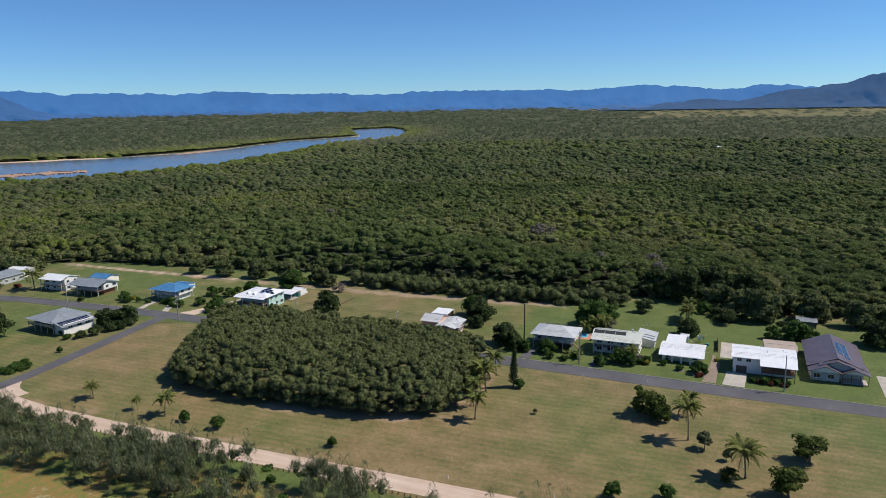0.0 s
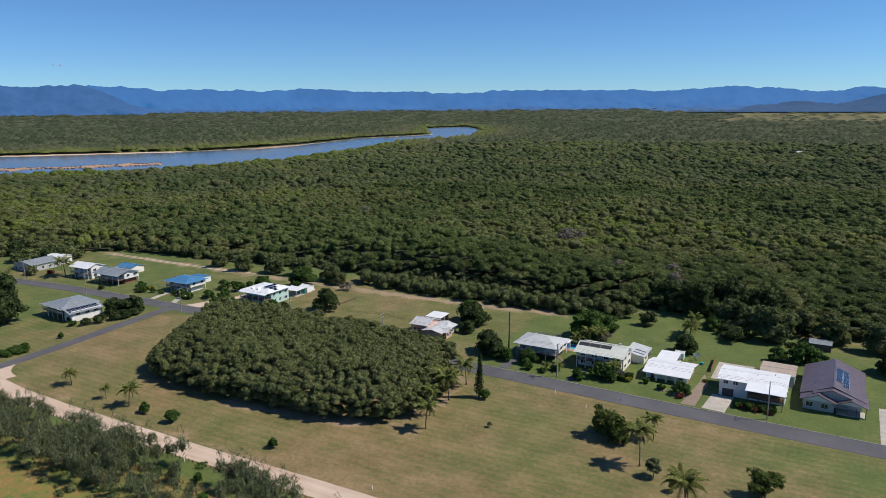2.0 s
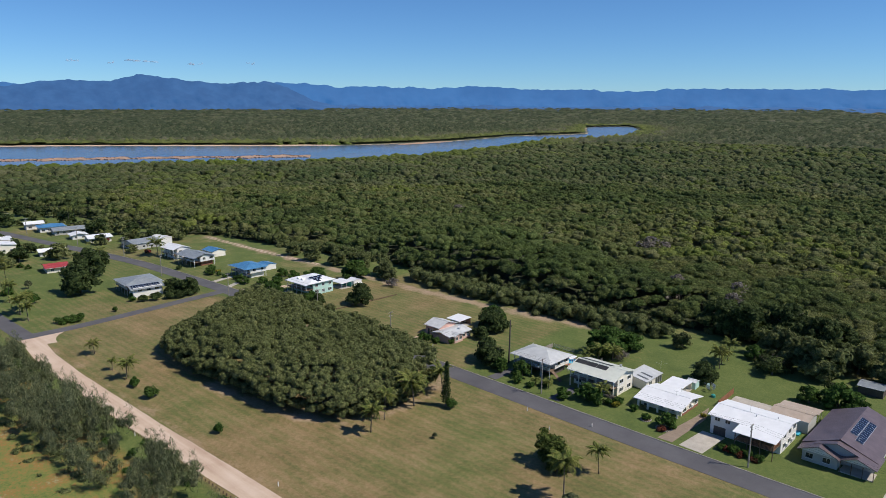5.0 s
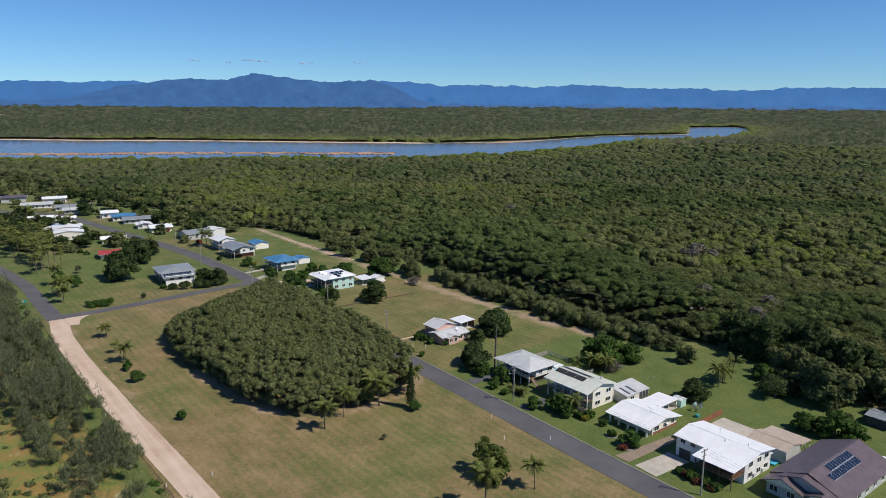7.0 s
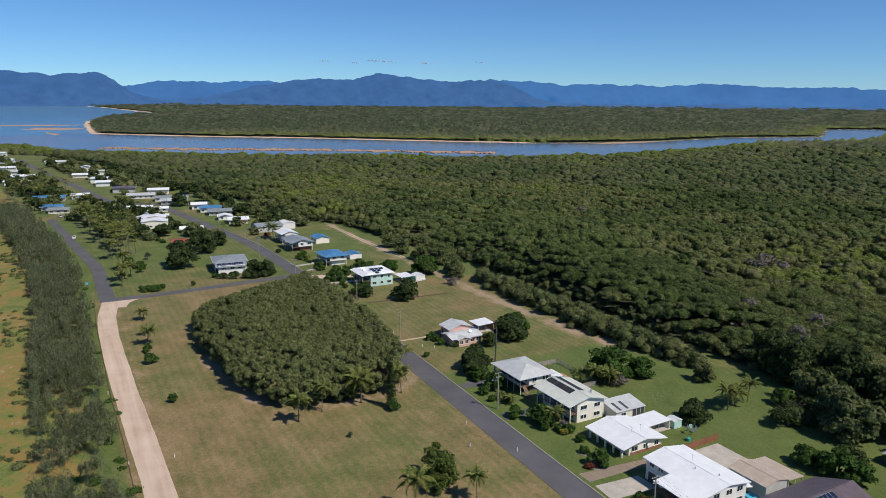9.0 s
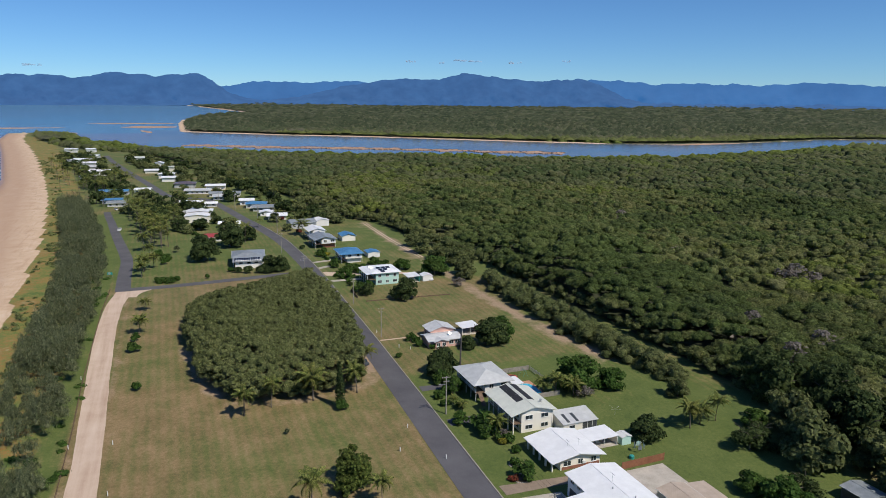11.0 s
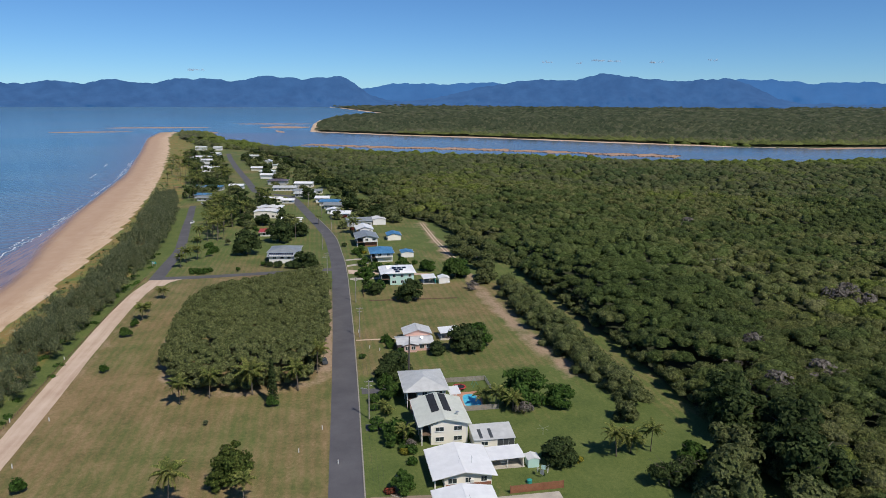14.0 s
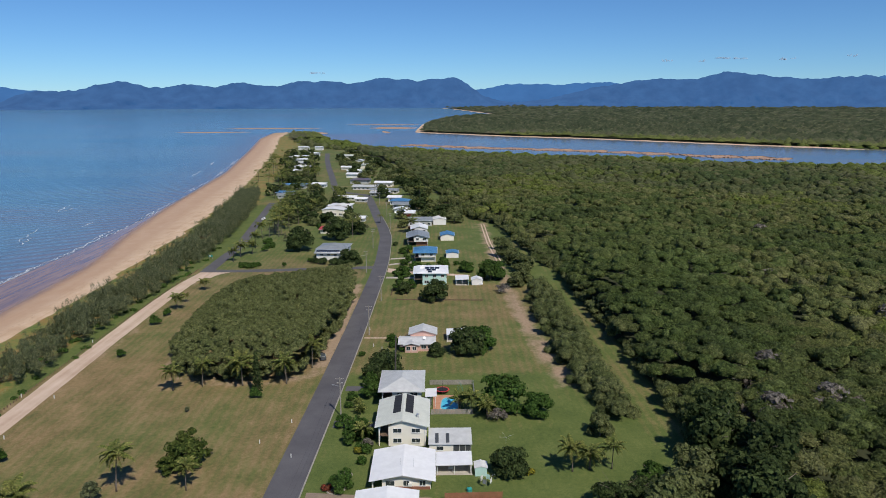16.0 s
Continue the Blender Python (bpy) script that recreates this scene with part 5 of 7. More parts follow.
for z in (1.5, 4.0):
    for v in (-3.2, 0.4, 3.6):
        window(h, 8.52, v, z, 1.6, 1.1, 90)
        window(h, -8.52, v, z, 1.4, 1.0, -90)
    for u in (-6.6, -3.6, 1, 5):
        window(h, u, 5.62, z, 1.6, 1.1, 180)
for u in (-6.8, -4.2):
    window(h, u, -5.62, 4.1, 1.2, 0.9, 0)
part("garage_door", Shape().box(-7.6, -4.6, -5.68, -5.6, 0, 2.2), DARK, h)
part("deck", Shape().box(-0.6, 8.4, -10.6, -5.6, 2.45, 2.65), TIMBER, h)
part("deck_roof", Shape().slab([(-1.1, -11.0, 4.65), (9.0, -11.0, 4.65), (9.0, -6.0, 5.06), (-1.1, -6.0, 5.06)], 0.1), WHITE_ROOF, h)
part("deck_rail", Shape().box(-0.6, 8.4, -10.6, -10.53, 3.55, 3.63), FENCE_BROWN, h)
part("deck_side_rail", Shape().box(8.33, 8.4, -10.5, -5.7, 3.55, 3.63), FENCE_BROWN, h)
for i in range(31):
    part("baluster", Shape().box(-0.55 + i * 0.29, -0.47 + i * 0.29, -10.58, -10.54, 2.7, 3.55), FENCE_BROWN, h)
for i in range(16):
    part("baluster", Shape().box(8.34, 8.38, -10.45 + i * 0.3, -10.37 + i * 0.3, 2.7, 3.55), FENCE_BROWN, h)
for u in (-0.5, 2.4, 5.4, 8.3):
    part("post", Shape().box(u - 0.09, u + 0.09, -10.55, -10.37, 0, 4.55), TIMBER, h)
for v in (-1.5, 2.2):
    part("air_conditioner", Shape().box(8.56, 8.9, v - 0.45, v + 0.45, 0.7, 1.4), TRIM, h)
for u, v in ((1.0, -1.2), (5.4, 1.0)):
    part("roof_vent", Shape().tube([(u, v, 5.6), (u, v, 6.3)], [0.12, 0.12], 8), METAL, h)
part("aerial", Shape().tube([(-1.0, 0.0, 5.9), (-1.0, 0.0, 8.0)], [0.03, 0.03], 5).box(-1.7, -0.3, -0.02, 0.02, 7.8, 7.85), METAL, h)

# low brown-roofed house with solar panels
h = thing("house", "low grey house with a plum-brown sheet roof and solar panels", "house", pose(31.6, 236.0, 0) @ Matrix.Diagonal((0.87, 1, 1, 1)), "village houses")
part("wall", Shape().box(-8.2, 8.2, -9.5, 13.0, 0, 3.1), GREY_WALL, h)
part("front_wing_wall", Shape().box(-8.0, 0.6, -13.2, -9.4, 0, 3.1), GREY_WALL, h)
part("roof", roof_shape("gable", -9.2, 9.2, -10.5, 14.2, 3.2, 3.2, "y"), BROWN_ROOF, h)
part("rear_gable", Shape().add([(-8.2, 12.9, 3.1), (8.2, 12.9, 3.1), (0, 12.9, 5.9), (-8.2, 13.0, 3.1), (8.2, 13.0, 3.1), (0, 13.0, 5.9)], [(0, 1, 2), (3, 5, 4), (0, 3, 4, 1), (1, 4, 5, 2), (2, 5, 3, 0)]), GREY_WALL, h)
part("front_roof", roof_shape("gable", -9.0, 1.4, -14.6, -2.0, 3.0, 1.9, "y"), BROWN_ROOF, h)
part("gable_board", Shape().add([(-8.4, -14.2, 3.0), (0.8, -14.2, 3.0), (-3.8, -14.2, 4.55), (-8.4, -14.1, 3.0), (0.8, -14.1, 3.0), (-3.8, -14.1, 4.55)], [(0, 1, 2), (3, 5, 4), (0, 3, 4, 1), (1, 4, 5, 2), (2, 5, 3, 0)]), TRIM, h)
part("porch_roof", roof_shape("gable", 0.6, 9.8, -14.0, -6.0, 2.9, 1.5, "y"), BROWN_ROOF, h)
part("porch_gable", Shape().add([(1.2, -13.6, 3.0), (9.2, -13.6, 3.0), (5.2, -13.6, 4.2), (1.2, -13.5, 3.0), (9.2, -13.5, 3.0), (5.2, -13.5, 4.2)], [(0, 1, 2), (3, 5, 4), (0, 3, 4, 1), (1, 4, 5, 2), (2, 5, 3, 0)]), TRIM, h)
part("porch_floor", Shape().box(1.2, 9.0, -13.6, -9.5, 0, 0.2), CONCRETE, h)
for u in (1.4, 4.0, 6.6, 9.1):
    part("post", Shape().box(u - 0.08, u + 0.08, -13.7, -13.54, 0, 2.7), TIMBER, h)
for u in (-6.2, -2.0):
    window(h, u, -13.23, 1.5, 1.8, 1.2, 0)
for v in (-6, -2, 2, 6, 10):
    window(h, -8.22, v, 1.5, 1.4, 1.1, -90)
    window(h, 8.22, v, 1.5, 1.4, 1.1, 90)
part("upper_gable_roof", roof_shape("gable", -5.6, 5.2, -12.6, -1.5, 4.45, 1.6, "y"), BROWN_ROOF, h)
part("upper_gable_wall", Shape().add([(-4.9, -11.9, 3.2), (4.6, -11.9, 3.2), (4.6, -11.9, 4.5), (-0.2, -11.9, 5.8), (-4.9, -11.9, 4.5), (-4.9, -11.7, 3.2), (4.6, -11.7, 3.2), (4.6, -11.7, 4.5), (-0.2, -11.7, 5.8), (-4.9, -11.7, 4.5)], [(0, 1, 2, 3, 4), (9, 8, 7, 6, 5), (0, 5, 6, 1)]), GREY_WALL, h)
part("roof_ridge_cap", Shape().box(-0.18, 0.18, -10.5, 14.2, 6.37, 6.44), BROWN_ROOF, h)
part("flue", Shape().tube([(3.2, -6.0, 4.6), (3.2, -6.0, 6.0)], [0.1, 0.1], 8), METAL, h)
sl = 3.2 / 9.2
for i in range(12):
    for j in range(2):
        if j == 0 and i < 2:
            continue
        x0, y0 = 0.5 + j * 2.0, -6.6 + i * 1.1
        zz = lambda xx: 3.2 + sl * (9.2 - xx) + 0.09
        panel([(x0, y0, zz(x0)), (x0 + 1.9, y0, zz(x0 + 1.9)), (x0 + 1.9, y0 + 1.08, zz(x0 + 1.9)), (x0, y0 + 1.08, zz(x0))], h)
house("shed", "grey steel shed with a tan sheet roof", 17.0, 240.6, 9.8, 7.2, 3.3, 0.8, "gable", "x", GREY_WALL, TAN_ROOF, 0.25, windows=False, category="shed")
carport("carport", "tan sheet lean-to roof beside the shed", 12.0, 21.8, 244.3, 249.4, 2.95, TAN_ROOF, -0.35)

# pink cottage and its annex
h = house("house", "small pink cottage with white gable roofs", -101.0, 232.4, 7.6, 9.6, 3.4, 1.5, "gable", "x", PINK_WALL, COTTAGE_ROOF, 0.5)
part("front_room", Shape().box(3.4, 10.8, -7.4, 3.8, 0, 2.6), PINK_WALL, h)
part("front_roof", roof_shape("gable", 3.0, 11.4, -8.0, 4.4, 2.65, 0.9, "y"), COTTAGE_ROOF, h)
part("side_wing", Shape().box(7.0, 12.0, -5.6, -1.4, 0, 2.5), PINK_WALL, h)
part("side_wing_roof", roof_shape("gable", 6.8, 12.5, -6.2, -0.8, 2.55, 0.8, "x"), COTTAGE_ROOF, h)
for v in (-4.6, -2.6):
    window(h, 12.02, v, 1.5, 1.2, 1.1, 90)
for v in (0.4, 2.6):
    window(h, 10.82, v, 1.5, 1.5, 1.1, 90)
part("satellite_dish", Shape().tube([(8.6, 0.6, 3.2), (8.6, 0.6, 3.7), (8.7, 0.6, 3.8), (8.85, 0.6, 3.9)], [0.05, 0.05, 0.35, 0.5], 10), METAL, h)
carport("carport", "open shelter with a white sheet roof", -105.8, -99.0, 240.4, 247.2, 2.6, WHITE_ROOF, 0.3, wall=TIMBER)

# mint house, its sheds; blue house
h = house("house", "two-storey mint house with a white hip roof and solar panels", -182.0, 235.4, 15.8, 14.0, 5.5, 1.7, "hip", "x", MINT_WALL, WHITE_ROOF, 0.9, storeys=2, porch=1.6, porch_rail=False)
sl = 1.7 / (7.0 * 0.94)
for i in range(3):
    for j in range(2):
        x0 = 0.4 + i * 2.05
        y0 = -1.6 + j * 1.7
    for j in range(3 - i):
        zz = lambda xx: 5.5 + sl * (7.9 - xx) + 0.1
        x0, y0 = 2.2 + i * 1.7, -3.4 + j * 2.2 + i * 0.6
        panel([(x0, y0, zz(x0)), (x0 + 1.6, y0, zz(x0 + 1.6)), (x0 + 1.6, y0 + 2.0, zz(x0 + 1.6)), (x0, y0 + 2.0, zz(x0))], h)
for u in (-3.6, -0.6):
    part("gablet", Shape().add([(u, -5.6, 5.7), (u + 2.0, -5.6, 5.7), (u + 1.0, -5.6, 6.7), (u + 1.0, -3.2, 6.7)], [(0, 1, 2), (0, 2, 3), (1, 3, 2)]), WHITE_ROOF, h)
part("deck", Shape().box(-7.0, 7.0, -8.4, -4.5, 2.5, 2.68), TIMBER, h)
part("deck_roof", Shape().slab([(-7.6, -8.8, 5.1), (7.6, -8.8, 5.1), (7.6, -6.8, 5.5), (-7.6, -6.8, 5.5)], 0.1), WHITE_ROOF, h)
for u in (-6.9, -3.4, 0, 3.4, 6.9):
    part("post", Shape().box(u - 0.08, u + 0.08, -8.3, -8.14, 0, 5.1), TRIM, h)
part("handrail", Shape().box(-7.0, 7.0, -8.26, -8.18, 3.6, 3.68), TRIM, h)
carport("carport", "white shade roof with a teal screen beside the mint house", -182, -174, 245.5, 251.5, 2.6, WHITE_ROOF, 0.3, wall=TEAL)
house("shed", "small white gabled shed", -176.5, 255.0, 5.0, 5.0, 2.5, 0.8, "gable", "x", WHITE_WALL, WHITE_ROOF, 0.2, windows=False, category="shed")
h = house("house", "highset white house with a bright blue hip roof", -227.0, 231.4, 15.6, 12.4, 4.9, 1.7, "hip", "x", WHITE_WALL, BLUE_ROOF, 0.9, highset=True, lower=WHITE_WALL, porch=2.0)
house("shed", "small white shed with a blue roof", -233.4, 245.4, 8.0, 6.8, 2.6, 0.6, "gable", "x", WHITE_WALL, BLUE_ROOF, 0.2, windows=False, category="shed")

# ---- further along the street ----
house("house", "highset house with a silver gable roof and brown timber undercroft", -268.5, 226.5, 18.0, 13.0, 4.8, 1.7, "gable", "x", WHITE_WALL, SILVER_ROOF, 0.8, highset=True, lower=BRICK_WALL, turn=2, porch=3.4)
house("house", "white two-storey house with a white gable roof", -291.0, 226.8, 14.0, 10.5, 5.4, 1.6, "gable", "x", WHITE_WALL, WHITE_ROOF, 0.5, storeys=2, turn=2, porch=2.0)
house("shed", "cream shed with a blue gable roof", -281.0, 243.5, 11.0, 8.6, 3.0, 1.2, "gable", "x", CREAM_WALL, BLUE_ROOF, 0.4, windows=False, category="shed")
house("house", "low house with a long silver sheet roof", -331.5, 226.0, 15.0, 17.0, 3.6, 1.4, "gable", "y", GREY_WALL, SILVER_ROOF, 0.6, turn=4)
house("shed", "white gabled shed behind the long roof", -334.0, 239.0, 11.0, 9.0, 3.8, 1.0, "gable", "x", WHITE_WALL, WHITE_ROOF, 0.3, windows=False, category="shed", turn=4)
for u, v, lx, ly, ev, wl, rf, kd, al, tn, lab in (
        (-367, 216, 14, 14, 3.4, CREAM_WALL, WHITE_ROOF, "gable", "y", 8, "low cream house with white sheet roofs"),
        (-384, 211, 10, 10, 3.0, WHITE_WALL, WHITE_ROOF, "gable", "x", 8, "small white house with a white roof"),
        (-408, 214, 14, 20, 3.4, GREY_WALL, SILVER_ROOF, "gable", "y", 9, "long low house with a silver sheet roof"),
        (-424, 209, 13, 16, 3.8, WHITE_WALL, BLUE_ROOF, "hip", "y", 9, "low white house with a blue roof"),
        (-441, 204, 11, 12, 4.2, WHITE_WALL, WHITE_ROOF, "gable", "y", 9, "white house with a white gable roof"),
        (-476, 190, 13, 18, 3.4, GREY_WALL, GREY_ROOF, "gable", "y", 10, "long low house with a grey sheet roof"),
        (-494, 192, 11, 26, 3.4, CREAM_WALL, SILVER_ROOF, "gable", "y", 10, "long low cream house with a silver roof"),
        (-520, 172, 14, 22, 3.4, WHITE_WALL, GREY_ROOF, "gable", "y", 10, "long low white house with a grey roof"),
        (-542, 188, 12, 18, 4.4, CREAM_WALL, WHITE_ROOF, "gable", "y", 10, "cream house with a pale roof"),
        (-566, 163, 15, 19, 4.6, GREY_WALL, BROWN_ROOF, "hip", "y", 10, "grey house with a dark hip roof"),
        (-620, 150, 14, 14, 4.6, WHITE_WALL, WHITE_ROOF, "gable", "y", 10, "white two-storey house by the street"),
        (-650, 148, 14, 16, 5.4, WHITE_WALL, WHITE_ROOF, "hip", "y", 10, "tall white house with a white hip roof"),
        (-706, 136, 12, 20, 3.6, CREAM_WALL, WHITE_ROOF, "gable", "y", 10, "long pale house with a white roof"),
        (-722, 154, 15, 15, 4.6, CREAM_WALL, CREAM_ROOF, "gable", "x", 10, "cream shed-like house with a rounded roof"),
        (-775, 141, 10, 10, 5.8, WHITE_WALL, WHITE_ROOF, "gable", "x", 10, "narrow white two-storey house"),
        (-872, 113, 18, 24, 4.6, CREAM_WALL, CREAM_ROOF, "gable", "y", 10, "large cream house at the street's end"),
        (-304, 171, 12, 11, 2.9, CREAM_WALL, RED_ROOF, "gable", "y", 8, "small cream house with a red roof"),
        (-438, 177, 7, 11, 2.6, WHITE_WALL, WHITE_ROOF, "gable", "y", 9, "small white flat-roofed house"),
        (-449, 164, 8, 18, 2.8, CREAM_WALL, WHITE_ROOF, "gable", "y", 9, "low pale house with a cream roof"),
        (-345, 183, 8, 14, 2.8, WHITE_WALL, WHITE_ROOF, "gable", "y", 9, "low white house behind the palms"),
        (-462, 112, 10, 15, 3.2, WHITE_WALL, SILVER_ROOF, "gable", "y", 8, "low house with a silver-blue roof"),
        (-478, 108, 10, 16, 3.4, GREY_WALL, BLUE_ROOF, "gable", "y", 8, "low house with a dark blue roof"),
        (-530, 106, 12, 24, 3.8, GREY_WALL, BLUE_ROOF, "gable", "y", 8, "long house with a faded blue roof"),
        (-536, 128, 10, 14, 3.8, WHITE_WALL, WHITE_ROOF, "gable", "y", 8, "white house with a pale gable"),
        (-660, 77, 14, 16, 4.4, WHITE_WALL, WHITE_ROOF, "gable", "y", 10, "white house near the dune"),
        (-700, 84, 14, 22, 5.2, WHITE_WALL, WHITE_ROOF, "gable", "y", 10, "tall white house near the dune"),
        (-752, 72, 14, 24, 5.2, WHITE_WALL, GREY_ROOF, "gable", "y", 10, "white house with a grey roof near the dune"),
        (-800, 62, 16, 26, 5.6, WHITE_WALL, WHITE_ROOF, "gable", "y", 10, "large white house near the dune"),
        (-850, 50, 16, 26, 5.6, WHITE_WALL, WHITE_ROOF, "hip", "y", 10, "white house among trees near the dune"),
        (-905, 56, 16, 26, 5.8, WHITE_WALL, WHITE_ROOF, "gable", "y", 10, "white house by the point"),
        (-1040, 22, 12, 18, 5.6, WHITE_WALL, WHITE_ROOF, "gable", "y", 10, "long two-storey pale building by the point"),
        (-1035, 48, 12, 14, 5.6, WHITE_WALL, WHITE_ROOF, "gable", "y", 10, "two-storey pale building by the point")):
    house("house", lab, u, v, lx, ly, max(2.6, ev * 0.86), 1.4 if kd == "hip" else 1.2, kd, al, wl, rf, 1.0, turn=-tn, windows=u > -560, storeys=2 if ev > 5 else 1)

# big white hall with stepped roofs
h = house("house", "large cream house with stepped bright white roofs", -372, 165, 13, 16, 4.6, 0.9, "gable", "x", CREAM_WALL, WHITE_ROOF, 0.5, turn=-9)
part("rear_wall", Shape().box(-20, -6, -7.4, 7.4, 0, 4.9), CREAM_WALL, h)
part("rear_roof", roof_shape("gable", -22, -6.2, -8.4, 8.4, 5.1, 1.0, "x"), WHITE_ROOF, h)
part("side_wall", Shape().box(-34, -21, -12, -1, 0, 3.4), CREAM_WALL, h)
part("side_roof", roof_shape("gable", -35, -20.6, -13, 0, 3.6, 0.8, "x"), WHITE_ROOF, h)

# silver house with solar panels at the corner
h = house("house", "white highset house with a weathered silver roof and solar panels", -238, 183, 17, 16, 4.7, 1.8, "hip", "x", WHITE_WALL, SILVER_ROOF, 0.7, highset=True, lower=WHITE_WALL, turn=-6, porch=3.2)
part("wing_wall", Shape().box(7.0, 12.5, -6.2, 6.0, 0, 4.1), WHITE_WALL, h)
part("wing_roof", Shape().slab([(13.4, -7.4, 3.6), (13.4, 7.0, 3.6), (6.6, 7.0, 5.2), (6.6, -7.4, 5.2)], 0.14), SILVER_ROOF, h)
for v in (-3.5, 0.2, 3.6):
    window(h, 12.52, v, 2.9, 1.6, 1.0, 90)
for i in range(11):
    y0 = -6.6 + i * 1.1
    zz = lambda xx: 3.6 + (13.4 - xx) * 1.6 / 6.8 + 0.1
    for x0 in (9.2, 11.0):
        panel([(x0, y0, zz(x0)), (x0 + 1.7, y0, zz(x0 + 1.7)), (x0 + 1.7, y0 + 1.02, zz(x0 + 1.7)), (x0, y0 + 1.02, zz(x0))], h)

# far off across the forest
for u, v, ly in ((-30, 1266, 34), (70, 1250, 16), (110, 1236, 22)):
    house("farm_shed", "long pale farm shed far off in the forest", u, v, ly, 12, 4.5, 1.2, "gable", "x", WHITE_WALL, WHITE_ROOF, 0.3, windows=False, category="shed", group="farm sheds")


# ---- trees and palms as things ----
def trunk_shape(h, r0, r1, lean, seed, limbs=0, spread=0.0):
    rg = random.Random(seed)
    s = Shape()
    n = 7
    pts = [(lean[0] * (i / n) ** 1.6, lean[1] * (i / n) ** 1.6, h * i / n - 0.1 * (i == 0)) for i in range(n + 1)]
    s.tube(pts, [r0 + (r1 - r0) * (i / n) ** 0.7 + (0.35 * r0 if i == 0 else 0) for i in range(n + 1)], 7)
    for k in range(limbs):
        a = 6.28 * (k + rg.random() * 0.6) / limbs
        z0 = h * (0.45 + 0.4 * rg.random())
        q = spread * (0.6 + 0.5 * rg.random())
        s.tube([(0, 0, z0), (math.cos(a) * q * 0.45, math.sin(a) * q * 0.45, z0 + q * 0.45), (math.cos(a) * q, math.sin(a) * q, z0 + q * 0.75)], [r1 * 1.0, r1 * 0.7, r1 * 0.25], 5)
    return s


def crown_mesh(name, lobes, count, size, mat, seed, fill=0.82, droop=0.0, slim=1.0, low=-0.45):
    rg = np.random.default_rng(seed)
    lobes = np.asarray(lobes, dtype=float)
    groups = [(*leaves(lobes, count, size, rg, low, 0.65, droop, slim), 0)]
    if fill:
        groups.append((*lumps(lobes, rg, fill), 0))
    return mesh_from(name, groups, [mat], True)


def broadleaf(name, label, r, h, mat, seed, clear=0.25, leaf=0.34, count=70, lobes=14, flat=0.75, fill=0.8, category="tree"):
    """A tree at the origin: tapered trunk, limbs and a crown of leaf clumps."""
    rg = np.random.default_rng(seed)
    ob = thing(name, label, category)
    z0 = h * clear
    part("trunk", trunk_shape(h * 0.62, 0.05 + r * 0.045, r * 0.03, (0.1 * r, 0.06 * r), seed, 5, r * 0.65), BARK, ob, smooth=True)
    out = []
    for k in range(lobes):
        a, q = rg.random() * 6.28, math.sqrt(rg.random()) * 0.8
        s = r * (0.22 + 0.2 * rg.random())
        top = z0 + (h - z0) * (1 - 0.7 * (q / 0.8) ** 2.0 * rg.random() - 0.22 * rg.random())
        out.append((math.cos(a) * q * r, math.sin(a) * q * r, max(top - s * 0.8, z0 + s * 0.5), s, s, s * flat))
    for k in range(lobes // 2):
        a = rg.random() * 6.28
        s = r * (0.30 + 0.12 * rg.random())
        out.append((math.cos(a) * 0.62 * r, math.sin(a) * 0.62 * r, z0 + s * 0.55 + (h - z0) * 0.22 * rg.random(), s, s, s * flat))
    out.append((0, 0, z0 + (h - z0) * 0.5, r * 0.5, r * 0.5, (h - z0) * 0.42))
    part("crown", crown_mesh("crown", out, count, leaf, mat, seed, fill), None, ob)
    return ob


def layered_tree(name, label, r, h, mat, seed):
    """A tree with leaf plates in uneven tiers, seen through in places."""
    rg = np.random.default_rng(seed)
    ob = thing(name, label, "tree")
    part("trunk", trunk_shape(h * 0.85, 0.16 + r * 0.02, 0.07, (0.3, 0.2), seed, 8, r * 0.8), BARK, ob, smooth=True)
    out = []
    for k in range(15):
        a, q = rg.random() * 6.28, 0.25 + 0.6 * rg.random()
        z = h * (0.14 + 0.8 * rg.random())
        s = r * (0.26 + 0.14 * rg.random())
        q *= 1.15 - 0.55 * z / h
        out.append((math.cos(a) * q * r, math.sin(a) * q * r, z, s, s, s * 0.5))
    part("crown", crown_mesh("crown", out, 75, 0.36, mat, seed, 0.7), None, ob)
    return ob


def shrub(name, label, r, h, mat, seed, count=90, leaf=0.22):
    rg = np.random.default_rng(seed)
    ob = thing(name, label, "shrub")
    part("stem", trunk_shape(h * 0.5, 0.09, 0.04, (0.05, 0.05), seed, 3, r * 0.5), BARK, ob)
    out = [(0, 0, h * 0.45, r * 0.7, r * 0.7, h * 0.45)]
    for k in range(8):
        a, q = rg.random() * 6.28, 0.3 + 0.35 * rg.random()
        s = r * (0.34 + 0.14 * rg.random())
        out.append((math.cos(a) * q * r, math.sin(a) * q * r, h * (0.25 + 0.55 * rg.random()), s, s, s * 0.9))
    part("crown", crown_mesh("crown", out, count, leaf, mat, seed, 0.8), None, ob)
    return ob


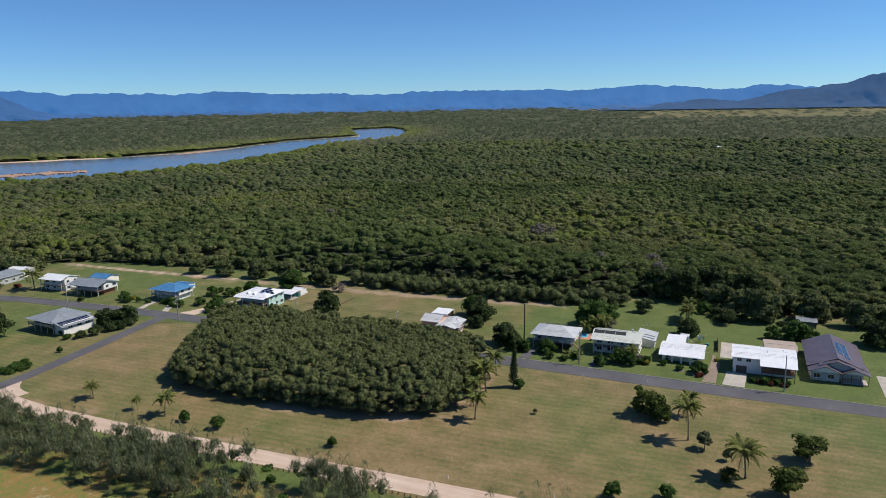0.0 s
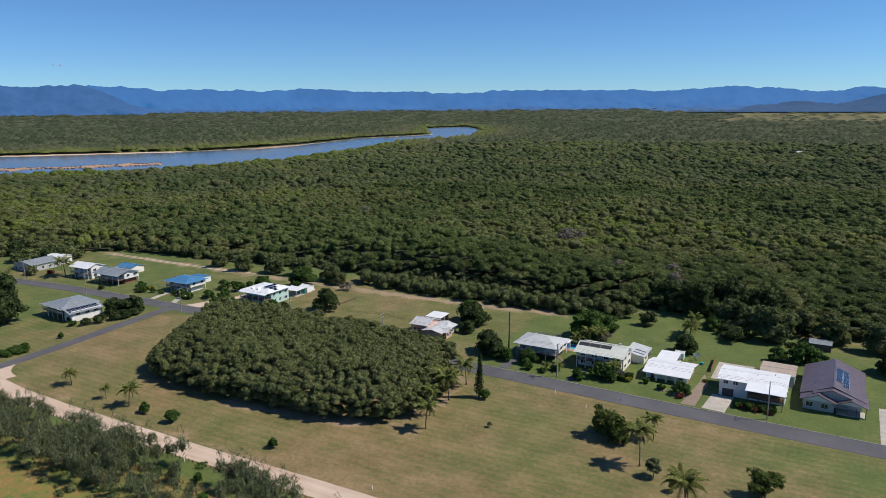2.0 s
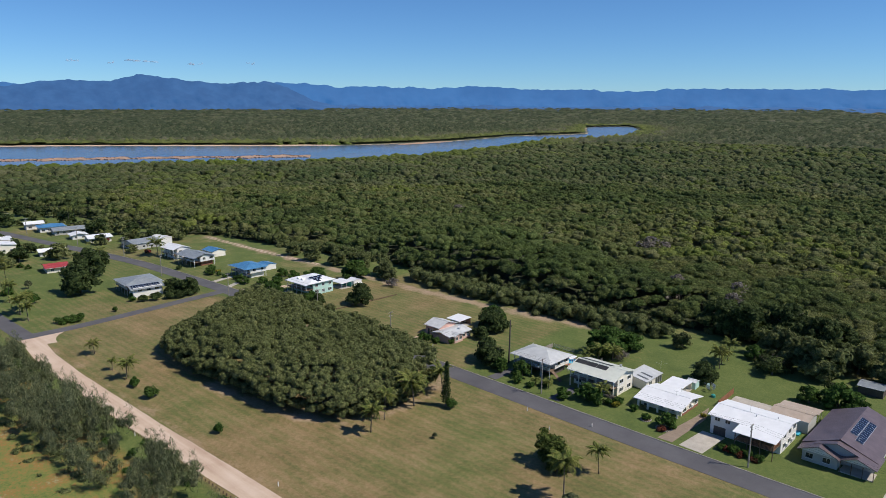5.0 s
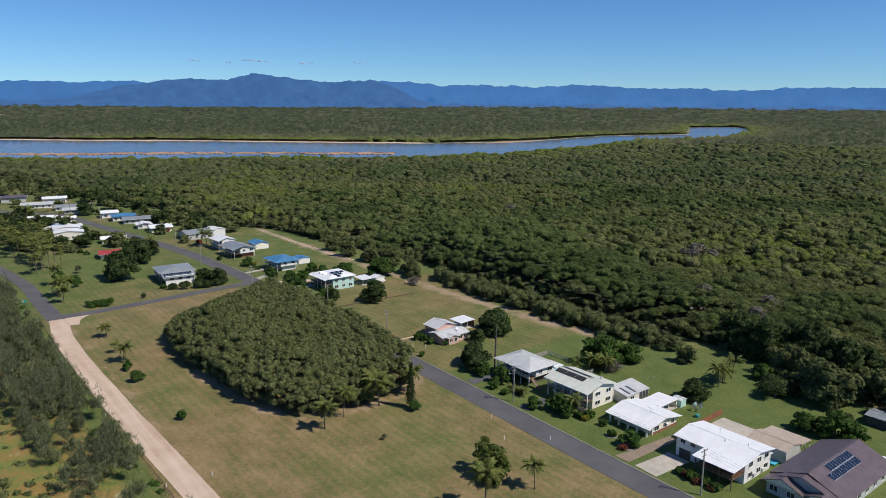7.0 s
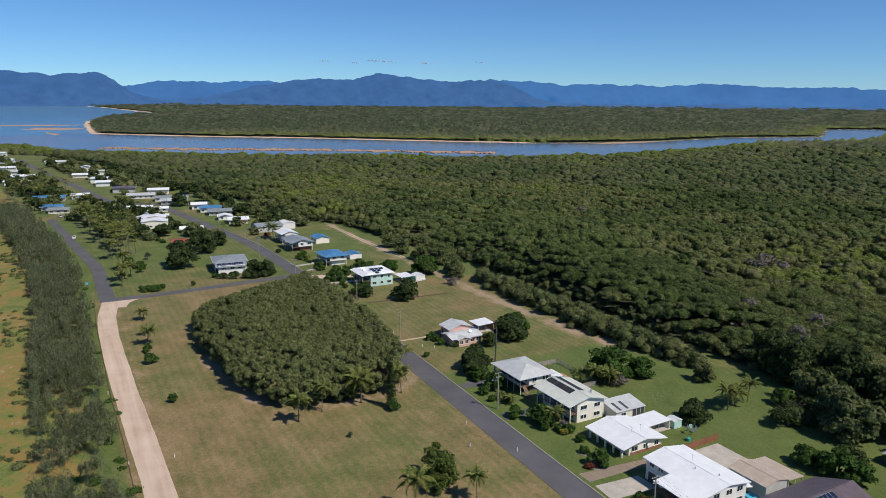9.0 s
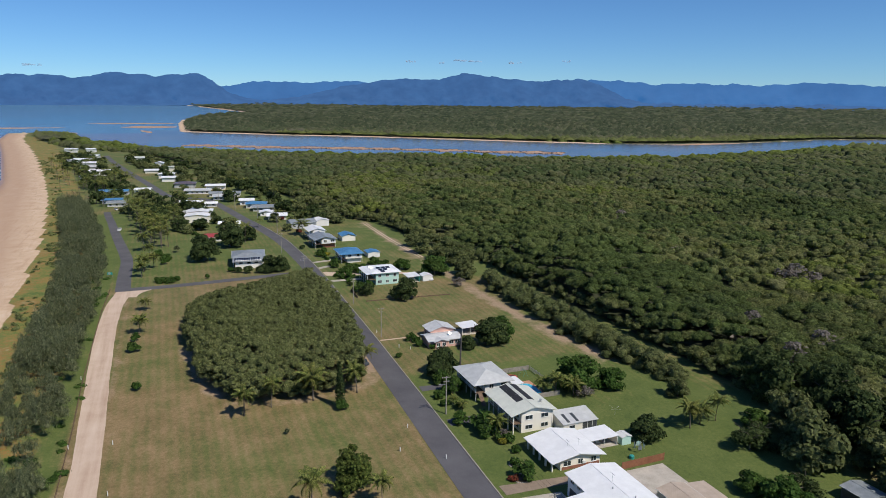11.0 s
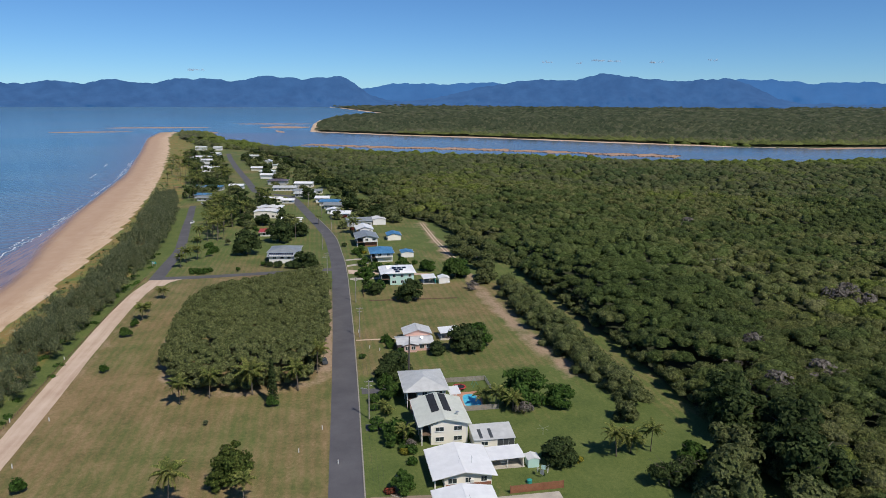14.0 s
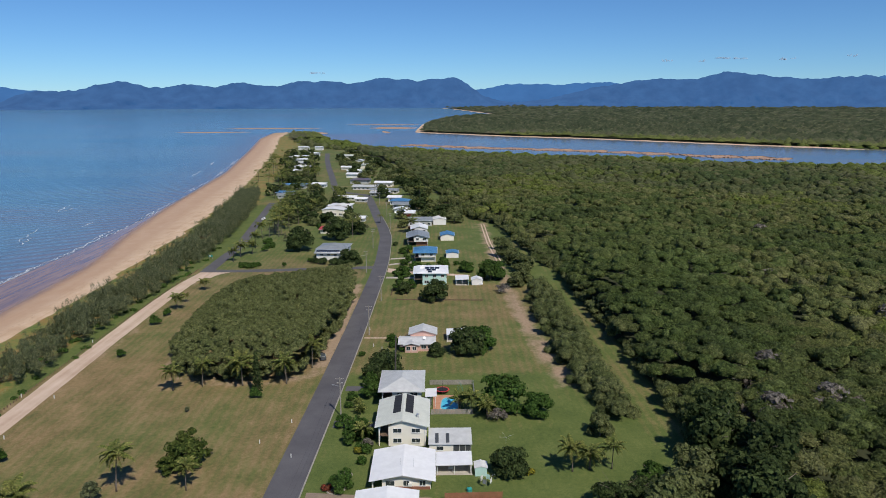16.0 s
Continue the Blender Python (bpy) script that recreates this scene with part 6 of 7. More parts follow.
def frond_mesh(length, rise, seed, per=3, leaf=0.17):
    """One feathered frond that arches out along x."""
    rg = random.Random(seed)
    n = 11
    pts = []
    a = radians(rise)
    x = z = 0.0
    for i in range(n + 1):
        pts.append((x, z))
        x += math.cos(a) * length / n
        z += math.sin(a) * length / n
        a -= radians(5.5 + 6.0 * i / n)
    s = Shape()
    for i in range(1, n + 1):
        (x0, z0), (x1, z1) = pts[i - 1], pts[i]
        s.add([(x0, -0.05, z0), (x1, -0.03, z1), (x1, 0.03, z1), (x0, 0.05, z0)], [(0, 1, 2, 3)])
        if i < 2:
            continue
        w = length * 0.19 * math.sin(math.pi * min(1, (i + 0.6) / (n + 0.8)) ** 0.8) + 0.18
        for side in (-1, 1):
            for k in range(per):
                f = k / per
                bx, bz = x0 + (x1 - x0) * f, z0 + (z1 - z0) * f
                d = w * (0.85 + 0.3 * rg.random())
                dx = 0.45 * d
                s.add([(bx, side * 0.03, bz), (bx + leaf, side * 0.03, bz), (bx + dx + leaf * 0.6, side * d * 0.85, bz - d * 0.26), (bx + dx, side * d * 0.85, bz - d * 0.32)], [(0, 1, 2, 3) if side > 0 else (3, 2, 1, 0)])
    return s.mesh("frond", PALM_LEAF)


FRONDS = [frond_mesh(4.6, 66, 1), frond_mesh(5.0, 42, 2), frond_mesh(5.0, 16, 3), frond_mesh(4.2, -26, 4)]

FAR_FRONDS = [frond_mesh(4.6, 62, 5, 1, 0.42), frond_mesh(5.0, 36, 6, 1, 0.42), frond_mesh(4.8, 6, 7, 1, 0.42)]


def palm(label, h, lean, seed, scale=1.0):
    rg = random.Random(seed)
    ob = thing("palm_tree", label, "palm tree", group="coconut palms")
    part("trunk", trunk_shape(h, 0.2, 0.13, lean, seed), BARK, ob, smooth=True)
    for tier, (me, count) in enumerate(zip(FRONDS, (4, 6, 6, 4))):
        for k in range(count):
            f = part("frond", me, None, ob)
            f.matrix_basis = pose(lean[0], lean[1], h - 0.05, rg.uniform(-12, 12), rg.uniform(-6, 6), 360 * (k + rg.random() * 0.7) / count + 40 * tier) @ Matrix.Scale(scale * rg.uniform(0.88, 1.08), 4)
    part("coconuts", Shape().box(lean[0] - 0.3, lean[0] + 0.3, lean[1] - 0.3, lean[1] + 0.3, h - 0.65, h - 0.25), BARK, ob)
    return ob


def far_palm(h, seed):
    """A palm with its fronds in one crown, for those far down the street."""
    rg = random.Random(seed)
    ob = thing("palm_tree", "tall coconut palm in the far village", "palm tree", group="coconut palms")
    part("trunk", trunk_shape(h, 0.18, 0.12, (0.5, 0.3), seed), BARK, ob)
    s = Shape()
    for me in FAR_FRONDS:
        for k in range(4):
            m = pose(0.5, 0.3, h, rg.uniform(-10, 10), 0, 360 * (k + rg.random() * 0.8) / 4) @ Matrix.Scale(rg.uniform(0.9, 1.1), 4)
            s.add([m @ v.co for v in me.vertices], [tuple(p.vertices) for p in me.polygons])
    part("crown", s, PALM_LEAF, ob)
    return ob


def plant(proto, places, seed=0, first=True):
    """Sets the prototype at the first place and copies at the rest: (x, y, scale)."""
    rg = random.Random(seed)
    for i, q in enumerate(places):
        k = q[2] if len(q) > 2 else 1.0
        if q[0] < -285 and float(gap(np.array([q[0]]), np.array([q[1]]), BEACH_ROAD)[0]) < 12:
            q = (q[0], q[1] + 11, k)
        m = pose(q[0], q[1], 0, 0, 0, rg.uniform(0, 360)) @ Matrix.Diagonal((k, k, k * rg.uniform(0.92, 1.08), 1))
        if i == 0:
            proto.matrix_basis = m
        else:
            copy_thing(proto, m)


# palms at the thicket's edge and on the green
plant(palm("coconut palm with arching green and yellow fronds", 7.0, (0.6, -0.4), 1, 1.0), [(-59, 162.3, 0.85), (-63.5, 193.5, 1.1), (-149, 135, 0.5), (-223, 134, 0.9), (-241, 139, 1.0), (-13, 267, 0.95)], 1)
plant(palm("tall coconut palm with a bare grey trunk", 9.5, (-0.8, 0.5), 2, 1.1), [(-6, 169.5, 0.85), (-6.3, 184, 0.7), (-62, 169.6, 0.78), (-76, 198.8, 0.95), (-256, 137, 0.9), (-14, 276, 0.75), (-284, 134, 1.0)], 2)
plant(palm("coconut palm with drooping fronds", 6.2, (0.3, 0.7), 3, 1.05), [(7, 155, 1.05), (-62.5, 181, 1.05), (-168, 137, 0.62), (-139, 135, 0.72), (-234, 134.5, 1.0), (-27, 219, 0.6), (-44, 246, 0.7), (-302, 222, 1.2)], 3)
plant(palm("young coconut palm with upright fronds", 4.2, (0.1, 0.1), 4, 0.95), [(-14, 271, 1.0), (-43, 217, 0.5), (-47, 216, 0.45), (-41, 250, 0.9), (-46, 243, 0.8), (-120, 108, 0.7)], 4)
plant(far_palm(9.0, 5), [(-337, 123, 1), (-393, 118, 1.1), (-330, 131, 0.9), (-326, 136, 1), (-313, 144, 1), (-305, 138, 0.9), (-350, 150, 1), (-318, 128, 1.1), (-345, 140, 0.9), (-362, 128, 1), (-300, 131, 1), (-292, 146, 0.8), (-372, 138, 1), (-380, 150, 0.9), (-395, 145, 0.8), (-308, 125, 1), (-322, 142, 1.1), (-334, 146, 1), (-298, 139, 0.9), (-341, 131, 1), (-356, 133, 1), (-368, 121, 1), (-349, 126, 1.1), (-289, 137, 0.8), (-384, 128, 1), (-402, 136, 0.9)], 5)
plant(far_palm(11.0, 6), [(-435, 224, 1), (-464, 109, 1), (-518, 93, 1), (-500, 100, 1.1), (-545, 96, 1), (-575, 88, 1), (-600, 78, 0.9), (-640, 66, 1), (-655, 58, 1), (-690, 50, 1), (-720, 46, 1.1), (-745, 38, 1), (-770, 30, 1), (-480, 122, 0.9), (-580, 118, 1), (-610, 112, 0.9), (-590, 108, 1)], 6)
plant(far_palm(8.0, 7), [(-800, 34, 1), (-815, 26, 1.1), (-840, 20, 1), (-640, 110, 1), (-660, 104, 1), (-560, 205, 1.1), (-540, 214, 1), (-596, 205, 1.2), (-352, 215, 0.9), (-388, 222, 1), (-398, 232, 1), (-352, 232, 0.8), (-336, 200, 0.7), (-620, 100, 0.9), (-410, 128, 1), (-425, 122, 1)], 7)

# trees on the green and in the gardens
plant(broadleaf("almond_tree", "dark green spreading tree on the grass", 4.6, 8.5, ALMOND_LEAF, 21, 0.02, 0.36, 80, 18), [(-16.5, 181, 0.9), (-13.5, 178, 0.62)], 21)
plant(layered_tree("almond_tree", "dark tree with leaves in uneven tiers", 4.8, 6.8, ALMOND_LEAF, 22), [(20.5, 168, 0.95), (15.3, 150.2, 0.95), (3.7, 151.8, 0.55), (-21, 184, 0.3)], 22)
plant(broadleaf("shade_tree", "round-headed dark green mango tree in a back garden", 6.6, 9.5, GREEN_LEAF, 23, 0.02, 0.46, 62, 20), [(-46, 255, 1.0), (-42, 263.5, 0.68), (-184, 262, 1.0), (-199, 251, 0.6), (-92, 251, 0.85)], 23)
plant(broadleaf("shade_tree", "dense dark tree beside the houses", 5.2, 8.0, DARK_LEAF, 24, 0.02, 0.42, 58, 17), [(-150, 236, 1.1), (-70, 222, 0.85), (-66, 219, 0.65), (-88, 247, 1.0), (-12, 253, 0.72), (-161, 223, 0.55), (-216, 195, 0.8), (-222, 192, 0.8), (-297, 189, 0.9), (48, 262, 1.0), (-86, 237, 0.5)], 24)
plant(broadleaf("fig_tree", "large dark fig tree on the lawn", 8.2, 12.5, DARK_LEAF, 25, 0.03, 0.55, 62, 22), [(-250, 163, 1.0), (-282, 178, 1.05), (-354, 138, 0.95), (-372, 140, 0.8), (-412, 148, 0.7)], 25)
plant(broadleaf("small_tree", "small leafy garden tree with a rounded head", 2.6, 4.4, GREEN_LEAF, 26, 0.06, 0.26, 70, 10), [(-31, 217.4, 1.25), (-35.5, 213.6, 0.7), (-53.8, 218.6, 1.0), (-6.5, 216.5, 0.85), (-28, 217, 0.95), (-62, 218, 0.8), (-8, 283, 1.0), (-200, 228, 0.9), (-207, 226, 0.8), (-166, 221, 1.0), (-193, 222, 0.9), (-197, 220, 0.7), (-189, 223, 0.7), (-213, 221, 0.6), (-220, 223.4, 0.7), (-204, 233, 0.7), (-212, 240, 0.9), (-170, 226, 0.8), (-246, 222, 0.8), (-242, 219, 0.7), (-204, 241, 0.9), (15.8, 258.3, 1.0), (22.4, 261, 1.4), (26.7, 262, 1.1), (-100, 222, 0.6)], 26)
plant(shrub("shrub", "round bright green shrub on the grass", 1.7, 3.0, GREEN_LEAF, 27), [(-131, 134, 1.0), (-120, 134, 1.25), (-86.6, 135.8, 0.85), (-19, 137, 1.2), (-8, 141, 1.1), (-54, 187, 1.0), (-212, 162, 0.7), (-248, 144, 1.3), (-240, 219, 1.0), (-236, 221, 0.8)], 27)
plant(shrub("shrub", "low spreading bright green bush at the junction", 3.2, 2.0, GREEN_LEAF, 28, 120, 0.26), [(-211, 142, 1.0), (-209, 146, 0.9), (-213, 148, 0.8), (-258, 144, 1.1), (-270, 140, 1.0)], 28)
plant(shrub("hedge_bush", "clipped dark green hedge bush beside the silver house", 3.0, 3.6, DARK_LEAF, 29, 130, 0.26), [(-214, 186, 1.0), (-213, 190, 1.0), (-213, 194, 0.95), (-216, 180, 0.9), (-219, 176, 0.8), (-217, 198, 0.8), (-178, 220, 0.5), (-262, 214, 0.6)], 29)
plant(shrub("garden_shrub", "low garden shrub in a bed", 1.1, 1.2, GREEN_LEAF, 30, 60, 0.18), [(-47, 213.5, 1.2), (-52, 214, 1.3), (-45, 217, 1.0), (-12, 217, 1.0), (-17, 220, 1.0), (-22, 220.5, 1.2), (-24, 219, 1.1), (12, 214.5, 1.2), (15, 214.8, 1.1), (18, 214.5, 1.0), (9, 214.6, 1.0), (-98, 223, 1.2), (-94, 222.5, 1.2), (-90, 226, 1.0), (-86, 213, 0.9), (-30, 221, 0.9), (-191, 219, 1.3), (-195, 217.5, 1.1), (-184, 221, 1.2), (-217, 220, 1.2), (-224, 222.5, 1.1), (-231, 221, 1.0), (-228, 176, 1.1), (-222, 173, 1.2), (-206, 250, 1.3), (-213, 247, 1.2)], 30)
plant(shrub("flowering_shrub", "low red-flowering shrub in a garden bed", 1.2, 1.0, FLOWER_LEAF, 31, 60, 0.18), [(-6.0, 213.8, 1.1), (10.5, 214.2, 1.0), (13.5, 214.0, 1.0), (17, 213.8, 0.9), (-360, 218, 1.6), (-312, 221, 1.6)], 31)
plant(shrub("flowering_shrub", "yellow-flowering shrub beside the lawn", 1.1, 1.4, YELLOW_LEAF, 32, 60, 0.18), [(-12, 257.5, 1.1), (-1.8, 229, 0.7), (-22, 218.6, 1.0), (-242, 224, 1.2)], 32)
plant(broadleaf("bare_tree", "leafless grey shrub with fine twigs", 2.6, 3.4, DEAD_LEAF, 33, 0.1, 0.2, 60, 9, fill=0), [(-39, 252.5, 1.0), (-162, 265, 1.2), (-24.5, 220.3, 0.7), (-92, 282, 1.2), (-58, 330, 3.4), (-34, 336, 3.2), (-30, 320, 3.3), (-150, 372, 3.6), (-105, 402, 3.6), (-260, 420, 3.8)], 33)
plant(broadleaf("street_tree", "slender grey-green street tree", 3.0, 7.5, SHEOAK_LEAF, 34, 0.3, 0.3, 80, 12), [(-2, 166, 0.62), (-307, 190, 1.2), (-310, 193, 1.0), (3, 162, 0.6), (-45, 171, 0.36), (-275, 150, 0.9)], 34)

# trees and palms that crowd between the village houses
rg = random.Random(91)
built = [(o.matrix_basis.translation.x, o.matrix_basis.translation.y) for o in bpy.data.objects if o.parent is None and o.name.split(".")[0] in ("house", "shed", "carport", "village_hall")]


def free_spots(count, x0, x1, low, high, clear, s0, s1):
    """Places between two lines across the village, off roads and houses."""
    out = []
    while len(out) < count:
        x = rg.uniform(x0, x1)
        y = rg.uniform(float(np.interp(x, *low)), float(np.interp(x, *high)))
        one = np.array([x]), np.array([y])
        if all(math.hypot(x - a, y - c) > clear for a, c in built) and min(float(gap(*one, line)[0]) for line in (MAIN_ROAD, BEACH_ROAD)) > 9.5 and float(gap(*one, BACK_ROAD)[0]) > 14.0:
            out.append((x, y, rg.uniform(s0, s1)))
    return out


SEAWARD = [-1000, -480, -432, -290], [8, 88, 118, 136]
INLAND = [-1000, -650, -470, -350, -290], [105, 190, 232, 252, 262]
MIDWAY = [-1000, -480, -290], [62, 165, 192]
plant(broadleaf("village_tree", "dark leafy tree between the village houses", 4.6, 7.5, DARK_LEAF, 51, 0.02, 0.62, 20, 8), free_spots(46, -960, -330, SEAWARD, MIDWAY, 9.0, 0.6, 1.3), 51)
plant(broadleaf("village_tree", "olive-green tree in a village garden", 4.2, 6.5, EDGE_LEAF, 52, 0.02, 0.6, 20, 8), free_spots(50, -930, -320, SEAWARD, INLAND, 9.0, 0.5, 1.2), 52)
plant(broadleaf("village_tree", "bright green bushy tree in a village garden", 3.4, 4.6, GREEN_LEAF, 53, 0.02, 0.55, 18, 7), free_spots(42, -900, -300, SEAWARD, INLAND, 8.5, 0.5, 1.1), 53)
plant(far_palm(9.5, 8), free_spots(20, -520, -285, SEAWARD, MIDWAY, 8.0, 0.9, 1.25), 8)
plant(far_palm(10.0, 9), free_spots(36, -930, -520, ([-1000, -480], [0, 74]), MIDWAY, 8.0, 0.8, 1.15), 9)

# edge trees along the forest and drain
plant(layered_tree("spreading_tree", "low spreading dark tree behind the lawn", 6.0, 4.6, DARK_LEAF, 41), [(1, 273, 1.0), (20, 269, 0.7), (-2, 279, 0.8)], 41)
plant(broadleaf("edge_tree", "broad olive-green tree at the forest edge", 5.4, 9.0, EDGE_LEAF, 35, 0.02, 0.46, 60, 18), [(4, 286, 1.05), (12, 280, 1.2), (-4, 291, 1.0), (30, 287, 1.1), (44, 283, 1.0), (-30, 277, 0.6), (-180, 276, 0.9), (-172, 272, 0.7), (-200, 278, 1.0), (-214, 275, 0.9), (-232, 272, 0.9), (-250, 273, 0.8), (56, 288, 1.1), (20, 292, 1.1)], 35)
plant(broadleaf("edge_tree", "large glossy dark tree at the forest edge", 7.0, 13.0, DARK_LEAF, 36, 0.02, 0.55, 70, 22), [(-16, 300, 1.0), (-6, 306, 1.0), (2, 300, 0.9), (-28, 303, 0.9), (10, 300, 1.0)], 36)

# trees that shade the village gardens
rg = random.Random(8)
spots = []
while len(spots) < 150:
    x = rg.uniform(-930, -318)
    mid = float(np.interp(x, [-960, -478, -457, -360, -318], [72, 165, 181, 196, 203]))
    y = mid + rg.choice([-1, 1]) * rg.uniform(7.5, 66)
    if y < np.interp(x, [-930, -480, -318], [14, 105, 126]) or y > np.interp(x, [-930, -650, -480, -318], [130, 200, 238, 262]):
        continue
    if any((x - a) ** 2 + (y - b2) ** 2 < 42 for a, b2, _ in spots):
        continue
    if float(gap(np.array([x]), np.array([y]), BACK_ROAD)[0]) < 17 or float(gap(np.array([x]), np.array([y]), MAIN_ROAD)[0]) < 11:
        continue
    if any(o.parent is None and "house" in o.name and abs(o.matrix_basis.translation.x - x) < 11 and abs(o.matrix_basis.translation.y - y) < 12 for o in scene.collection.objects):
        continue
    spots.append((x, y, rg.uniform(0.7, 1.25)))
plant(broadleaf("village_tree", "dark green tree between the village houses", 5.6, 8.2, DARK_LEAF, 37, 0.03, 0.6, 30, 12), spots[0::3], 37)
plant(broadleaf("village_tree", "leafy green tree between the village houses", 5.0, 7.4, GROVE_LEAF, 38, 0.03, 0.6, 30, 12), spots[1::3], 38)
plant(broadleaf("village_tree", "spreading olive tree between the village houses", 6.2, 7.8, EDGE_LEAF, 39, 0.03, 0.65, 30, 12), spots[2::3], 39)


# tall narrow pine at the thicket's corner
def norfolk(h):
    ob = thing("pine_tree", "tall narrow pine with tiers of short branches", "pine tree", pose(-56, 187, 0))
    part("trunk", trunk_shape(h, 0.26, 0.04, (0.3, 0.1), 3), BARK, ob)
    out = []
    for k in range(26):
        z = 1.5 + (h - 1.8) * k / 26
        r = 1.5 * (1 - z / h) + 0.3
        for j in range(4):
            a = j * 1.57 + k * 0.7
            out.append((0.3 * (z / h) ** 1.6 + math.cos(a) * r * 0.55, math.sin(a) * r * 0.55, z, r * 0.5, r * 0.5, 0.22))
    part("crown", crown_mesh("crown", out, 16, 0.2, DARK_LEAF, 41, 0.5), None, ob)


norfolk(13.5)
ob = thing("dead_trunk", "tall dark bare palm trunk beside the hip-roofed house", "dead tree", pose(-64, 225, 0))
part("trunk", Shape().tube([(0, 0, 0), (0.15, 0.1, 6), (0.1, 0.3, 14.2)], [0.3, 0.24, 0.2], 7), DARK, ob)


# ---- street furniture ----
def pole(x, y, h=10.6, lamp=False, turn=0):
    ob = thing("power_pole", "grey timber power pole with two crossarms", "power pole", pose(x, y, 0, 0, 0, turn), "power poles")
    part("mast", Shape().tube([(0, 0, -0.2), (0, 0, h)], [0.19, 0.13], 8), POLE_WOOD, ob)
    for z, w in ((h - 0.35, 1.15), (h - 1.5, 0.8)):
        part("crossarm", Shape().box(-0.06, 0.06, -w, w, z - 0.06, z + 0.06), POLE_WOOD, ob)
        for v in (-w + 0.12, -0.4, 0.4, w - 0.12):
            part("insulator", Shape().tube([(0, v, z + 0.06), (0, v, z + 0.24)], [0.045, 0.035], 6), TRIM, ob)
    if lamp:
        part("lamp_arm", Shape().tube([(0, 0, h - 2.4), (0, -1.6, h - 2.0)], [0.035, 0.035], 5), METAL, ob)
        part("lamp_head", Shape().box(-0.14, 0.14, -2.1, -1.5, h - 2.06, h - 1.92), METAL, ob)
    return ob


POLES = [(58, 208.6), (17, 210.2), (-42, 212.0), (-107, 213.4), (-150, 214.4), (-198, 203.8), (-256, 202), (-312, 208), (-362, 202.5), (-418, 193), (-470, 185)]
for i, (x, y) in enumerate(POLES):
    pole(x, y, lamp=i in (2, 5), turn=0)
for (x0, y0), (x1, y1) in zip(POLES[:7], POLES[1:8]):
    for v in (-1.0, 0.0, 1.0):
        n = 10
        pts = [(x0 + (x1 - x0) * i / n, y0 + (y1 - y0) * i / n + v, 10.45 - 1.1 * 4 * (i / n) * (1 - i / n)) for i in range(n + 1)]
        single("power_cable", Shape().tube(pts, [0.014] * (n + 1), 4), BLACK, "thin black power cable strung between poles", "cable", "power cables")

for i, (x, y) in enumerate([(-38, 200), (-27, 194.5), (-55, 121.8), (-54, 131.4), (-100, 120.4), (-30, 131.8), (-20, 203.4), (-112, 213.2), (-95, 216), (-92, 219)]):
    ob = thing("marker_post", "short white roadside marker post", "post", pose(x, y, 0), "marker posts")
    part("post", Shape().box(-0.09, 0.09, -0.09, 0.09, 0, 1.05), TRIM, ob)
    part("cap", Shape().box(-0.11, 0.11, -0.11, 0.11, 1.05, 1.1), KERB, ob)
# low timber bollards along the gravel track
bol = Shape().tube([(0, 0, -0.1), (0, 0, 0.62), (0, 0, 0.66)], [0.13, 0.13, 0.1], 6).mesh("bollard", TIMBER)
fence = thing("bollard_fence", "row of short timber bollards along the gravel track", "bollards")
for i in range(170):
    x = 40 - i * 1.45
    y = float(np.interp(x, [-207, -170, -130, -95, -65, 60], [122.3, 121.2, 121.2, 121.3, 122.0, 122.4])) - 0.3
    o = part("bollard", bol, None, fence)
    o.matrix_basis = pose(x, y, 0.0)
ob = thing("information_sign", "green and white beach sign on two posts", "sign", pose(-229, 120.5, 0, 0, 0, 80))
for u in (-0.9, 0.9):
    part("post", Shape().box(u - 0.06, u + 0.06, -0.06, 0.06, 0, 2.4), POLE_WOOD, ob)
part("board", Shape().box(-1.1, 1.1, -0.11, -0.06, 1.1, 2.3), TEAL, ob)
part("notice", Shape().box(-0.8, 0.2, -0.13, -0.112, 1.3, 2.1), TRIM, ob, "white notice with bars of faint text")
for k in range(4):
    part("text_bar", Shape().box(-0.7, 0.1, -0.138, -0.132, 1.4 + k * 0.17, 1.46 + k * 0.17), BLACK, ob)


def fence_line(label, x0, y0, x1, y1, h, mat, every=2.4, board=0.16, gap_=0.02):
    ob = thing("fence", label, "fence", pose(x0, y0, 0, 0, 0, math.degrees(math.atan2(y1 - y0, x1 - x0))), "garden fences")
    length = math.hypot(x1 - x0, y1 - y0)
    n = int(length / every) + 1
    for i in range(n + 1):
        part("post", Shape().box(length * i / n - 0.06, length * i / n + 0.06, 0.03, 0.14, 0, h + 0.05), mat, ob)
    for z in (0.3, h - 0.25):
        part("rail", Shape().box(0, length, 0.0, 0.05, z, z + 0.09), mat, ob)
    me = Shape().box(0, board, -0.03, 0, 0.05, h).mesh("board", mat)
    for i in range(int(length / (board + gap_))):
        o = part("board", me, None, ob)
        o.matrix_basis = pose(i * (board + gap_), 0, 0)
    return ob


fence_line("grey timber paling fence round the pool", -42.5, 235.5, -42.5, 246.5, 1.5, POLE_WOOD)
fence_line("grey timber paling fence behind the trampoline", -62.3, 235.0, -62.3, 247.2, 1.5, POLE_WOOD)
fence_line("grey wire-topped pool fence", -62.0, 247.4, -54.0, 247.4, 1.4, METAL, 2.4, 0.03, 0.14)
fence_line("red-brown steel panel fence beside the concrete yard", -1.6, 238.6, -2.0, 250.4, 1.8, FENCE_BROWN)
fence_line("dark timber fence at the garden corner", -157, 218, -170, 218.4, 1.0, TIMBER, 2.4, 0.1, 0.06)
fence_line("low dark garden edging fence", -151, 220, -149.5, 256, 0.5, TIMBER, 3.0, 0.3, 0.1)


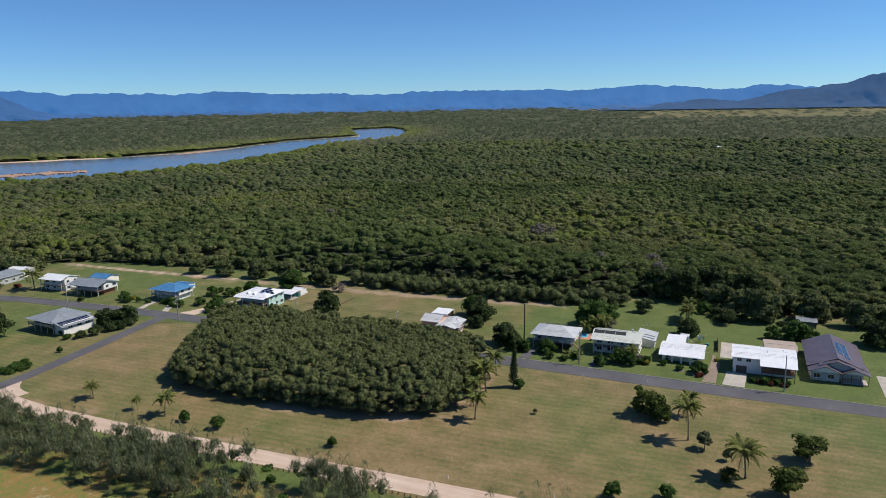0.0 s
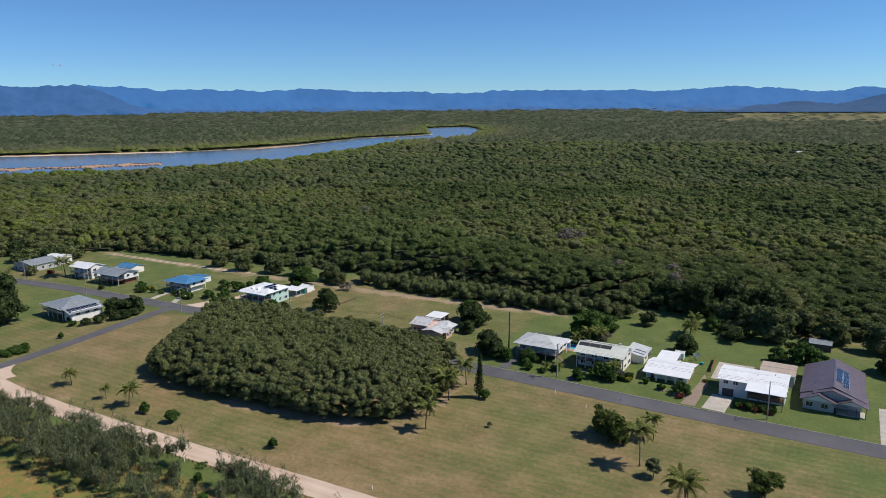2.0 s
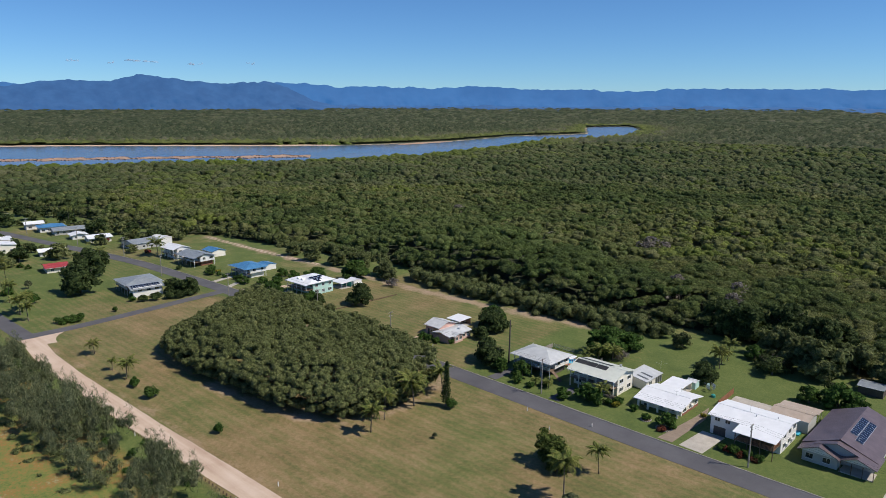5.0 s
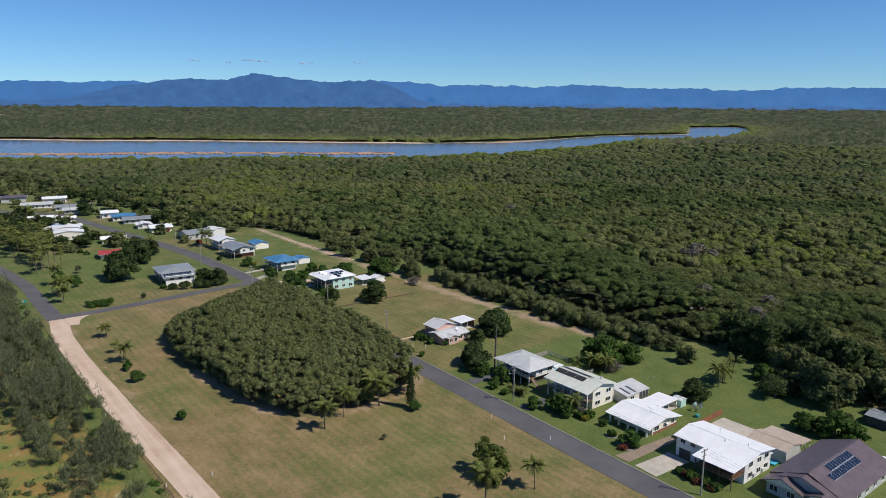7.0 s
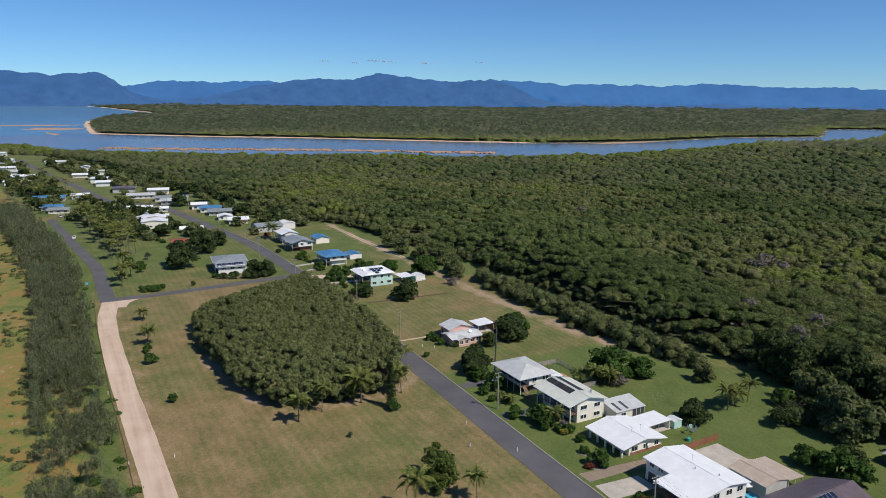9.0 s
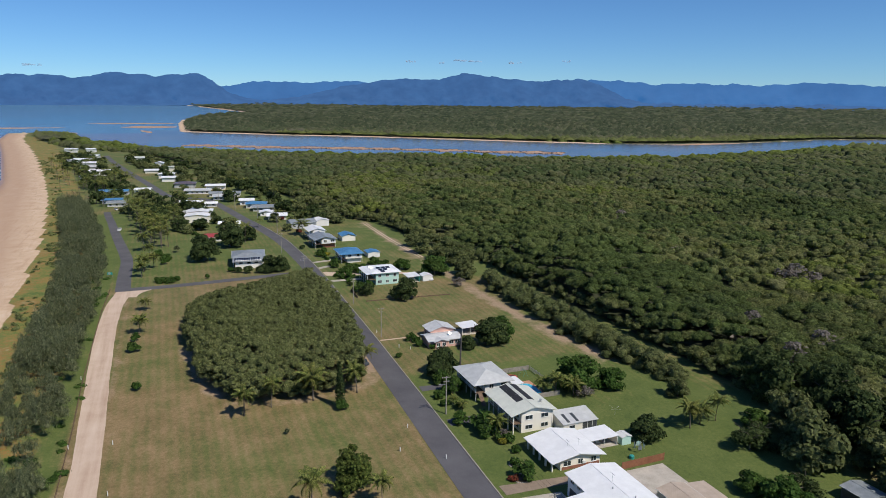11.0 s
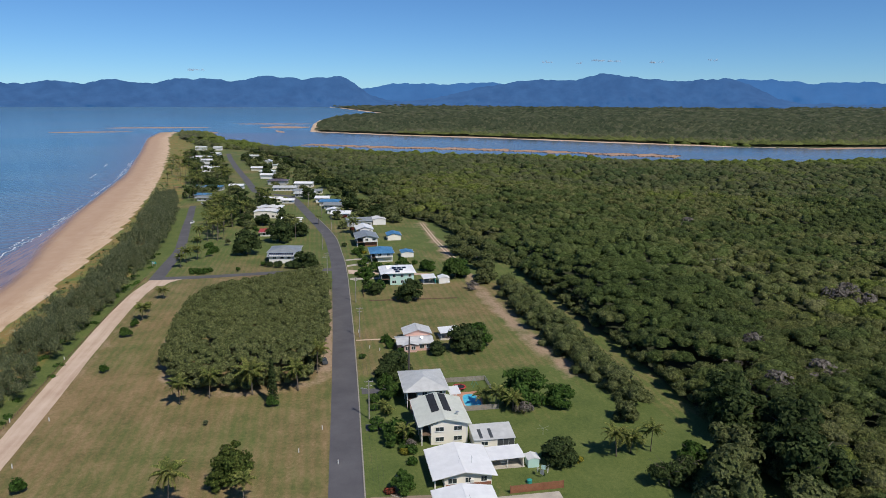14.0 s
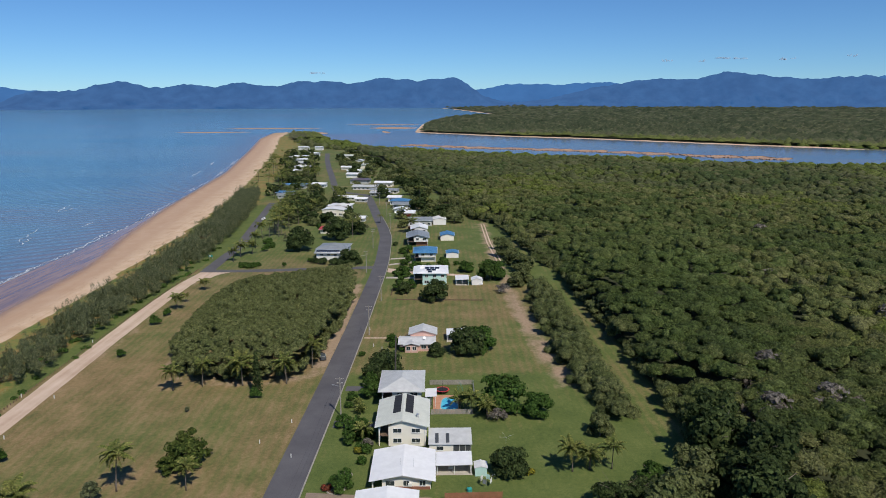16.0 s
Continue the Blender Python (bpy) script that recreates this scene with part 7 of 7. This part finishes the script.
def slab_area(name, label, corners, mat, z=0.06, category="driveway"):
    s = Shape().slab([(x, y, z) for x, y in corners], z + 0.12)
    return single(name, s, mat, label, category, kind="structure")


slab_area("driveway_concrete", "pale concrete driveway with a flared apron", [(0.6, 209.6), (6.6, 209.2), (7.4, 221), (1.6, 221)], CONCRETE)
slab_area("driveway_pavers", "narrow brown paved driveway", [(-5.0, 209.6), (-1.2, 209.6), (-0.6, 228), (-3.0, 236), (-3.2, 228)], PAVERS, 0.066)
slab_area("driveway_asphalt", "dark asphalt driveway", [(-38.8, 210.8), (-35.2, 210.7), (-35.6, 222), (-38.4, 222)], ASPHALT, 0.07)
slab_area("driveway_dark", "short dark driveway", [(-61.5, 211.2), (-58.0, 211.1), (-58.2, 221.2), (-61, 221.2)], ASPHALT, 0.07)
slab_area("driveway_side", "concrete driveway beside the brown-roofed house", [(42.6, 208), (46.4, 208), (45.5, 232), (42.8, 232)], CONCRETE, 0.064)
slab_area("yard_slab", "broad concrete yard behind the white house", [(-0.8, 233.2), (9.8, 233.2), (9.8, 249), (-0.8, 249)], CONCRETE, 0.06, "yard")
slab_area("garden_path", "thin pale track across the lawn to the cottage", [(-104.2, 212), (-103.2, 212), (-103.0, 226), (-104.0, 226)], GRAVEL, 0.03, "path")
slab_area("driveway_mint", "pale concrete driveway to the mint house", [(-190, 213.8), (-187, 213.8), (-186.5, 228), (-189.5, 228)], CONCRETE, 0.06)
slab_area("driveway_gravel", "worn earth driveway between the mint and blue houses", [(-207, 213.6), (-199, 213.6), (-196, 226), (-190, 252), (-193, 253), (-200, 228)], GRAVEL, 0.03)
slab_area("driveway_blue", "pale concrete driveway to the blue house", [(-216, 213.6), (-213, 213.6), (-219, 224.5), (-222, 224.5)], CONCRETE, 0.06)
slab_area("driveway_blue_rear", "pale concrete path to the blue house", [(-229, 213.4), (-226.4, 213.4), (-229, 224.5), (-232, 224.5)], CONCRETE, 0.06)
for k in range(2):
    slab_area("wheel_track", "pale sandy wheel track behind the gardens", [(-330, 266.2 + k * 1.8), (-330, 267 + k * 1.8), (-270, 266.6 + k * 1.8), (-222, 268.4 + k * 1.8), (-222, 267.6 + k * 1.8), (-270, 265.9 + k * 1.8)], GRAVEL, 0.02, "track")

# the pool behind the hip-roofed house
slab_area("pool_deck", "terracotta paving round the pool", [(-54.8, 236.0), (-43.6, 236.0), (-43.6, 243.4), (-54.8, 243.4)], TERRACOTTA, 0.06, "paving")
ob = thing("swimming_pool", "bright blue swimming pool with curved ends", "pool", pose(-49.0, 240.4, 0))
ring = [(4.0 * math.copysign(abs(math.cos(a)) ** 0.55, math.cos(a)), (2.2 + 0.5 * math.cos(a)) * math.copysign(abs(math.sin(a)) ** 0.6, math.sin(a))) for a in [2 * math.pi * k / 28 for k in range(28)]]
part("pool_water", Shape().slab([(x, y, 0.085) for x, y in ring], 0.05), POOL, ob)
cop = Shape()
for (x0, y0), (x1, y1) in zip(ring, ring[1:] + ring[:1]):
    cop.slab([(x0, y0, 0.1), (x0 * 1.08, y0 * 1.12, 0.1), (x1 * 1.08, y1 * 1.12, 0.1), (x1, y1, 0.1)], 0.05)
part("coping", cop, CONCRETE, ob)
ob = thing("swimming_pool", "small turquoise above-ground pool beside the white house", "pool", pose(19.2, 236.6, 0))
part("pool_wall", Shape().box(-1.2, 1.2, -2.0, 2.0, 0, 0.3), TEAL, ob)
part("pool_water", Shape().box(-1.05, 1.05, -1.85, 1.85, 0.3, 0.34), POOL, ob)
ob = thing("trampoline", "round black trampoline with a red rim and safety net poles", "trampoline", pose(-56.9, 238.6, 0))
part("mat", Shape().tube([(0, 0, 0.84), (0, 0, 0.88)], [1.55, 1.55], 20), BLACK, ob)
rim = Shape()
for k in range(20):
    a0, a1 = 6.2832 * k / 20, 6.2832 * (k + 1) / 20
    rim.slab([(1.55 * math.cos(a0), 1.55 * math.sin(a0), 0.93), (1.95 * math.cos(a0), 1.95 * math.sin(a0), 0.93), (1.95 * math.cos(a1), 1.95 * math.sin(a1), 0.93), (1.55 * math.cos(a1), 1.55 * math.sin(a1), 0.93)], 0.07)
part("rim", rim, RED_PAINT, ob)
for k in range(6):
    a = 6.2832 * k / 6
    part("net_pole", Shape().tube([(1.8 * math.cos(a), 1.8 * math.sin(a), 0), (1.8 * math.cos(a), 1.8 * math.sin(a), 2.6)], [0.04, 0.04], 6), BLACK, ob)
ob = thing("swing_frame", "low green metal swing frame on the lawn", "swing", pose(-58.6, 243.6, 0))
for u in (-1.1, 1.1):
    part("side_frame", Shape().tube([(u, -0.9, 0), (u, 0, 1.9), (u, 0.9, 0)], [0.04] * 3, 5), TEAL, ob)
part("top_bar", Shape().tube([(-1.1, 0, 1.9), (1.1, 0, 1.9)], [0.04, 0.04], 5), TEAL, ob)


def clothesline(x, y, laundry):
    ob = thing("clothes_hoist", "rotary clothes hoist hung with washing" if laundry else "empty rotary clothes hoist on the lawn", "clothes line", pose(x, y, 0, 0, 0, 20))
    part("mast", Shape().tube([(0, 0, 0), (0, 0, 2.0)], [0.035, 0.03], 6), METAL, ob)
    for k in range(4):
        a = 1.5708 * k
        part("arm", Shape().tube([(0, 0, 1.75), (1.9 * math.cos(a), 1.9 * math.sin(a), 2.15)], [0.02, 0.02], 5), METAL, ob)
    if laundry:
        for k, (mat, w) in enumerate(((TRIM, 1.2), (MINT_WALL, 0.9), (TRIM, 1.3), (SILVER_ROOF, 0.8))):
            a = 1.5708 * k + 0.78
            m = pose(1.1 * math.cos(a), 1.1 * math.sin(a), 2.0, 0, 0, math.degrees(a) + 90)
            s = Shape()
            s.add([m @ Vector((-w / 2 + w * i / 6, 0.05 * math.sin(i * 2.2) + dy, -z)) for dy in (0, 0.02) for z in (0.0, 1.1) for i in range(7)], [(i, i + 1, i + 8, i + 7) for i in range(6)] + [(i + 15, i + 14, i + 21, i + 22) for i in range(6)])
            part("washing", s, mat, ob)


clothesline(-7.5, 247.5, True)
clothesline(-26, 253.5, False)


def vehicle(x, y, turn, mat, label, ute=False):
    ob = thing("pickup_truck" if ute else "car", label, "pickup truck" if ute else "car", pose(x, y, 0, 0, 0, turn), "parked vehicles")
    body = Shape()
    prof = [(-2.4, 0.45), (-2.4, 1.05), (-0.5, 1.1), (-0.35, 1.75), (1.0, 1.75), (1.45, 1.12), (2.35, 1.0), (2.4, 0.45)] if ute else [(-2.2, 0.4), (-2.25, 0.95), (-1.9, 1.5), (0.5, 1.52), (1.1, 0.98), (2.15, 0.85), (2.2, 0.4)]
    n = len(prof)
    body.add([(u, v, z) for v in (-0.88, 0.88) for u, z in prof], [tuple(range(n)), tuple(reversed(range(n, 2 * n)))] + [(i, i + n, (i + 1) % n + n, (i + 1) % n) for i in range(n)])
    part("body", body, mat, ob)
    for v in (-0.9, 0.86):
        part("side_window", Shape().box(-0.2 if ute else -1.6, 0.9 if ute else 0.4, v, v + 0.04, 1.12, 1.6 if ute else 1.4), GLASS, ob)
    part("windscreen", Shape().slab([(1.02, -0.75, 1.72), (1.46, -0.8, 1.16), (1.46, 0.8, 1.16), (1.02, 0.75, 1.72)] if ute else [(0.54, -0.75, 1.5), (1.08, -0.8, 1.02), (1.08, 0.8, 1.02), (0.54, 0.75, 1.5)], -0.03), GLASS, ob)
    for u in (-1.45, 1.45):
        for v in (-0.85, 0.85):
            w = part("wheel", Shape().tube([(u, v - 0.1, 0.34), (u, v + 0.1, 0.34)], [0.34, 0.34], 14), BLACK, ob)
            part("rim", Shape().tube([(u, v - 0.12, 0.34), (u, v + 0.12, 0.34)], [0.19, 0.19], 10), METAL, w)
    return ob


vehicle(-84, 200.6, 20, CAR_DARK, "dark pickup truck parked at the thicket's edge", True)
vehicle(34.2, 256, 60, CAR_WHITE, "white van parked on the back lawn")
vehicle(-352, 118.6, -10, CAR_WHITE, "white car parked at the end of the beach road")
vehicle(-176, 256.8, 0, CAR_WHITE, "white car beside the small shed")
vehicle(-440, 112, 20, CAR_WHITE, "white car parked by the low house")
ob = thing("parasol", "open white garden parasol beside the pool", "parasol", pose(17.4, 236.4, 0))
part("pole", Shape().tube([(0, 0, 0), (0, 0, 2.5)], [0.03, 0.03], 6), METAL, ob)
cv = [(1.7 * math.cos(6.2832 * k / 8), 1.7 * math.sin(6.2832 * k / 8), 2.1) for k in range(8)]
part("canopy", Shape().add(cv + [(0, 0, 2.6)] + [(x, y, 2.05) for x, y, z in cv] + [(0, 0, 2.55)], [(k, (k + 1) % 8, 8) for k in range(8)] + [((k + 1) % 8 + 9, k + 9, 17) for k in range(8)] + [(k, k + 9, (k + 1) % 8 + 9, (k + 1) % 8) for k in range(8)]), TRIM, ob)
ob = thing("water_tank", "small round green garden tank", "water tank", pose(-5.2, 243.8, 0))
part("tank", Shape().tube([(0, 0, 0), (0, 0, 0.7), (0, 0, 0.9)], [0.6, 0.6, 0.15], 14), TEAL, ob)
house("shed", "dark shed under the trees behind the lawn", 27, 278, 7, 6, 2.6, 0.6, "gable", "x", DARK, SILVER_ROOF, 0.3, windows=False, category="shed")

# stone rings round the front garden beds
stone = Shape().tube([(0, 0, -0.05), (0, 0, 0.12), (0, 0, 0.2)], [0.2, 0.22, 0.1], 6).mesh("stone", KERB)
for cx, cy, r in ((-6.2, 215.5, 1.9), (-12, 217, 1.3), (-12, 253, 0.6)):
    bed = thing("garden_bed", "round garden bed edged with pale stones", "garden bed", pose(cx, cy, 0), "garden beds")
    part("soil", Shape().tube([(0, 0, -0.1), (0, 0, 0.04)], [r, r - 0.05], 18), TIMBER, bed)
    for k in range(int(r * 13)):
        a = 6.2832 * k / int(r * 13)
        o = part("stone", stone, None, bed)
        o.matrix_basis = pose(r * math.cos(a), r * math.sin(a), 0, 0, 0, 50 * k)

# sandbars at the river mouth and along the river
for cx, cy, lx, ly, tn, lab in ((-1960, 115, 170, 160, 20, "broad brown sandbar at the river mouth"), (-2230, 70, 90, 300, -4, "thin sandbar across the river mouth"), (-1945, -230, 80, 360, 3, "wet shoal off the point"), (-1660, -60, 130, 70, 20, "sand spit at the tip of the point"), (-1700, -330, 60, 220, 8, "wet shoal off the beach"),
                                (-1700, 110, 150, 22, 10, "sand spit at the far point"), (-985, 1130, 46, 240, 4, "sandbank along the far river bank")):
    s = Shape()
    n = 30
    rg = random.Random(int(cx))
    edge_pts = [(lx / 2 * math.cos(6.2832 * k / n) * rg.uniform(0.8, 1.1), ly / 2 * math.sin(6.2832 * k / n) * rg.uniform(0.7, 1.2)) for k in range(n)]
    s.add([(x, y, -1.6) for x, y in edge_pts] + [(x * 0.8, y * 0.7, -0.95) for x, y in edge_pts] + [(0, 0, -0.9)], [(k, (k + 1) % n, (k + 1) % n + n, k + n) for k in range(n)] + [(k + n, (k + 1) % n + n, 2 * n) for k in range(n)])
    o = single("sandbar", s, SANDBAR, lab, "sandbar", kind="structure", smooth=True)
    o.matrix_basis = pose(cx, cy, 0, 0, 0, tn)

# lines of foam where small waves break
rg = random.Random(3)
BREAKERS = [(-282, -5, 14), (-307, -16, 14), (-413, -43, 2), (-415, -50, 12), (-800, -92, -20), (-716, -178, 0)]
for k in range(60):
    x = rg.uniform(-900, -95)
    off = rg.choice([0, 0.5, 1, 1.5, 2.5, 4, 5, 30])
    y = float(np.interp(x, WATER_X, WATER_Y)) - off
    slope = math.degrees(math.atan2(float(np.interp(x + 20, WATER_X, WATER_Y) - np.interp(x - 20, WATER_X, WATER_Y)), 40))
    length, n = rg.uniform(18, 60), 22
    s = Shape()
    up = [(length * (i / n - 0.5), 0.8 * math.sin(i * 0.9 + k) + rg.uniform(-0.2, 0.2)) for i in range(n + 1)]
    wd = [max(0.06, rg.uniform(0.1, 0.9) * math.sin(math.pi * i / n)) for i in range(n + 1)]
    s.add([(u, v - w / 2, -1.15) for (u, v), w in zip(up, wd)] + [(u, v + w / 2, -1.13) for (u, v), w in zip(up, wd)], [(i, i + 1, i + n + 2, i + n + 1) for i in range(n)])
    if k < len(BREAKERS):
        x, y, slope = BREAKERS[k]
    o = single("wave_foam", s, FOAM, "white line of foam on a small breaking wave", "foam", "breaking waves", "structure")
    o.matrix_basis = pose(x, y, 0, 0, 0, slope)

# a few thin clouds low over the mountains
CLOUD, nt, b = material("thin_cloud", 1.0)
b.inputs["Base Color"].default_value = (0.55, 0.58, 0.65, 1)
b.inputs["Alpha"].default_value = 0.22
for az, el, w in ((97.6, 2.02, 1.5), (70.6, 2.81, 0.8), (65.9, 2.87, 2.4), (62.5, 2.74, 1.1), (68.2, 2.72, 0.4), (58.5, 2.84, 0.6)):
    cl = np.random.default_rng(int(az * 10))
    q = 4600
    m = pose(60 - q * math.sin(radians(az)), 110 + q * math.cos(radians(az)), 81 + q * math.tan(radians(el)), 0, 0, az)
    wide = q * radians(w) / 2
    lob = np.array([((cl.random() - 0.5) * 2 * wide, (cl.random() - 0.5) * 20, (cl.random() - 0.5) * 9, wide * (0.12 + 0.16 * cl.random()), 20, 4 + 4 * cl.random()) for _ in range(9)])
    o = tagged(new("cloud", mesh_from("cloud", [(*lumps(lob, cl, 1.0), 0)], [CLOUD], True)), "thin pale wisp of cloud above the mountains", "cloud", "clouds", "structure")
    o.matrix_basis = m
